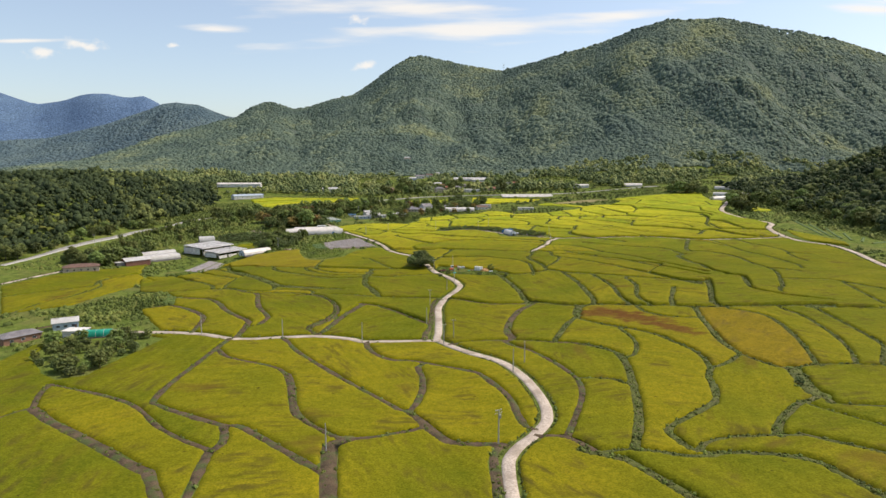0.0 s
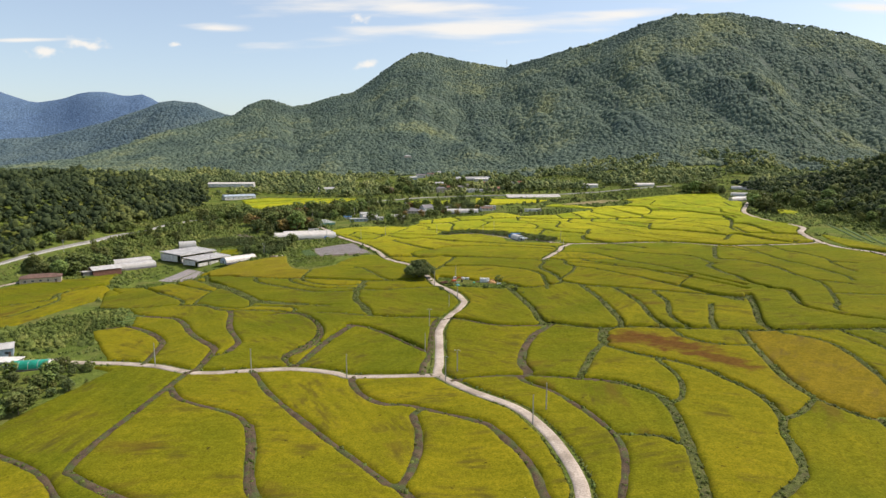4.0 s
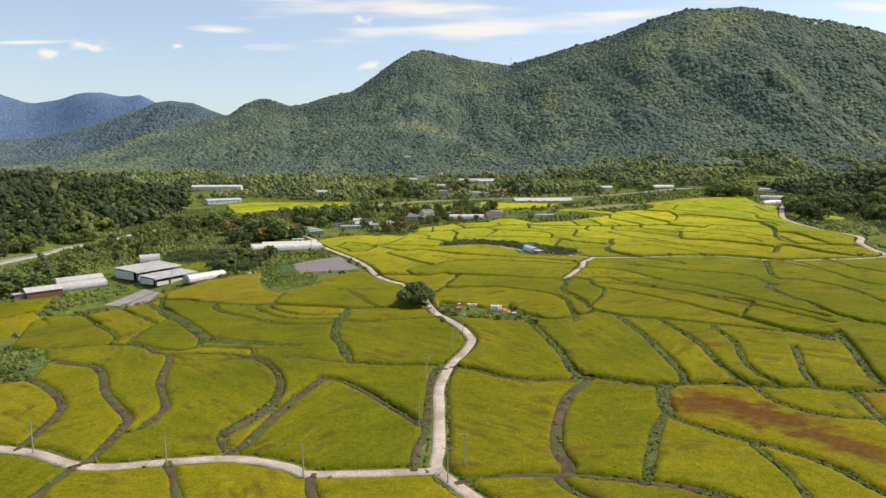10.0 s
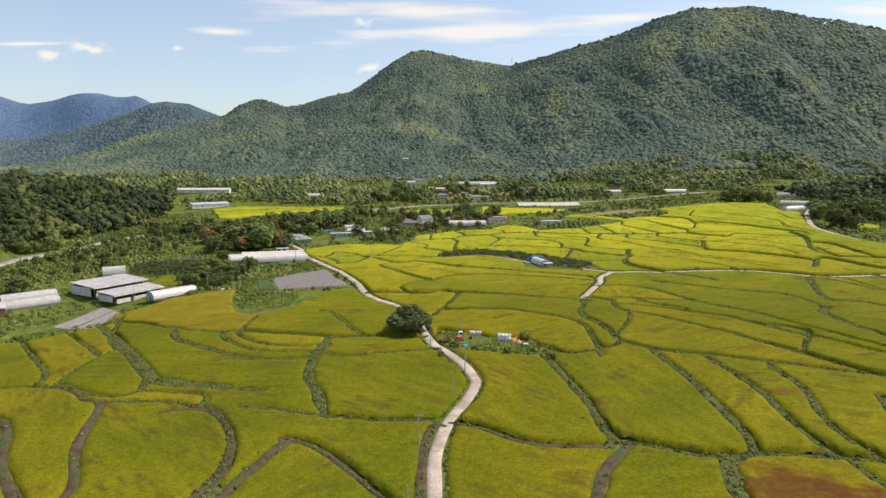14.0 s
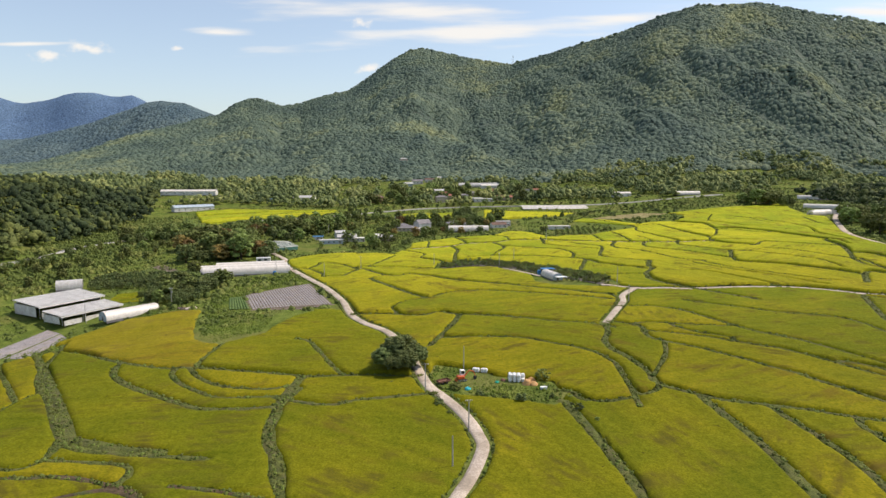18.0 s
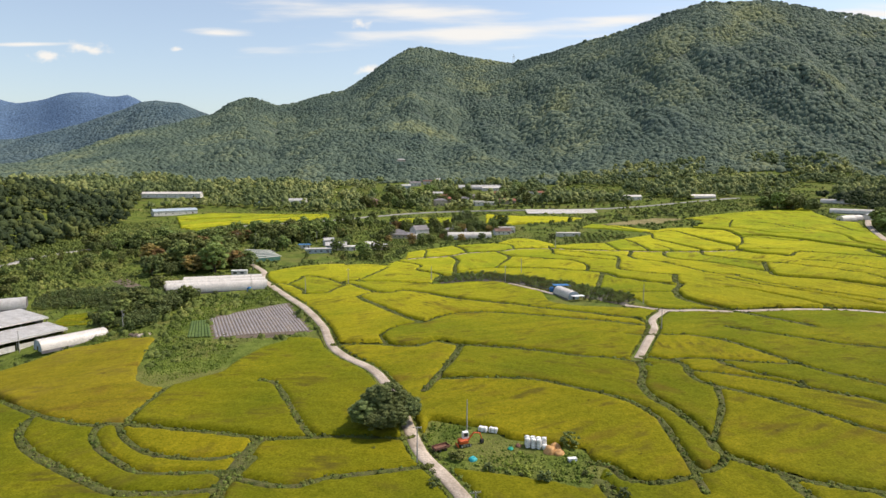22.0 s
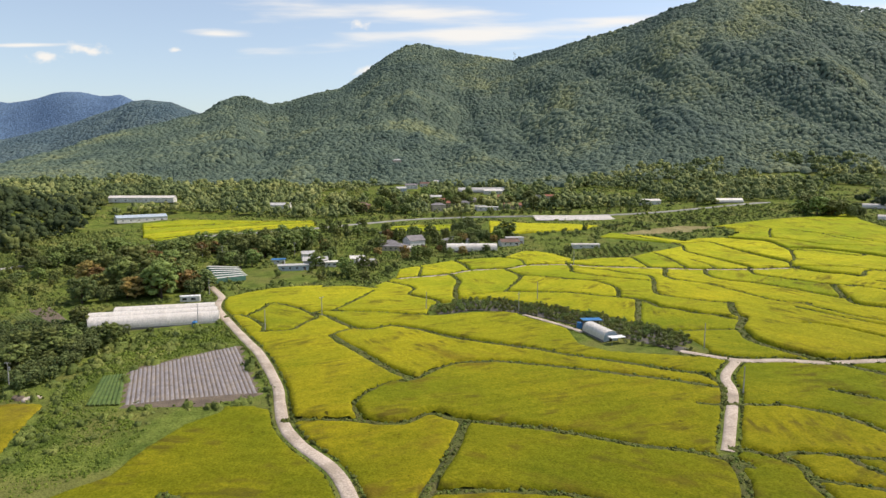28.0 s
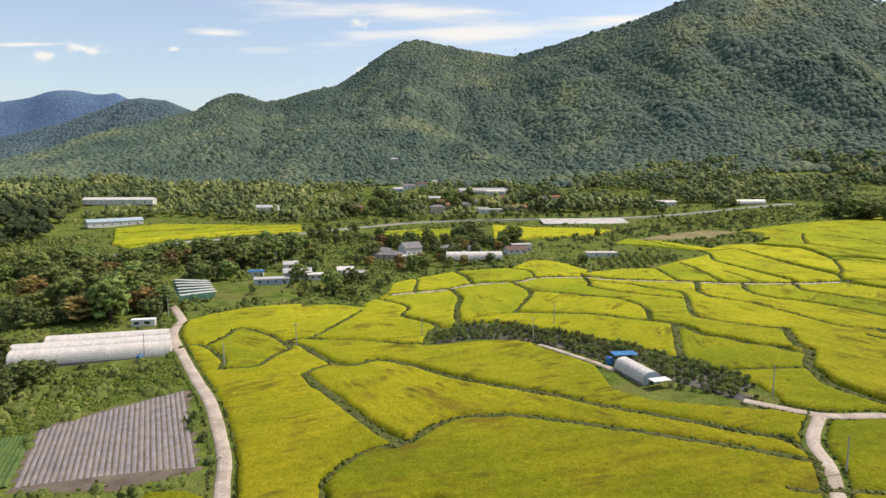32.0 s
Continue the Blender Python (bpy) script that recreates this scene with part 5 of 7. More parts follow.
# ---- trees and bushes ----
def foliage(name, r, h, z0, clumps, leaves, material, seed, lean=0.0):
    """A crown: clumps round an uneven egg-shaped hull, with loose leaf sprays on its outside."""
    q = np.random.default_rng(seed)
    V, F, o = [], [], 0
    lobes = [(q.random() * 6.28, 0.55 + 0.25 * q.random(), 0.35 + 0.5 * q.random()) for _ in range(6)]

    def hull():
        a, u = q.random() * 6.28, q.random() * 1.75 - 0.75
        s = math.sqrt(max(0.0, 1 - u * u))
        k = 0.66 + 0.42 * max(math.cos(2.2 * (a - la)) * lu * math.cos(2.0 * (u - lz)) for la, lu, lz in lobes) + 0.14 * (q.random() - 0.5)
        return np.array([math.cos(a) * s * r * k + lean * (u + 1) * r, math.sin(a) * s * r * k, z0 + h * (0.45 + 0.5 * u * k)])

    each = max(1, leaves // clumps)
    for c in range(clumps):
        v, f = lump(5, 3, -0.7, seed * 100 + c, 0.55)
        size = r * (0.10 + 0.13 * q.random() ** 1.5)
        mid = hull() if c > clumps // 5 else (hull() - (0, 0, z0 + h * 0.45)) * 0.5 + (0, 0, z0 + h * 0.45)
        mid = mid * (0.92, 0.92, 1)
        V.append(v * (size * (0.8 + 0.5 * q.random()), size * (0.8 + 0.5 * q.random()), size * 0.6) + mid)
        F.append(f + o)
        o += len(v)
        d = q.normal(size=(each, 3))
        d[:, 2] = np.abs(d[:, 2]) * 1.1 - 0.35
        d /= np.linalg.norm(d, axis=1)[:, None]
        at = mid + d * size * (0.75 + 0.65 * q.random((each, 1))) * (1.1, 1.1, 0.75)
        leaf = q.normal(size=(each, 3, 3)) * (0.10 + 0.028 * r) * (1, 1, 0.7)
        V.append((at[:, None] + leaf).reshape(-1, 3))
        F.append(np.arange(each * 3).reshape(-1, 3) + o)
        o += each * 3
    return mesh_of(name, np.vstack(V), np.vstack(F), material, True)


def tree(name, h, r, clumps, leaves, material, seed, label, bare=0.07, group="valley trees"):
    """A tree at the origin: tapered trunk with limbs, and a crown."""
    ob = new(name)
    tagged(ob, label, "tree", group)
    bm, q = B(), random.Random(seed)
    rod(bm, (0, 0, -0.6), (0.1, 0, h * 0.5), 0.035 * h, 0.018 * h)
    for k in range(5):
        a = k * 1.26 + q.random()
        rod(bm, (0.05, 0, h * (0.22 + 0.05 * k)), (math.cos(a) * r * 0.6, math.sin(a) * r * 0.6, h * (0.5 + 0.07 * k)), 0.014 * h, 0.005 * h, 5)
    part("trunk", bm, M_BARK, ob)
    part("crown", foliage("crown", r, h * (1 - bare), h * bare, clumps, leaves, material, seed), material, ob)
    return ob


def bush(name, h, r, material, seed, label, group, category="bush"):
    ob = new(name)
    tagged(ob, label, category, group)
    part("stem", rod(B(), (0, 0, -0.3), (0, 0, h * 0.5), 0.07, 0.03, 5), M_BARK, ob)
    part("leaves", foliage("leaves", r, h * 0.95, h * 0.02, 36, 520, material, seed), material, ob)
    return ob


TREES = [
    tree("broadleaf_tree", 9.0, 4.2, 90, 2200, M_LEAF, 1, "round leafy green broadleaf tree in the valley"),
    tree("spreading_tree", 8.0, 4.6, 90, 2200, M_LEAF_DARK, 2, "spreading dark green broadleaf tree in the valley"),
    tree("autumn_tree", 7.0, 3.6, 80, 1800, M_LEAF_RUST, 3, "leafy tree turning rusty orange in early autumn"),
    tree("pale_tree", 7.5, 3.4, 80, 1800, M_LEAF_PALE, 4, "pale yellow-green leafy tree in the valley"),
    tree("conifer_tree", 10.0, 2.6, 70, 1500, M_LEAF_DARK, 5, "narrow dark green evergreen tree in the valley", 0.12),
    bush("shrub", 4.2, 2.4, M_LEAF, 6, "rounded green shrub on rough ground", "valley shrubs", "shrub"),
    bush("shrub", 3.4, 2.6, M_LEAF_DARK, 7, "low dark green shrub on rough ground", "valley shrubs", "shrub"),
]
PLACED = []


def plant(kind, x, y, scale, seed):
    q = random.Random(seed)
    m = pose(x, y, gz(x, y), 0, 0, q.random() * 360) @ Matrix.Diagonal((scale, scale, scale * (0.85 + 0.3 * q.random()), 1))
    PLACED.append((x, y))
    if kind not in USED:
        USED.add(kind)
        TREES[kind].matrix_world = m
        return TREES[kind]
    return copy_thing(TREES[kind], m)


USED, BUILT = set(), []


def clear(x, y, far):
    return all((x - a) ** 2 + (y - b) ** 2 > (far + c) ** 2 for a, b, c in BUILT) and all(((C - (x, y)) ** 2).sum(1).min() > (w / 2 + far) ** 2 for w, C in LANES)


LANES = [(w, curve_through(p, 3.0)) for w, p in ROADS]
THICKET = []


def thicket(poly, step, small, large):
    """Notes the places and sizes of shrubs that cover a stretch of the plan."""
    xs, ys = [p[0] for p in poly], [p[1] for p in poly]
    P = planted(min(xs), max(xs), min(ys), max(ys), step, lambda x, y: inside(poly, x, y))
    P = P[off_roads(P, 1.5)]
    for a, b, c in BUILT:
        P = P[(P[:, 0] - a) ** 2 + (P[:, 1] - b) ** 2 > (c + 1.5) ** 2]
    for other in RICE_LAND + [FALLOW, PLOT1, PLOT2, VEG1, ORCHARD]:
        P = P[~inside(other, P[:, 0], P[:, 1]) | inside(SCRUB_G, P[:, 0], P[:, 1])]
    THICKET.append(np.c_[P, small + (large - small) * rng.random(len(P)) ** 1.6])


def fill(poly, count, kinds, scale, seed, apart=4.5):
    """Plants trees over a stretch of the plan, leaving buildings free."""
    q = random.Random(seed)
    xs, ys = [p[0] for p in poly], [p[1] for p in poly]
    tries = done = 0
    mine = []
    while done < count and tries < count * 30:
        tries += 1
        x, y = q.uniform(min(xs), max(xs)), q.uniform(min(ys), max(ys))
        if not inside(poly, np.array(x), np.array(y)) or not clear(x, y, 2.5) or any((x - a) ** 2 + (y - b) ** 2 < apart**2 for a, b in mine):
            continue
        mine.append((x, y))
        plant(q.choice(kinds), x, y, scale * q.uniform(0.7, 1.25), seed * 1000 + done)
        done += 1


# ---- buildings ----
def window(bm_parent, x, y, z, w, h, turn, parent):
    ob = part("window", box(B(), x, y, z, w, 0.12, h, 0.02, turn), M_FRAME, parent, "pale window frame")
    part("pane", box(B(), x, y, z, w - 0.16, 0.16, h - 0.16, 0, turn), M_GLASS, ob, "dark glass pane")
    return ob


def house(x, y, turn, w, d, h, roof="gable", wall=None, tiles=None, rise=1.6, label="small white rendered house with a grey roof", windows=3, group="village houses", over=0.5, category="house"):
    """A house of w by d metres and h to the eaves, its front towards -y before it is turned."""
    ob = thing("house", x, y, turn, label, category, group)
    BUILT.append((x, y, max(w, d) * 0.5))
    wall, tiles = wall or M_WALL, tiles or M_ROOF_GREY
    bm = B()
    if roof == "gable":
        prism(bm, [(-d / 2, -0.8), (d / 2, -0.8), (d / 2, h), (0, h + rise), (-d / 2, h)], w)
        bmesh.ops.rotate(bm, verts=bm.verts, matrix=Matrix.Rotation(math.pi / 2, 3, "Z"))
    else:
        box(bm, 0, 0, h / 2 - 0.4, w, d, h + 0.8)
    part("wall", bm, wall, ob)
    bm = B()
    if roof == "gable":
        s = rise / (d / 2)
        e = d / 2 + over
        prism(bm, [(-e, h - over * s + 0.02), (0, h + rise + 0.02), (e, h - over * s + 0.02), (e, h - over * s + 0.2), (0, h + rise + 0.22), (-e, h - over * s + 0.2)], w + 2 * over)
        bmesh.ops.rotate(bm, verts=bm.verts, matrix=Matrix.Rotation(math.pi / 2, 3, "Z"))
    elif roof == "hip":
        e, f = w / 2 + over, d / 2 + over
        low = [bm.verts.new(p) for p in ((-e, -f, h), (e, -f, h), (e, f, h), (-e, f, h))]
        mid = [bm.verts.new((p.co.x, p.co.y, h + 0.16)) for p in low]
        k = max(w / 2 - d / 2, 0.4)
        top = [bm.verts.new((-k, 0, h + rise)), bm.verts.new((k, 0, h + rise))]
        bm.faces.new(low[::-1])
        for i in range(4):
            bm.faces.new((low[i], low[(i + 1) % 4], mid[(i + 1) % 4], mid[i]))
        bm.faces.new((mid[0], mid[1], top[1], top[0]))
        bm.faces.new((mid[2], mid[3], top[0], top[1]))
        bm.faces.new((mid[1], mid[2], top[1]))
        bm.faces.new((mid[3], mid[0], top[0]))
    else:
        box(bm, 0, 0, h + 0.12, w + 2 * over, d + 2 * over, 0.22, 0.04)
    part("roof", bm, tiles, ob)
    if roof == "gable":
        part("ridge_cap", box(B(), 0, 0, h + rise + 0.2, w + 2 * over + 0.1, 0.35, 0.16, 0.03), tiles, ob)
    for k in range(windows):
        px = -w / 2 + w * (k + 0.7) / (windows + 0.4)
        window(None, px, -d / 2, min(1.6, h * 0.55), min(1.5, w / (windows + 2)), 1.1, 0, ob)
    if windows:
        dr = part("door", box(B(), w / 2 - w * 0.12, -d / 2, 1.0, 0.9, 0.14, 2.0, 0.02), M_ROOF_BROWN, ob)
        part("handle", box(B(), w / 2 - w * 0.12 + 0.3, -d / 2 - 0.1, 1.0, 0.05, 0.08, 0.15), M_STEEL, dr)
        window(None, w / 2, 0, min(1.6, h * 0.55), 1.0, 1.0, 90, ob)
    return ob


def tunnel(x, y, turn, w, length, h, label, group="plastic tunnels", cover=None, pitch=2.0, ends=None, foot=0.6, name="tunnel_greenhouse"):
    """A hooped tunnel along its own y axis."""
    ob = thing(name, x, y, turn, label, "greenhouse", group)
    for k in np.linspace(-0.35, 0.35, 4):
        BUILT.append((x - math.sin(radians(turn)) * k * length, y + math.cos(radians(turn)) * k * length, max(w * 0.6, length * 0.15)))
    part("cover", shell(arch(w, h), arch(w, h, 14, 0.06), length), cover or M_FILM, ob)
    for s in (-1, 1):
        bm = prism(B(), arch(w, h, 14, 0.1), 0.08)
        bmesh.ops.translate(bm, verts=bm.verts, vec=(0, s * (length / 2 - 0.15), 0))
        part("end_wall", bm, ends or cover or M_FILM, ob)
    part("door", box(B(), 0, -length / 2 - 0.05, 1.0, 1.2, 0.12, 2.0, 0.03), M_GLASS, ob, "dark doorway")
    for s in (-1, 1):
        part("foot_rail", box(B(), s * w / 2, 0, foot / 2 - 0.3, 0.14, length, foot + 0.6), M_ROOF_GREY, ob, "dark skirting along the ground")
    hoop = None
    for k in range(int(length / pitch) + 1):
        yy = -length / 2 + 0.1 + k * (length - 0.2) / int(length / pitch)
        if hoop is None:
            hoop = part("hoop", shell(arch(w + 0.1, h + 0.05), arch(w + 0.1, h + 0.05, 14, 0.09), 0.1), M_HOOP, ob)
            hoop.location.y = yy
        else:
            nx = new("hoop", hoop.data)
            nx.parent, nx.location.y = ob, yy
    return ob


# the three-span greenhouse by the road
for k, (ex, ey, length) in enumerate(((-97.0, 585.5, 50.0), (-100.2, 592.6, 51.0), (-104.0, 599.8, 41.0))):
    a = math.atan2(13.5, 49)
    tunnel(ex - math.cos(a) * length / 2, ey - math.sin(a) * length / 2, math.degrees(a) - 90, 7.2, length, 4.9, "long white translucent plastic greenhouse span beside the farm road", "spans of the large greenhouse", pitch=1.8)
# tunnel by the orchard, with its canopy and tank
tunnel(58.6, 556.0, 17.0, 6.2, 15.5, 3.9, "white plastic tunnel greenhouse beside the orchard", ends=M_WALL_BLUE)
lt = thing("lean_to", 62.3, 546.2, 17, "small white lean-to roof at the tunnel's end", "lean-to")
part("roof", box(B(), 0, 0, 2.5, 6.0, 3.2, 0.14, 0.03), M_WRAP, lt)
for px, py in ((-2.7, -1.4), (2.7, -1.4), (-2.7, 1.4), (2.7, 1.4)):
    part("post", rod(B(), (px, py, -0.3), (px, py, 2.45), 0.06, 0.06), M_STEEL, lt)
cn = thing("canopy", 58.2, 568.5, 6, "open blue sheet-metal canopy behind a tunnel", "canopy")
part("roof", box(B(), 0, 0, 3.1, 8.0, 4.4, 0.18, 0.05), M_BLUE, cn)
for px, py in ((-3.6, -1.9), (3.6, -1.9), (-3.6, 1.9), (3.6, 1.9)):
    part("post", rod(B(), (px, py, -0.3), (px, py, 3.05), 0.06, 0.06), M_STEEL, cn)


def tank(x, y, r, h, label):
    ob = thing("water_tank", x, y, 0, label, "water tank")
    bm = rod(B(), (0, 0, -0.1), (0, 0, h * 0.85), r, r, 20)
    rod(bm, (0, 0, h * 0.85), (0, 0, h), r, r * 0.45, 20)
    part("body", bm, M_BLUE, ob)
    for k in range(4):
        part("band", rod(B(), (0, 0, h * (0.15 + 0.18 * k)), (0, 0, h * (0.18 + 0.18 * k)), r + 0.04, r + 0.04, 20), M_BLUE, ob)
    part("lid", rod(B(), (0, 0, h), (0, 0, h + 0.12), r * 0.4, r * 0.4, 14), M_DARK, ob)
    BUILT.append((x, y, r))


tank(53.4, 567.6, 1.2, 2.6, "blue plastic water tank beside a canopy")
tank(-104.0, 576.6, 1.1, 2.3, "blue plastic water tank in front of a greenhouse")
# white tunnel and the open sheds west of the golden paddy
tunnel(-156.5, 507.5, -38.0, 8.4, 26.0, 4.4, "long white plastic tunnel beside the golden paddy", cover=M_FILM, pitch=26.0, ends=M_WALL_BLUE)
tunnel(-214.0, 553.5, -62.0, 9.0, 13.0, 5.2, "small grey metal tunnel store behind the sheds", cover=M_ROOF_PALE, ends=M_ROOF_GREY, pitch=3.0)


def open_shed(x, y, turn, w, d, h, label, tilt=0.06, walls=True):
    """An open-sided shed: posts, a sheet roof with a slope, a back wall."""
    ob = thing("open_shed", x, y, turn, label, "shed", "farm sheds")
    BUILT.append((x, y, max(w, d) * 0.55))
    bm = box(B(), 0, 0, 0, w, d, 0.22, 0.04)
    bmesh.ops.rotate(bm, verts=bm.verts, matrix=Matrix.Rotation(tilt, 3, "X"))
    bmesh.ops.translate(bm, verts=bm.verts, vec=(0, 0, h))
    part("roof", bm, M_ROOF_PALE, ob, "pale sheet roof")
    part("fascia", box(B(), 0, -d / 2, h - 0.35 - tilt * d / 2, w, 0.1, 0.5), M_WALL, ob)
    for k in range(4):
        for s in (-1, 1):
            px = -w / 2 + 0.6 + k * (w - 1.2) / 3
            part("post", rod(B(), (px, s * (d / 2 - 0.5), -0.6), (px, s * (d / 2 - 0.5), h - 0.2 + s * tilt * (d / 2 - 0.5)), 0.12, 0.12), M_STEEL, ob)
    if walls:
        part("back_wall", box(B(), 0, d / 2 - 0.7, h / 2 - 0.4, w - 1.5, 0.2, h - 0.6), M_WALL, ob)
        for s in (-1, 1):
            part("side_wall", box(B(), s * (w / 2 - 0.5), d * 0.06, h / 2 - 0.5, 0.2, d * 0.8, h - 1.0), M_WALL, ob)
        for k in range(3):
            part("front_panel", box(B(), -w / 2 + 0.8 + (k + 0.5) * (w - 1.6) / 3, -d / 2 + 0.6, h * 0.2 - 0.4, (w - 1.6) / 3 - 1.6, 0.14, h * 0.4 + 0.6), M_WALL, ob)
    for k in range(int(w / 1.6)):
        bm = box(B(), -w / 2 + 0.8 + 1.6 * k, 0, 0.14, 0.1, d, 0.08)
        bmesh.ops.rotate(bm, verts=bm.verts, matrix=Matrix.Rotation(tilt, 3, "X"))
        bmesh.ops.translate(bm, verts=bm.verts, vec=(0, 0, h))
        part("roof_rib", bm, M_ROOF_PALE, ob)
    return ob


open_shed(-200.5, 523.0, 62.0, 34.0, 23.0, 6.0, "large open shed with a flat pale grey metal roof")
open_shed(-182.5, 513.0, 62.0, 32.0, 16.0, 4.6, "low shed with a pale metal roof beside a larger one")
house(-236.0, 468.0, 48.0, 18.0, 10.0, 3.6, wall=M_RUST, tiles=M_ROOF_PALE, rise=1.8, windows=0, label="low barn with rusty walls and a pale metal roof", group="farm sheds", category="barn")
house(-241.5, 461.5, 48.0, 12.0, 5.0, 2.4, "flat", wall=M_ROOF_GREY, tiles=M_ROOF_PALE, windows=0, label="lean-to shed with a pale flat metal roof", group="farm sheds", category="shed")
tunnel(-226.5, 490.5, -42.0, 9.0, 27.0, 4.2, "pale grey tunnel barn beside a lane", cover=M_ROOF_PALE, ends=M_ROOF_GREY, pitch=3.0, name="tunnel_barn")
tunnel(-233.5, 499.5, -42.0, 9.0, 27.0, 4.2, "pale grey tunnel barn beside a lane", cover=M_ROOF_PALE, ends=M_ROOF_GREY, pitch=3.0, name="tunnel_barn")
house(-256.0, 431.0, 28.0, 22.0, 10.0, 3.4, "hip", M_WALL_TAN, M_ROOF_BROWN, 2.0, "single-storey tan house with a brown hipped roof", 5)
# farmstead among the trees at the west end of the lane
house(-188.5, 266.5, 55.0, 15.0, 9.0, 3.0, "hip", M_WALL_BRICK, M_ROOF_GREY, 1.8, "farmhouse with a dark grey hipped roof under trees", 3)
house(-179.5, 286.0, 32.0, 10.5, 7.0, 3.4, wall=M_WALL_BLUE, tiles=M_ROOF_PALE, rise=1.4, label="blue-grey panel house with a pale roof", windows=3)
house(-166.5, 272.5, 2.0, 9.0, 6.0, 2.6, "flat", M_WALL, M_WALL, 1.0, "white flat-roofed shed beside a green tunnel", 1)
tunnel(-155.0, 269.0, -78.0, 5.5, 13.0, 3.2, "tunnel store covered in bright green tarpaulin", cover=M_TEAL, ends=M_WRAP, pitch=3.0, name="tunnel_store")
# container by the large greenhouse, and the striped net house
ct = thing("container_hut", -123.5, 620.0, 12, "white container hut with dark windows behind a greenhouse", "hut")
part("body", box(B(), 0, 0, 1.25, 9.0, 3.0, 2.7, 0.06), M_WALL, ct)
part("roof", box(B(), 0, 0, 2.7, 9.3, 3.3, 0.16, 0.03), M_WRAP, ct)
for px in (-2.4, 1.6):
    window(None, px, -1.5, 1.4, 2.2, 1.3, 0, ct)
BUILT.append((-123.5, 620, 5))
M_NETROOF = surface("shade_film", (0.36, 0.38, 0.34), (0.50, 0.51, 0.47), 2.0, 0.3, 0.7, 0.1)
M_NET = surface("green_netting", (0.07, 0.17, 0.13), (0.12, 0.25, 0.19), 2.0, 0.3, 0.8, 0.1)
nh = thing("net_house", -131.0, 684.0, 0, "low shade house with striped pale and green roofs", "greenhouse")
for k in range(6):
    a, b = Vector((-125.6 - 5.0 * k * 0.82, 660 + 8.3 * k, 0)), Vector((-112.2 - 3.2 * k * 0.9, 671 + 5.5 * k, 0))
    mid, d = (a + b) / 2 - Vector((-131, 684, 0)), b - a
    part("roof_strip", box(B(), mid.x, mid.y, 2.5, d.length, 3.6, 0.12, 0.02, math.degrees(math.atan2(d.y, d.x))), M_NETROOF, nh)
    part("wall_strip", box(B(), mid.x, mid.y - 2.2, 1.1, d.length, 0.1, 2.6, 0, math.degrees(math.atan2(d.y, d.x))), M_NET, nh, "dull green netting")
BUILT.append((-131, 684, 18))
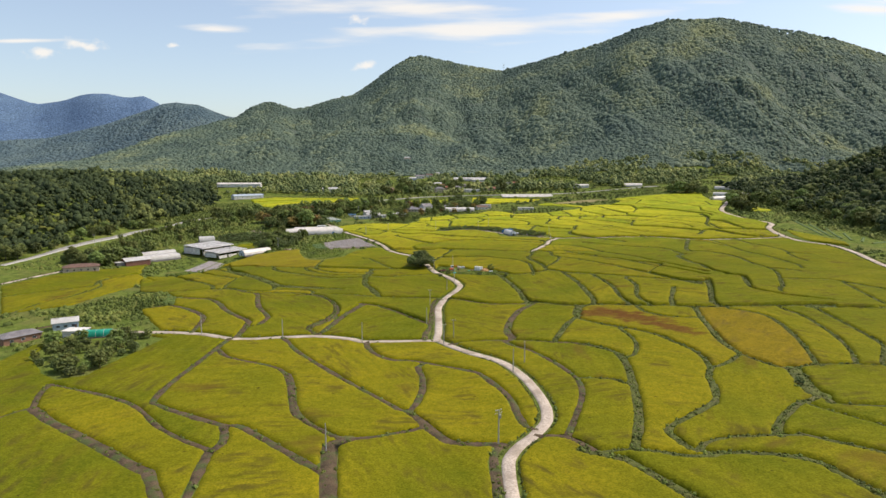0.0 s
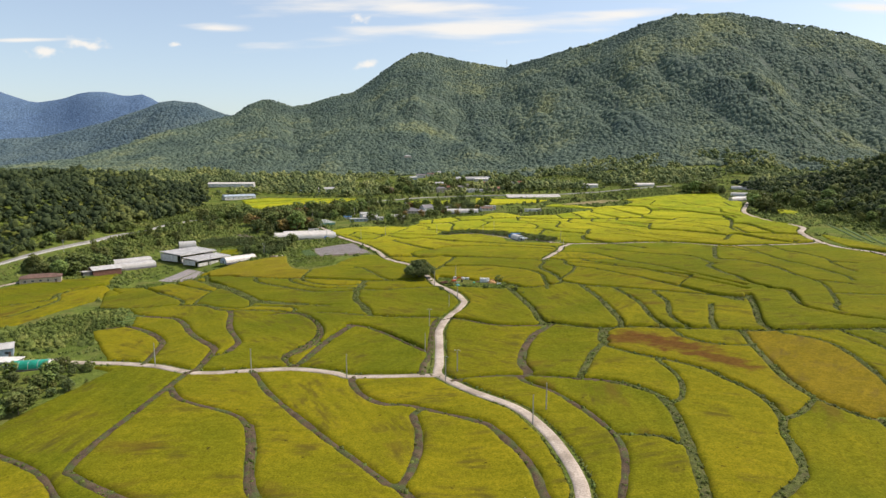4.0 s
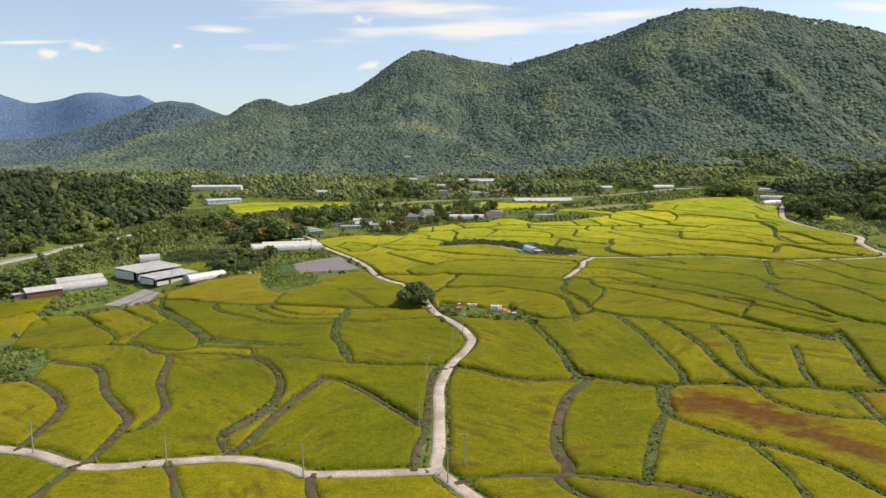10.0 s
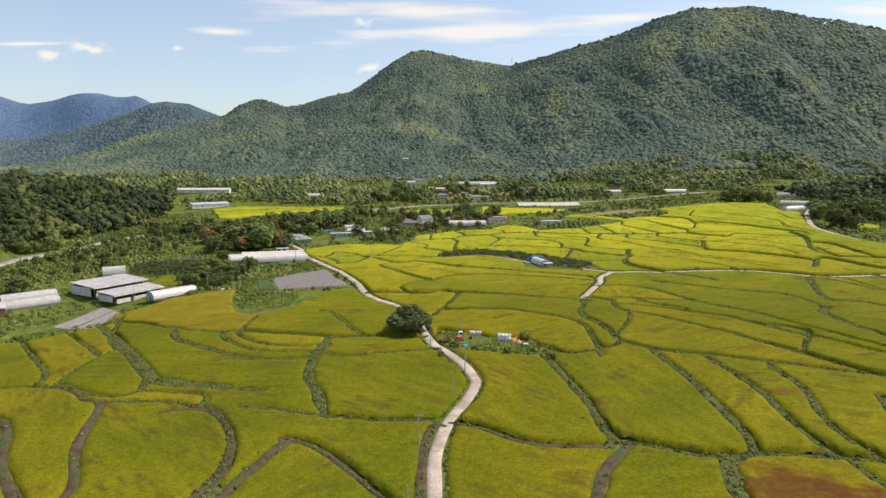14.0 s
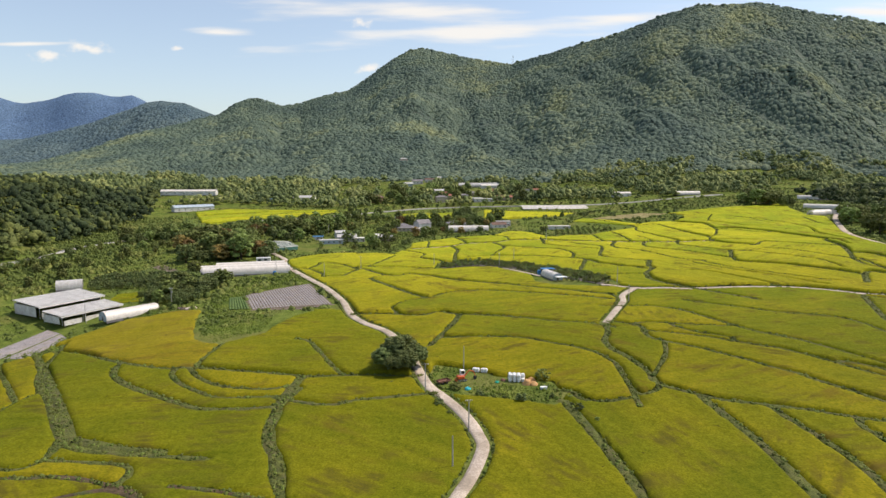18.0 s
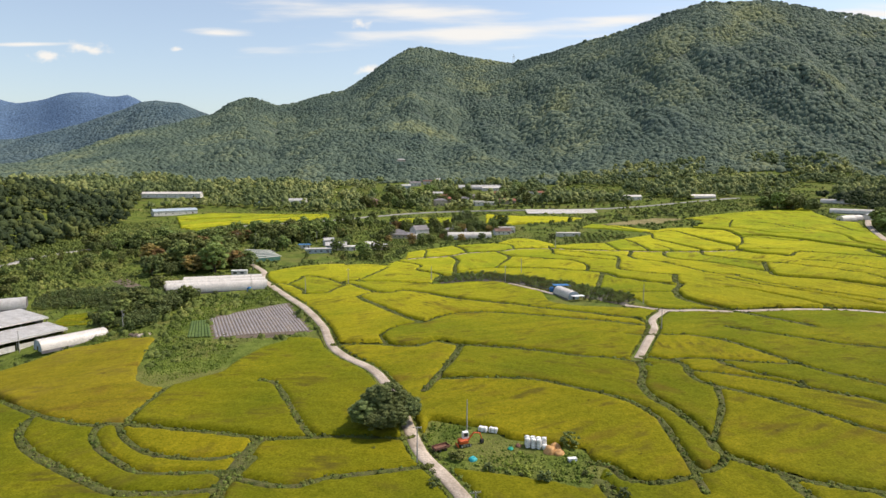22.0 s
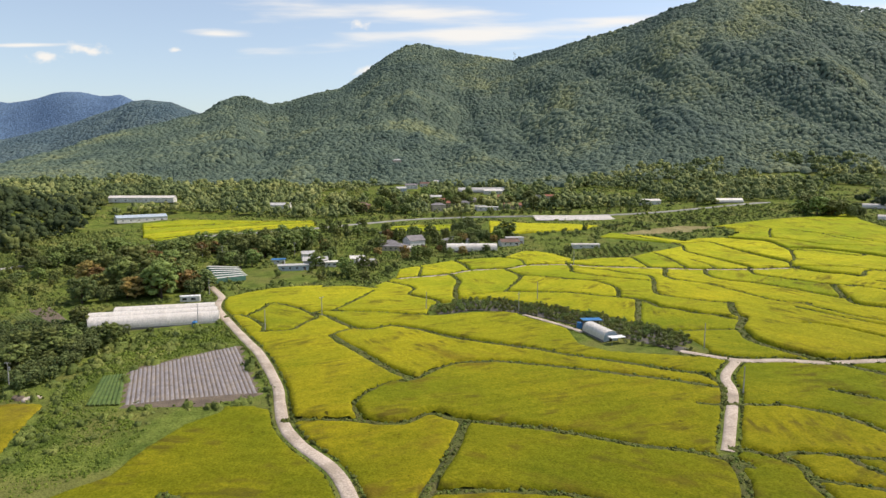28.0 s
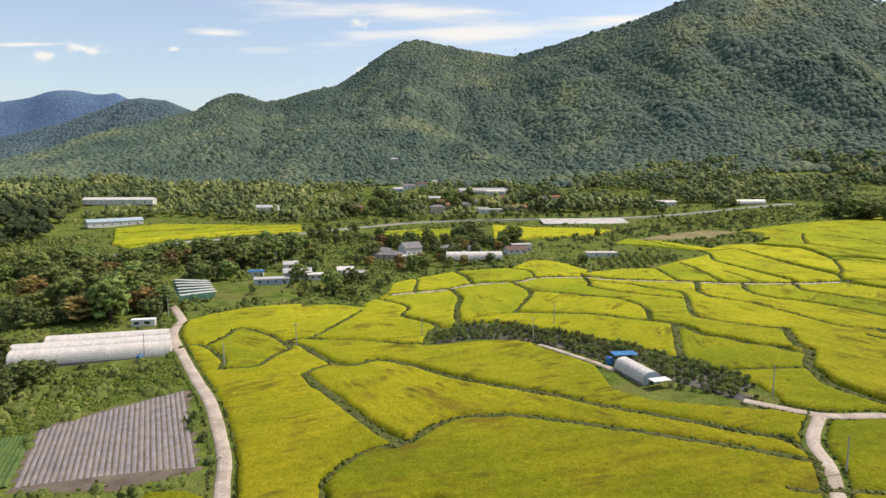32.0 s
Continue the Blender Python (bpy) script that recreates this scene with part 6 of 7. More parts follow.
# village: x, y, turn, width, depth, eaves, roof, wall, tiles, rise, label, windows
VILLAGE = [
    (-24, 790, 35, 13, 10, 5.4, "gable", M_WALL, M_ROOF_GREY, 3.2, "tall white house with a steep dark grey roof", 3),
    (-37, 778, -12, 17, 11, 3.0, "hip", M_WALL_TAN, M_ROOF_GREY, 2.2, "wide low house with a dark grey tiled roof", 4),
    (-44, 792, 10, 14, 8, 3.0, "hip", M_WALL_TAN, M_ROOF_GREY, 2.0, "old house with a dark grey tiled roof", 3),
    (-24, 772, 12, 8, 5, 2.6, "gable", M_WALL, M_FILM, 1.0, "small shed with a bright white roof", 1),
    (2, 794, -8, 10, 9, 4.6, "hip", M_WALL_TAN, M_ROOF_GREY, 1.8, "two-storey house with a grey hipped roof", 3),
    (9, 788, 4, 7, 5, 2.6, "flat", M_WALL, M_FILM, 1.0, "small white flat-roofed annexe", 1),
    (20, 798, 20, 8, 6, 2.8, "gable", M_WALL, M_ROOF_GREY, 1.4, "small house with a blue-grey roof", 2),
    (47, 786, 15, 14, 8, 3.0, "gable", M_WALL, M_ROOF_BROWN, 1.8, "house with a dark brown roof beside the paddies", 3),
    (52, 794, 8, 13, 7, 4.6, "flat", M_WALL, M_ROOF_PALE, 1.0, "white flat-roofed two-storey house", 3),
    (-83, 716, 14, 15, 9, 3.6, "gable", M_WALL, M_ROOF_PALE, 1.8, "pale house with a low grey metal roof", 3),
    (-93, 700, 14, 18, 7, 3.0, "flat", M_WALL_BLUE, M_ROOF_PALE, 1.0, "long pale blue prefabricated house", 4),
    (-72, 712, 14, 8, 6, 3.0, "flat", M_WALL, M_WALL, 1.0, "small white flat-roofed block", 2),
    (-92, 736, 20, 8, 7, 4.4, "gable", M_WALL, M_ROOF_PALE, 1.4, "small white two-storey house behind trees", 2),
    (-50, 716, -18, 10, 7, 2.8, "gable", M_WALL_TAN, M_ROOF_PALE, 1.4, "shed with a patchy pale metal roof", 1),
    (-58, 728, 12, 9, 7, 2.8, "gable", M_WALL, M_WALL, 1.4, "small pale shed among trees", 1),
    (-108, 722, 10, 8, 5, 2.8, "flat", M_WALL, M_BLUE, 1.0, "shed with a bright blue sheet roof", 1),
    (-181, 995, 4, 27, 11, 4.2, "gable", M_WALL, M_ROOF_PALE, 2.2, "long white house with a low pale roof", 5),
    (-215, 985, 0, 12, 7, 3.4, "flat", M_WALL, M_BLUE, 1.0, "small building with a blue roof", 2),
    (-88, 982, -10, 14, 12, 6.4, "hip", M_WALL_BRICK, M_ROOF_BROWN, 3.0, "brown brick house with a dark domed roof", 3),
    (-8, 985, 10, 15, 10, 6.0, "hip", M_WALL_TAN, M_ROOF_GREY, 2.4, "grey two-storey village house", 3),
    (8, 1008, -5, 14, 9, 4.5, "gable", M_WALL_TAN, M_ROOF_RED, 2.0, "village house with a red-brown roof", 3),
    (-4, 1030, 12, 16, 9, 4.5, "gable", M_WALL, M_ROOF_RED, 2.0, "village house with a pinkish brown roof", 3),
    (-12, 1058, 8, 13, 9, 4.5, "gable", M_WALL, M_ROOF_PALE, 1.8, "village house with a pale roof", 3),
    (34, 985, 3, 18, 8, 3.5, "flat", M_WALL, M_ROOF_PALE, 1.0, "long low pale shed beside the highway", 3),
    (44, 974, 5, 24, 8, 3.5, "flat", M_WALL, M_WALL, 1.0, "long low white building beside the highway", 4),
    (70, 982, 5, 18, 11, 3.6, "gable", M_WALL_TAN, M_ROOF_RED, 2.2, "low house with a red tiled roof", 3),
    (68, 1045, -8, 16, 10, 3.6, "gable", M_WALL_TAN, M_ROOF_RED, 2.2, "house with a red-brown roof on the slope", 3),
    (100, 1050, 6, 20, 8, 3.4, "flat", M_WALL, M_ROOF_GREY, 1.0, "long grey-roofed shed on the slope", 3),
    (118, 1040, -15, 10, 8, 3.6, "gable", M_WALL, M_ROOF_RED, 1.8, "small house with a reddish roof", 2),
    (58, 1098, 4, 22, 9, 3.6, "gable", M_WALL, M_FILM, 1.4, "bright white shed on the terrace", 2),
    (-46, 1150, 10, 16, 9, 4.2, "gable", M_WALL, M_ROOF_GREY, 2.0, "hillside house with a grey roof", 3),
    (-28, 1165, -12, 13, 9, 4.2, "gable", M_WALL, M_ROOF_BROWN, 2.0, "hillside house with a brown roof", 3),
    (-58, 1130, 20, 12, 8, 4.2, "gable", M_WALL_BLUE, M_ROOF_PALE, 1.8, "hillside house with a pale blue roof", 2),
    (-10, 1190, 5, 13, 9, 4.2, "gable", M_WALL, M_ROOF_PALE, 1.8, "hillside house with a pale roof", 2),
    (-84, 1395, 12, 14, 11, 6.0, "hip", M_WALL_TAN, M_ROOF_PALE, 2.4, "lone tan house up in the woods", 3),
    (20, 1010, 0, 12, 8, 4.0, "hip", M_WALL, M_ROOF_GREY, 2.0, "village house with a grey hipped roof", 2),
    (28, 1030, 16, 11, 8, 4.0, "gable", M_WALL_TAN, M_ROOF_GREY, 1.8, "village house with a dark roof among trees", 2),
    (215, 985, 8, 22, 9, 4.0, "gable", M_WALL, M_FILM, 1.6, "long shed with a bright white roof below the mountain", 3),
    (463, 914, 0, 13, 8, 3.4, "gable", M_WALL, M_FILM, 1.6, "white house at the foot of the wooded hill", 2),
    (442, 905, -38, 9, 6, 3.0, "gable", M_WALL, M_FILM, 1.2, "small white shed at the foot of the hill", 1),
    (377, 812, 30, 14, 8, 3.2, "gable", M_WALL, M_ROOF_PALE, 1.6, "pale workshop at the end of the valley road", 3),
]
for vx, vy, turn, w, d, h, roof, wall, tiles, rise, label, wins in VILLAGE:
    house(vx, vy, turn, w, d, h, roof, wall, tiles, rise, label, wins)
for ex, ey, turn, w, length, words in ((392.0, 843.0, 55.0, 9.0, 54.0, "long white plastic greenhouse at the end of the valley road"), (424.0, 909.0, 51.0, 8.0, 58.0, "very long pale greenhouse below the mountain"), (349.0, 799.5, -76.0, 8.0, 15.0, "white plastic tunnel with a dark doorway beside the road"), (357.0, 806.0, -76.0, 8.0, 18.0, "white plastic tunnel with a dark doorway beside the road"), (290.0, 968.0, -84.0, 9.0, 30.0, "white plastic greenhouse beside the highway")):
    tunnel(ex, ey, turn, w, length, 4.6, words, "greenhouses at the valley's end", pitch=6.0)
tunnel(18.5, 768.0, -88.0, 9.5, 36.0, 5.2, "long white plastic greenhouse in front of the village", pitch=3.0)
house(100.0, 767.0, 2.0, 19.0, 6.0, 2.6, "flat", M_WALL, M_FILM, 1.0, "long low shed with a white roof beside an orchard", 2)
for k in range(5):
    tunnel(44.5, 1112 + 9 * k, -86.0, 8.0, 58.0, 4.6, "long grey plastic greenhouse on the terrace", "greenhouses on the terrace", cover=M_ROOF_PALE, ends=M_ROOF_GREY, pitch=8.0) if k < 2 else None
for bx, by, turn, w, d, label in ((-329, 1000, 4, 68, 11, "very long white-roofed shed below the wooded slope"), (-290, 914, 40, 44, 12, "long barn with a blue-grey roof beside paddies"), (-505, 966, 2, 56, 12, "long white-roofed shed on the wooded hill")):
    house(bx, by, turn, w, d, 4.2, wall=M_WALL, tiles=M_FILM if w != 44 else M_WALL_BLUE, rise=2.0, windows=6, label=label, group="long sheds", category="shed")
    for k in range(-3, 4):
        BUILT.append((bx + math.cos(radians(turn)) * k * w / 7, by + math.sin(radians(turn)) * k * w / 7, 12))
# low white row covers beside the highway
rc = thing("row_covers", 120.0, 909.0, 2, "field of low white plastic row covers", "row covers")
for k in range(9):
    bm = shell(arch(2.0, 0.9, 8), arch(2.0, 0.9, 8, 0.05), 74.0)
    bmesh.ops.rotate(bm, verts=bm.verts, matrix=Matrix.Rotation(math.pi / 2, 3, "Z"))
    bmesh.ops.translate(bm, verts=bm.verts, vec=(0, -9 + 2.3 * k, -0.8 + 0.31 * k))
    part("row_cover", bm, M_FILM, rc)
BUILT += [(90, 909, 14), (120, 909, 14), (150, 909, 14)]

# ---- utility poles ----
def utility_pole(x, y, h, turn, arms, can=False):
    ob = thing("utility_pole", x, y, turn, "tall grey concrete utility pole with steel crossarm" if arms else "plain grey concrete utility pole beside the paddies", "utility pole", "utility poles")
    part("pole", rod(B(), (0, 0, -0.8), (0, 0, h), 0.2, 0.12, 10), M_POLE, ob)
    for k in range(arms):
        z = h - 0.35 - 0.9 * k
        arm = part("crossarm", box(B(), 0, 0.16, z, 2.2, 0.1, 0.12), M_STEEL, ob)
        for px in (-0.95, -0.45, 0.45, 0.95):
            part("insulator", rod(B(), (px, 0.16, z + 0.06), (px, 0.16, z + 0.32), 0.06, 0.04, 6), M_WRAP, arm, "white insulator")
    if can:
        part("transformer", rod(B(), (0.45, 0, h - 2.6), (0.45, 0, h - 1.6), 0.3, 0.3, 12), M_STEEL, ob, "grey transformer can")
    return ob


POLES = [(14.6, 160.2, 10, 30, 2, 1), (24.6, 215.7, 9, 20, 0, 0), (29.8, 224.5, 9, 20, 0, 0), (-31.6, 156.5, 8, 0, 0, 0), (-0.4, 254.5, 9, 0, 1, 0), (3.8, 261.3, 9, 0, 1, 0), (-35.2, 257.0, 9, 80, 0, 0),
         (-70.3, 261.5, 9, 80, 0, 0), (-8.5, 284.3, 8, 0, 0, 0), (-7.7, 316.7, 8.5, 0, 1, 0), (1.2, 349.4, 8.5, 0, 0, 0), (5.7, 368.9, 9, 10, 1, 0), (-7.0, 397.3, 9, 0, 1, 0), (5.4, 412.5, 9, 0, 0, 0),
         (-72.7, 569.4, 8.5, 40, 0, 0), (-54.2, 591.6, 8.5, 40, 1, 0), (-8.8, 602.0, 8.5, 60, 0, 0), (32.1, 593.1, 9, 60, 1, 0), (43.4, 614.5, 9, 60, 0, 0), (90.6, 537.5, 9, 0, 0, 0), (85.2, 497.0, 8.5, 0, 0, 0),
         (-103.8, 579.5, 9, 20, 0, 0), (78.4, 702.5, 9, 0, 0, 0), (-119.5, 633.8, 8.5, 0, 0, 0), (-176.0, 503.0, 9, 0, 1, 0), (-140.0, 517.0, 9, 0, 1, 1), (-296.0, 520.0, 9, 0, 1, 0), (-108.0, 268.0, 9, 80, 0, 0),
         (-165.0, 742.0, 9, 0, 1, 0), (-150.0, 738.0, 9, 0, 1, 0), (-105.0, 752.0, 10, 0, 2, 1), (-20.0, 960.0, 12, 0, 1, 0), (-50.0, 800.0, 10, 0, 1, 0), (5.0, 775.0, 10, 0, 1, 0)]
for px, py, h, turn, arms, can in POLES:
    utility_pole(px, py, h, turn, arms, can)

def pylon(x, y, h, turn, label):
    """A lattice pylon: four legs drawn together at the top, braces, and three pairs of arms."""
    ob = thing("lattice_pylon", x, y, turn, label, "pylon", "power pylons")
    w0, w1 = h * 0.12, h * 0.022
    corner = [(-1, -1), (1, -1), (1, 1), (-1, 1)]
    for cx, cy in corner:
        part("leg", rod(B(), (cx * w0, cy * w0, -1.5), (cx * w1, cy * w1, h), 0.16, 0.10, 5), M_STEEL, ob)
    for k in range(7):
        za, zb = h * k / 7, h * (k + 1) / 7
        wa, wb = w0 + (w1 - w0) * za / h, w0 + (w1 - w0) * zb / h
        for (ax, ay), (bx_, by_) in zip(corner, corner[1:] + corner[:1]):
            part("brace", rod(B(), (ax * wa, ay * wa, za), (bx_ * wb, by_ * wb, zb), 0.07, 0.07, 4), M_STEEL, ob)
    for k in range(3):
        z = h * (0.68 + 0.12 * k)
        arm = part("crossarm", box(B(), 0, 0, z, h * (0.30 - 0.04 * k), 0.3, 0.3), M_STEEL, ob)
        for s in (-1, 1):
            part("insulator", rod(B(), (s * h * (0.14 - 0.02 * k), 0, z - 1.4), (s * h * (0.14 - 0.02 * k), 0, z), 0.12, 0.12, 6), M_WRAP, arm)


pylon(650.9, 1082.5, 34.0, 20, "tall grey lattice power pylon on the wooded hill")
# an antenna mast, drawn with the pylon's shape
pylon(214.7, 2340.0, 30.0, 0, "distant antenna mast on the mountain saddle, shaped as a pylon")

# ---- yard under the big tree ----
def excavator(x, y, turn):
    ob = thing("excavator", x, y, turn, "small orange tracked excavator parked on grass", "excavator")
    for s in (-1, 1):
        tr = part("track", box(B(), s * 0.75, 0, 0.3, 0.42, 2.3, 0.6, 0.18), M_DARK, ob, "black rubber track")
        for k in range(4):
            part("roller", rod(B(), (s * 0.52, -0.8 + 0.53 * k, 0.3), (s * 0.98, -0.8 + 0.53 * k, 0.3), 0.2, 0.2, 10), M_STEEL, tr)
    part("body", box(B(), 0, -0.35, 1.0, 1.6, 1.7, 0.75, 0.12), M_ORANGE, ob)
    cab = part("cab", box(B(), -0.35, 0.25, 1.95, 0.85, 1.15, 1.35, 0.1), M_WRAP, ob, "white cab")
    part("windscreen", box(B(), -0.35, 0.83, 2.05, 0.66, 0.06, 0.85, 0.02), M_GLASS, cab)
    part("side_window", box(B(), 0.08, 0.25, 2.1, 0.06, 0.8, 0.7, 0.02), M_GLASS, cab)
    part("boom", rod(rod(B(), (0.3, 0.5, 1.1), (0.3, 1.7, 2.5), 0.17, 0.15), (0.3, 1.65, 2.5), (0.3, 2.9, 2.2), 0.15, 0.12), M_ORANGE, ob)
    part("arm", rod(B(), (0.3, 2.9, 2.25), (0.3, 3.4, 0.95), 0.11, 0.09), M_ORANGE, ob)
    part("bucket", prism(B(), [(-0.3, 0.35), (0.1, 0.1), (0.45, 0.35), (0.35, 0.9), (0.0, 0.95)], 0.6), M_DARK, ob).location = (0.3, 3.3, 0.1)
    part("blade", box(B(), 0, -1.5, 0.35, 1.6, 0.12, 0.5, 0.03), M_ORANGE, ob)
    ob.scale = (1.35, 1.35, 1.35)


excavator(4.6, 405.2, -70)
tl = thing("farm_trailer", -1.4, 403.2, 32, "rusty brown open farm trailer parked by the road", "trailer")
part("tray", box(B(), 0, 0, 0.75, 4.2, 2.0, 0.12, 0.03), M_RUST, tl)
for sx, sy, lx, ly in ((0, 1.0, 4.2, 0.08), (0, -1.0, 4.2, 0.08), (2.1, 0, 0.08, 2.0), (-2.1, 0, 0.08, 2.0)):
    part("side_board", box(B(), sx, sy, 1.05, lx, ly, 0.55, 0.02), M_RUST, tl)
for sx in (-0.7, 0.9):
    for sy in (-0.85, 0.85):
        part("wheel", rod(B(), (sx, sy - 0.12, 0.35), (sx, sy + 0.12, 0.35), 0.36, 0.36, 14), M_DARK, tl)
part("drawbar", rod(B(), (2.1, 0, 0.7), (3.5, 0, 0.5), 0.07, 0.05), M_RUST, tl)


def bale(x, y, z, lying):
    """A round bale wrapped in white film."""
    ob = thing("silage_bale", x, y, 25, "round silage bale wrapped in white film", "bale", "wrapped bales", gz(x, y) + z)
    bm = B()
    rod(bm, (0, 0, 0.0), (0, 0, 1.2), 0.62, 0.62, 18)
    bmesh.ops.bevel(bm, geom=[e for e in bm.edges if abs(e.verts[0].co.z - e.verts[1].co.z) < 0.01], offset=0.14, segments=2, affect="EDGES")
    if lying:
        bmesh.ops.rotate(bm, verts=bm.verts, matrix=Matrix.Rotation(math.pi / 2, 3, "Y"))
        bmesh.ops.translate(bm, verts=bm.verts, vec=(-0.6, 0, 0.6))
    part("wrap", bm, M_WRAP, ob)
    part("film_seam", rod(B(), (0, 0, 0.55), (0, 0, 0.66), 0.635, 0.635, 18), M_FILM, ob) if not lying else None


def big_bale(x, y):
    """A large squared bale wrapped in white film."""
    ob = thing("square_bale", x, y, 160, "large square bale wrapped in white film lying on grass", "bale", "square bales")
    bm = box(B(), 0, 0, 0.65, 2.3, 1.3, 1.3, 0.2)
    bmesh.ops.subdivide_edges(bm, edges=bm.edges[:], cuts=1, use_grid_fill=True)
    q = random.Random(int(x * 10))
    for v in bm.verts:
        v.co += Vector((q.uniform(-0.05, 0.05), q.uniform(-0.05, 0.05), q.uniform(-0.05, 0.05) if v.co.z > 0.1 else 0))
    part("wrap", bm, M_WRAP, ob)
    for px in (-0.55, 0.55):
        part("film_seam", box(B(), px, 0, 0.66, 0.1, 1.36, 1.36, 0.2), M_FILM, ob)


for k in range(4):
    for row in range(2):
        bale(20.2 + 1.35 * k, 402.9 - 0.42 * k + 1.3 * row, 0, False)
        if k < 3 or row:
            bale(20.2 + 1.35 * k, 402.9 - 0.42 * k + 1.3 * row, 1.2, False)
for bx, by in ((9.6, 412.6), (12.3, 411.8)):
    big_bale(bx, by)


def heap(x, y, r, h, material, label, name="covered_heap", category="heap"):
    v, f = lump(12, 5, 0.0, int(abs(x * 7 + y)), 0.14)
    ob = new(name, mesh_of(name, v * (r, r, h), f, material))
    ob.matrix_world = pose(x, y, gz(x, y) - 0.1)
    return tagged(ob, label, category)


heap(25.4, 400.2, 1.6, 1.7, M_TARP, "heap covered with a pale orange tarpaulin")
heap(27.2, 399.3, 1.4, 1.2, M_TARP, "heap covered with a pale orange tarpaulin")
heap(26.8, 401.6, 1.4, 1.6, M_TARP, "heap covered with a pale orange tarpaulin")
heap(6.4, 398.0, 1.1, 0.8, surface("turquoise_tarpaulin", (0.02, 0.30, 0.34), (0.05, 0.42, 0.46), 0.5, 0.1, 0.5, 0.4), "small heap under a turquoise tarpaulin")
heap(16.0, 402.6, 0.9, 0.6, M_TEAL, "green netting heaped on the grass", "netting_heap")
heap(18.0, 403.8, 0.8, 0.7, M_RUST, "rusty scrap heaped on the grass", "scrap_pile")
for k, (hx, hy) in enumerate(((-127.0, 506.5), (-130.0, 507.8), (-124.5, 507.0), (-132.5, 509.0))):
    heap(hx, hy, 1.9 - 0.2 * k, 0.9, M_SOIL if k % 2 else M_ROAD, "low heap of pale rubble on waste ground", "rubble_heap")
bx = thing("white_box", 29.8, 395.4, 10, "low white box lying in the scrub", "box")
part("body", box(B(), 0, 0, 0.4, 2.0, 1.0, 0.8, 0.08), M_WRAP, bx)
part("lid", box(B(), 0, 0, 0.84, 2.1, 1.1, 0.1, 0.03), M_WRAP, bx)
big = new("shade_tree")
tagged(big, "huge spreading dark green tree overhanging the farm road", "tree")
bm = rod(B(), (0, 0, -0.8), (0.3, 0.2, 4.6), 0.75, 0.5, 10)
for k in range(7):
    a = k * 0.9
    rod(bm, (0.2, 0.1, 2.4 + 0.35 * k), (math.cos(a) * 5.6, math.sin(a) * 5.2, 6.0 + 0.4 * k), 0.3, 0.1, 6)
part("trunk", bm, M_BARK, big)
for k, (cx, cy, cr, ch, cz) in enumerate(((0.5, 0.5, 5.4, 8.6, 4.6), (-5.6, 0.6, 4.3, 6.6, 3.0), (5.2, -1.8, 4.4, 6.2, 2.6), (1.2, 5.4, 4.4, 6.4, 3.2), (-1.2, -5.0, 4.6, 5.6, 3.2), (-5.2, -4.0, 3.4, 4.4, 3.0), (5.8, 3.6, 3.4, 4.8, 3.0))):
    part("crown", foliage("crown", cr, ch, cz, 170, 6000, M_LEAF_DARK, 300 + k), M_LEAF_DARK, big).location = (cx, cy, 0)
big.matrix_world = pose(-16.5, 415.5, gz(-16.5, 415.5), 0, 0, 40) @ Matrix.Diagonal((1.05, 1.05, 0.93, 1))
BUILT.append((-16.5, 413.5, 8))
tagged(bush("yard_bush", 4.4, 2.8, M_LEAF, 81, "round dark green bush beside wrapped bales", "yard bushes"), "").matrix_world = pose(30.4, 401.8, gz(30.4, 401.8))
tagged(bush("yard_bush", 2.2, 2.4, M_LEAF_PALE, 82, "low yellow-green bush beside the farm road", "yard bushes"), "").matrix_world = pose(2.6, 398.6, gz(2.6, 398.6))

# ---- plots ----
def bed_rows(name, a, b, c, d, count, half, up, material, label, category):
    """A plot of ridges: count rows from the edge a-b to the edge d-c."""
    ob = new(name)
    tagged(ob, label, category)
    a, b, c, d = (np.array(p, float) for p in (a, b, c, d))
    for k in range(count):
        u = (k + 0.5) / count
        way = [tuple(a + (b - a) * u), tuple(d + (c - d) * u)]
        part("ridge", ribbon("ridge", way, half * 2, [(-1.0, 0.02), (-0.6, up), (0.6, up), (1.0, 0.02)], material, 0.10, k), material, ob)


tagged(new("plot_soil", sheet("plot_soil", np.linspace(-106, -54, 27), np.linspace(494, 552, 29), lambda x, y: ground_z(x, y) - 0.06 + 0.14 * inside([(-93, 496), (-106, 526), (-77, 550), (-55, 504), (-68, 496)], x, y), M_SOIL)), "bare tilled brown-grey soil of a vegetable plot", "soil", kind="stuff")
fx, fy = [p[0] for p in FALLOW], [p[1] for p in FALLOW]
tagged(new("fallow_field", sheet("fallow_field", np.linspace(min(fx) - 4, max(fx) + 4, 60), np.linspace(min(fy) - 4, max(fy) + 4, 50), lambda x, y: ground_z(x, y) - 0.3 + 0.5 * inside(FALLOW, x, y), M_FALLOW)), "fallow field of dry tan grass behind the paddies", "field")
bed_rows("mulched_plot", (-92.5, 497), (-56.5, 505), (-77.5, 549), (-105, 525), 27, 0.5, 0.13, M_MULCH, "vegetable plot of long ridges under grey mulch film", "vegetable plot")
bed_rows("mulched_plot", (-197, 462), (-186.5, 458.5), (-181, 490), (-190, 495), 9, 0.5, 0.22, M_MULCH, "small plot of ridges under pale grey mulch film", "vegetable plot")
bed_rows("mulched_plot", (-185, 458.5), (-174.5, 456.5), (-173, 482), (-180, 489), 9, 0.45, 0.22, M_MULCH, "small plot of ridges under grey mulch film", "vegetable plot")
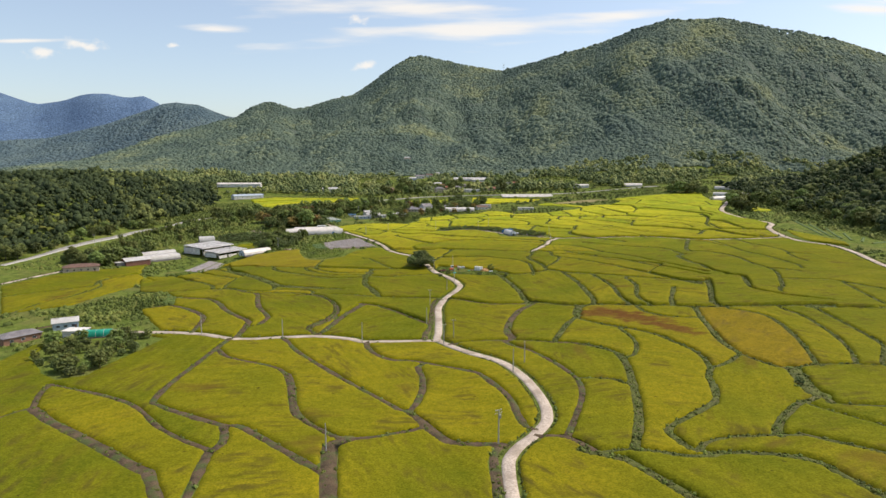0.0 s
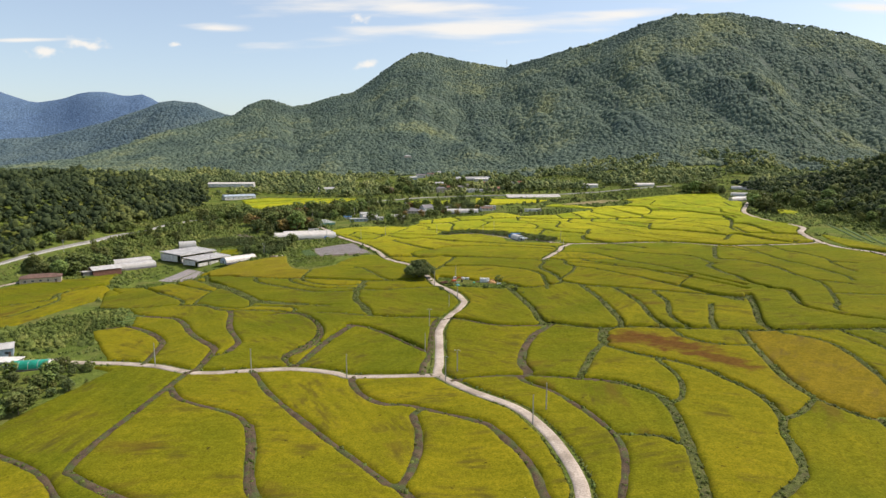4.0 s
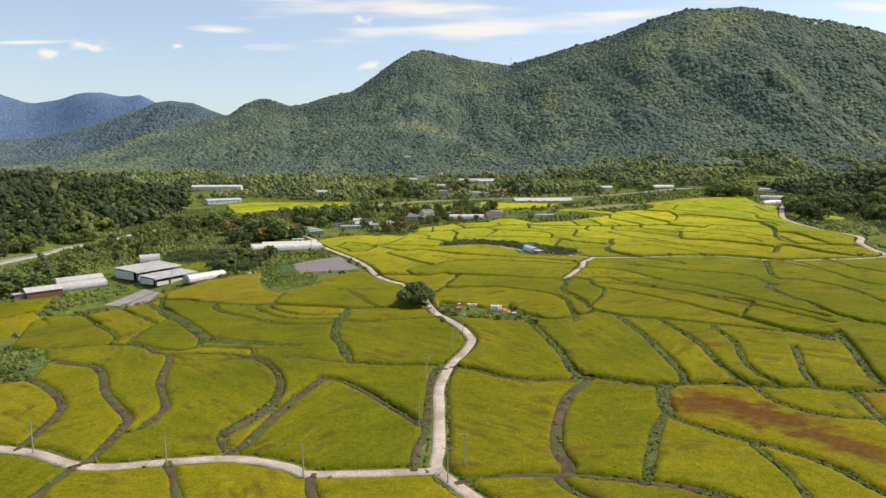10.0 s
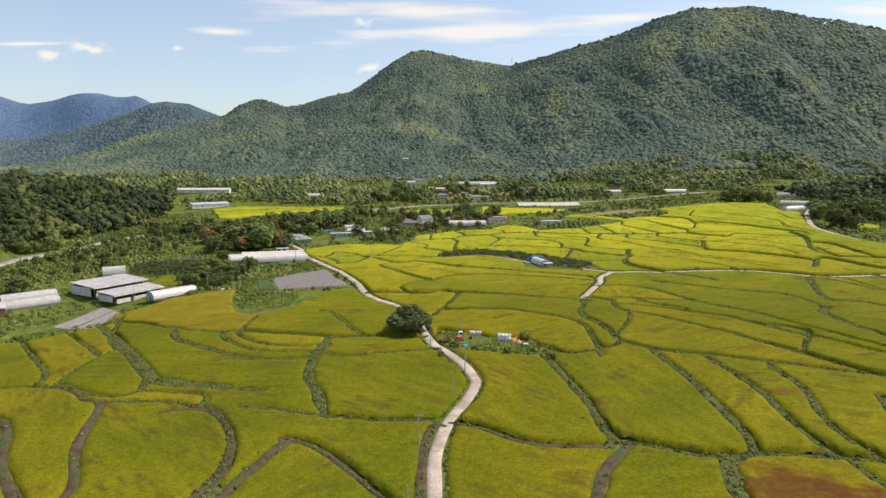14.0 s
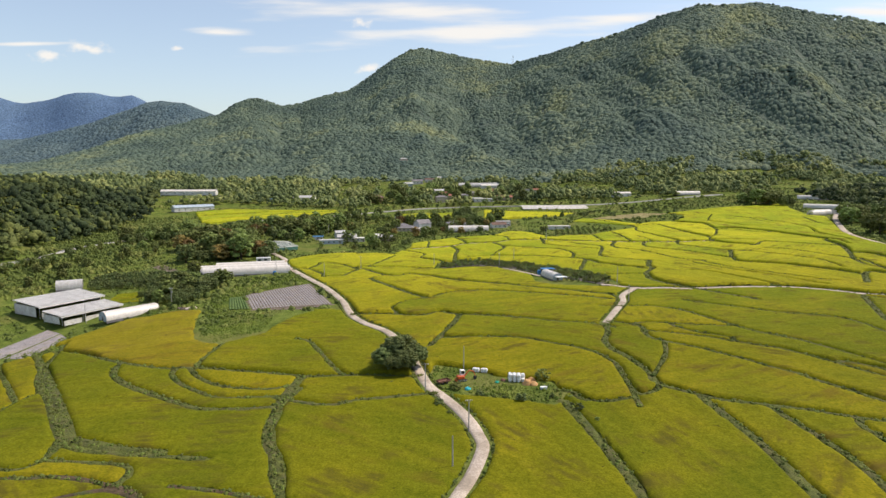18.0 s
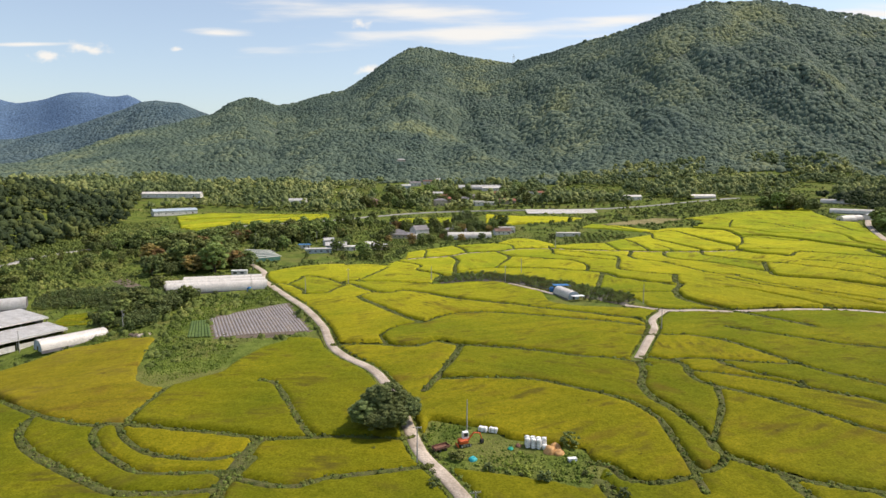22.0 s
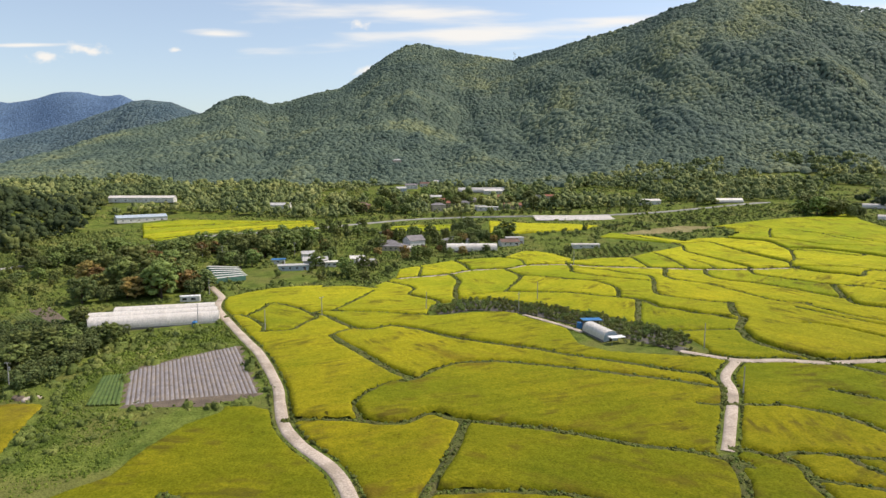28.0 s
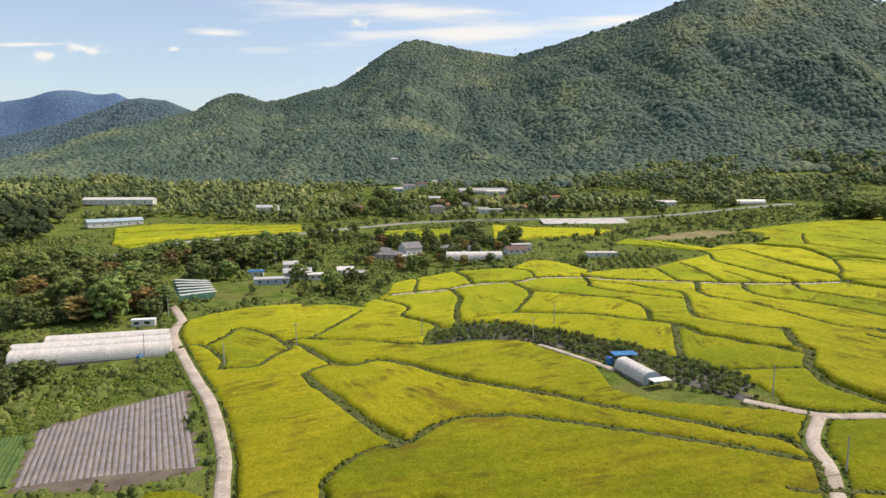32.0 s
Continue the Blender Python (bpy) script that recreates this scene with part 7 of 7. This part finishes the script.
bed_rows("leaf_crop", (-104, 497), (-94, 497), (-105, 522), (-112, 521), 7, 0.62, 0.5, M_CROP, "patch of low dark green leaf crop beside the mulched plot", "crop")
bed_rows("leaf_crop", (-176, 372), (-152, 322), (-140, 326), (-170, 392), 12, 0.8, 0.5, M_CROP, "strip of dark green leaf crop beside the paddies", "crop")
bed_rows("leaf_crop", (314, 520), (330, 470), (344, 470), (330, 600), 6, 1.1, 0.7, M_CROP, "strip of dark green crop below the eastern hill", "crop")

bed_rows("leaf_crop", (-196, 598), (-193, 605), (-164, 581), (-174, 578), 6, 0.7, 0.4, M_SCRUB, "bright green strip of vegetables behind an orchard", "crop")
bed_rows("tilled_plot", (-195, 607), (-187, 612), (-159, 583), (-164, 581), 7, 0.7, 0.15, M_SOIL, "freshly tilled grey-brown plot", "soil")
bed_rows("young_rice", (-181, 531), (-182, 545), (-167, 549), (-164, 531), 12, 0.62, 0.5, M_RICE, "small patch of yellow-green rice beside the sheds", "rice")

# ---- orchards ----
mat_rows = [[(-4, 597), (15, 602), (34, 595), (48, 581), (62, 563), (84, 535)], [(-2, 604), (15, 609), (34, 602), (49, 588), (66, 569), (87, 543)], [(4, 612), (18, 615), (32, 609), (46, 597), (62, 582), (76, 565), (88, 549)]]
wm = new("weed_mat")
tagged(wm, "strips of dark weed mat between orchard rows", "weed mat")
for k, way in enumerate(mat_rows):
    part("mat_strip", ribbon("mat_strip", way, 5.6, [(-1, 0.03), (0, 0.10), (1, 0.03)], M_WEED, 0.12, k), M_WEED, wm)
ORCHARD_KINDS = [bush("fruit_bush", 1.8, 1.0, M_LEAF, 91, "small leafy green fruit bush planted in a row", "orchard bushes", "fruit bush"), bush("fruit_bush", 1.5, 0.95, M_LEAF, 92, "low leafy green fruit bush planted in a row", "orchard bushes", "fruit bush"),
                 bush("fruit_bush", 2.1, 1.05, M_LEAF_PALE, 93, "small leafy green fruit bush planted in a row", "orchard bushes", "fruit bush")]
first, q = [True] * 3, random.Random(5)


ORCHARD3 = [(-216, 558), (-196, 552), (-168, 553), (-142, 556), (-150, 592), (-200, 592), (-216, 580)]


def orchard_bush(x, y):
    k, s = q.randrange(3), q.uniform(0.9, 1.3)
    m = pose(x, y, gz(x, y), 0, 0, q.random() * 360) @ Matrix.Diagonal((s, s, s, 1))
    if first[k]:
        ORCHARD_KINDS[k].matrix_world = m
        first[k] = False
    else:
        copy_thing(ORCHARD_KINDS[k], m)


for way in mat_rows:
    for off in (-1.9, 1.9):
        C = curve_through(way, 2.5)
        D = np.gradient(C, axis=0)
        D /= np.linalg.norm(D, axis=1)[:, None]
        for (x, y), (dx, dy) in zip(C, D):
            x, y = x - dy * off + q.uniform(-0.3, 0.3), y + dx * off + q.uniform(-0.3, 0.3)
            if clear(x, y, 0.5) and q.random() < 0.93:
                orchard_bush(x, y)
for row in range(9):  # the dark orchard behind the sheds
    for k in range(17):
        x, y = -212 + 3.9 * k + 0.9 * row + q.uniform(-0.5, 0.5), 538 + 5.2 * row + 0.28 * k + q.uniform(-0.5, 0.5)
        if inside(ORCHARD3, np.array(x), np.array(y)) and clear(x, y, 0.5):
            plant(6, x, y, 0.78 + 0.3 * q.random(), 8000 + row * 50 + k)
for row in range(7):
    for k in range(12):
        x, y = 92 + 4.6 * k + row * 0.8, 728 + 6.2 * row - 0.8 * k + q.uniform(-0.6, 0.6)
        if inside(ORCHARD2, np.array(x), np.array(y)) and clear(x, y, 1):
            orchard_bush(x, y)

# ---- trees of the valley ----
fill(GROVE_A, 58, [0, 0, 3, 2, 2, 3, 1], 1.3, 1, 4.0)
fill(GROVE_B, 52, [0, 1, 1, 1], 0.72, 2, 3.6)
fill(TREELINE_C, 60, [0, 1, 1, 3], 1.15, 3)
fill(VILLAGE_D, 84, [0, 3, 1, 4, 0, 1, 2], 0.74, 4, 4.6)
fill([(-205, 690), (-120, 700), (-95, 745), (-110, 790), (-200, 760)], 45, [0, 1, 3, 0, 2], 1.05, 41, 5.0)
fill([(-60, 650), (-118, 680), (-112, 690), (-70, 684), (-42, 664)], 9, [5, 3, 6], 0.6, 42, 4.0)
fill([(-30, 800), (10, 808), (60, 816), (40, 835), (-40, 820)], 24, [0, 1, 1, 3], 1.0, 43, 4.6)
fill([(-270, 700), (-215, 690), (-190, 740), (-240, 770), (-262, 760)], 34, [0, 1, 0, 3], 0.95, 44, 5.0)
fill([(-100, 945), (60, 955), (130, 965), (120, 1075), (-60, 1110), (-110, 1010)], 70, [0, 1, 3, 0, 4], 1.15, 45, 7.0)
thicket(VILLAGE_D, 4.4, 0.5, 1.5)
fill(WOODS1, 70, [0, 5, 1, 3], 0.46, 5, 2.3)
thicket(WOODS1, 3.4, 0.9, 2.2)
fill(HEDGE_E, 55, [5, 6], 0.95, 6, 3.0)
fill([(-285, 455), (-262, 440), (-246, 448), (-222, 500), (-240, 520), (-268, 480)], 26, [0, 1], 0.9, 7)
fill([(-300, 610), (-235, 590), (-200, 640), (-205, 730), (-270, 740)], 40, [0, 0, 3, 1], 0.62, 8)
fill([(-330, 450), (-312, 450), (-290, 620), (-300, 640)], 24, [1, 0], 0.9, 9)
fill([(362, 620), (362, 520), (390, 520), (420, 700), (385, 760)], 46, [1, 0, 3], 1.1, 10)
fill([(345, 764), (336, 728), (344, 722), (362, 752), (364, 780), (352, 776)], 9, [0, 3, 1], 1.15, 25, 5.0)
fill([(316, 676), (309, 660), (324, 656), (334, 672), (326, 690)], 6, [0, 1], 1.1, 26, 5.0)
fill([(372, 770), (368, 740), (400, 742), (420, 780), (400, 800)], 16, [1, 0], 1.2, 27, 5.0)
fill([(322, 884), (345, 862), (376, 872), (360, 905), (325, 905)], 16, [1, 0, 2], 1.25, 28, 5.0)
fill([(5, 845), (28, 850), (30, 868), (8, 866)], 10, [1], 1.15, 14, 3.5)
fill([(74, 738), (82, 738), (82, 746), (74, 746)], 1, [1], 1.0, 15)
fill([(140, 830), (250, 850), (262, 890), (180, 880)], 18, [5, 6], 1.0, 16)
fill([(205, 800), (226, 800), (228, 806), (205, 806)], 5, [6], 1.0, 17, 2.5)
fill([(8, 392), (26, 384), (37, 380), (40, 386), (34, 393), (20, 392), (10, 397)], 12, [5, 5, 6], 0.36, 18, 2.4)
fill([(-20, 402), (-6, 404), (-8, 424), (-24, 424)], 10, [5, 6], 0.5, 19, 2.4)
fill([(-290, 520), (-250, 520), (-215, 556), (-218, 600), (-262, 600), (-290, 570)], 12, [0, 3], 0.7, 21, 3.4)
fill([(-288, 560), (-262, 600), (-232, 690), (-270, 690)], 14, [0, 1, 3], 0.55, 22, 3.8)
thicket([(-290, 500), (-250, 515), (-215, 556), (-205, 596), (-232, 690), (-270, 690), (-290, 570)], 3.6, 0.8, 2.4)
thicket([(-300, 640), (-285, 640), (-262, 720), (-250, 790), (-290, 860), (-330, 790)], 2.9, 0.9, 2.2)
thicket([(-205, 395), (-190, 380), (-176, 402), (-166, 440), (-176, 452), (-200, 440)], 3.2, 0.7, 2.0)
thicket([(-200, 300), (-165, 290), (-140, 300), (-165, 365), (-195, 345)], 2.9, 0.7, 1.8)
thicket([(346, 640), (346, 470), (392, 470), (402, 700), (430, 800), (400, 780), (368, 735)], 4.2, 0.9, 2.6)
thicket([(240, 870), (330, 880), (340, 960), (180, 940), (170, 890)], 6.0, 0.7, 2.2)
thicket([(-205, 590), (-150, 600), (-120, 628), (-176, 612), (-205, 640)], 3.0, 0.5, 1.3)
for k in range(34):  # the avenue along the highway
    x = -118 + 9.6 * k + 2 * math.sin(k * 1.7)
    y = float(np.interp(x, [-113, -72, -4, 87, 162, 272], [879, 907, 936, 928, 927, 947])) + 7
    plant((3, 0, 3, 1)[k % 4], x, y, 0.55 + 0.12 * math.sin(k * 2.3), 5000 + k)
EDGE_BUSH = [(65.5, 546), (68, 544.5), (71, 542.8), (74, 541.3), (-74, 545), (-60, 518), (-52, 502), (-106, 562), (-112, 566), (-119, 569), (36.5, 388), (38, 380), (41, 372), (10, 393), (14, 391), (22, 387), (-46, 596), (-41, 655), (-3, 392), (-2.5, 386), (0.5, 380), (-22.0, 495), (-36, 508), (116, 196), (113, 192)]
for k, (x, y) in enumerate(EDGE_BUSH):
    plant((5, 6)[k % 2], x, y, 0.5 + 0.3 * random.Random(k).random(), 7000 + k)

# ---- scrub over the rough ground, and the mixed woods at the mountain's foot ----
P = planted(-340, 480, 250, 1130, 2.7, lambda x, y: (fractal(x, y, 40, 3, 61) > -0.45) & (x / y > -0.78))
ok = np.ones(len(P), bool)
for poly in RICE_LAND + [PLOT1, PLOT2, VEG1, ORCHARD, FALLOW]:
    ok &= ~inside(poly, P[:, 0], P[:, 1])
for width, way in ROADS:
    C = curve_through(way, 6.0)
    for a in range(0, len(C), 40):
        ok &= (((P[:, None] - C[None, a : a + 40]) ** 2).sum(-1) > (width / 2 + (9 if width > 4.5 else 2.5)) ** 2).all(1)
for a, b, c in BUILT:
    ok &= (P[:, 0] - a) ** 2 + (P[:, 1] - b) ** 2 > (c + 1) ** 2
P = P[ok & (rng.random(len(P)) < np.interp(P[:, 1], [500, 800], [0.8, 0.55]))]
size = 0.34 + 1.7 * rng.random(len(P)) ** 2.6 * (1 + 0.5 * fractal(P[:, 0], P[:, 1], 60, 2, 62))
scatter("valley_scrub", SPRAYS, np.c_[P, ground_z(P[:, 0], P[:, 1]) - 0.1], np.abs(size), M_SCRUB, "patchy green scrub and weeds on rough ground", "scrub")

# a thick cover of weeds on the waste plots and the yard
WASTE = [SCRUB_G, YARD, [(-104, 500), (-121, 515), (-116, 566), (-60, 590), (-50, 566), (-78, 551), (-106, 527)], [(-165, 440), (-130, 500), (-142, 540), (-170, 500), (-205, 440)]]
P = planted(-210, 50, 370, 600, 0.95, lambda x, y: (rng.random(x.shape) < 0.85) & np.any([inside(w, x, y) for w in WASTE], axis=0))
ok = np.ones(len(P), bool)
for poly in [PLOT1, PLOT2, VEG1] + RICE_LAND:
    ok &= ~inside(poly, P[:, 0], P[:, 1]) | inside(SCRUB_G, P[:, 0], P[:, 1]) | inside(YARD, P[:, 0], P[:, 1])
for width, way in ROADS:
    C = curve_through(way, 2.0)
    for a in range(0, len(C), 60):
        ok &= (((P[:, None] - C[None, a : a + 60]) ** 2).sum(-1) > (width / 2 + 0.7) ** 2).all(1)
for a, b, c in BUILT + [(5.0, 405, 3.5), (-1.4, 403, 3), (22, 403, 4), (26.5, 400, 3), (8.5, 411.5, 3.5)]:
    ok &= (P[:, 0] - a) ** 2 + (P[:, 1] - b) ** 2 > c**2
P = P[ok]
size = (0.22 + 0.45 * rng.random(len(P)) ** 2.4) * (1 + 0.6 * fractal(P[:, 0], P[:, 1], 14, 2, 63))
scatter("weeds", SPRAYS, np.c_[P, ground_z(P[:, 0], P[:, 1]) - 0.05], np.abs(size), M_WEEDS, "thick green weeds and brambles on waste ground", "weeds")

P = planted(-780, 900, 930, 1290, 8.0, lambda x, y: (np.abs(x / y) < 0.8) & (fractal(x, y, 70, 4, 71) > np.where((np.abs(x - 30) < 120) & (y < 1090), -0.05, -0.42)) & (y > 945 + 30 * rough(x, y, 80, 72)))
ok = (P[:, 1] < 1245 + 60 * rough(P[:, 0], 0 * P[:, 0], 240, 3))
for poly in RICE_LAND:
    ok &= ~inside(poly, P[:, 0], P[:, 1])
for width, way in [r for r in ROADS if r[0] > 4.5]:
    C = curve_through(way, 6.0)
    ok &= (((P[:, None] - C[None]) ** 2).sum(-1) > 10**2).all(1)
for a, b, c in BUILT:
    ok &= ((P[:, 0] - a) ** 2 + (P[:, 1] - b) ** 2 > (c + 4) ** 2) & ((P[:, 0] - a) ** 2 + (P[:, 1] - b + 13) ** 2 > (c + 4) ** 2)
P = P[ok]
R = 2.0 + 5.4 * rng.random(len(P)) ** 2.0
hub = np.c_[P, ground_z(P[:, 0], P[:, 1])]
parts, sizes = [], []
for k in range(6):
    a, out = rng.random(len(P)) * 6.28, (0.0 if k == 0 else 0.55 + 0.35 * rng.random(len(P)))
    up = 1.1 * R if k == 0 else (0.3 + 0.55 * rng.random(len(P))) * R
    parts.append(hub + np.stack([np.cos(a) * R * out, np.sin(a) * R * out, up + 1.4], 1))
    sizes.append(R * (0.5 + 0 * R if k == 0 else 0.24 + 0.26 * rng.random(len(P))))
scatter("valley_woods", BOUGHS, np.vstack(parts), np.concatenate(sizes), M_VALLEY, "mixed green trees and groves behind the highway", "woods")
T = np.vstack(THICKET)
hub = np.c_[T[:, :2], ground_z(T[:, 0], T[:, 1])]
parts, sizes = [], []
for k in range(3):
    a, out = rng.random(len(T)) * 6.28, (0.0 if k == 0 else 0.5 + 0.5 * rng.random(len(T)))
    parts.append(hub + np.stack([np.cos(a) * T[:, 2] * out, np.sin(a) * T[:, 2] * out, (0.5 if k == 0 else 0.05) * T[:, 2]], 1))
    sizes.append(T[:, 2] * (0.75 if k == 0 else 0.4 + 0.3 * rng.random(len(T))))
scatter("thicket", SPRAYS, np.vstack(parts), np.concatenate(sizes), M_SCRUB, "tangled green shrubs covering rough slopes", "thicket")
for ob in (*TREES, *ORCHARD_KINDS):
    if ob.matrix_world.translation.length < 0.01:
        for o in (*ob.children_recursive, ob):
            bpy.data.objects.remove(o)
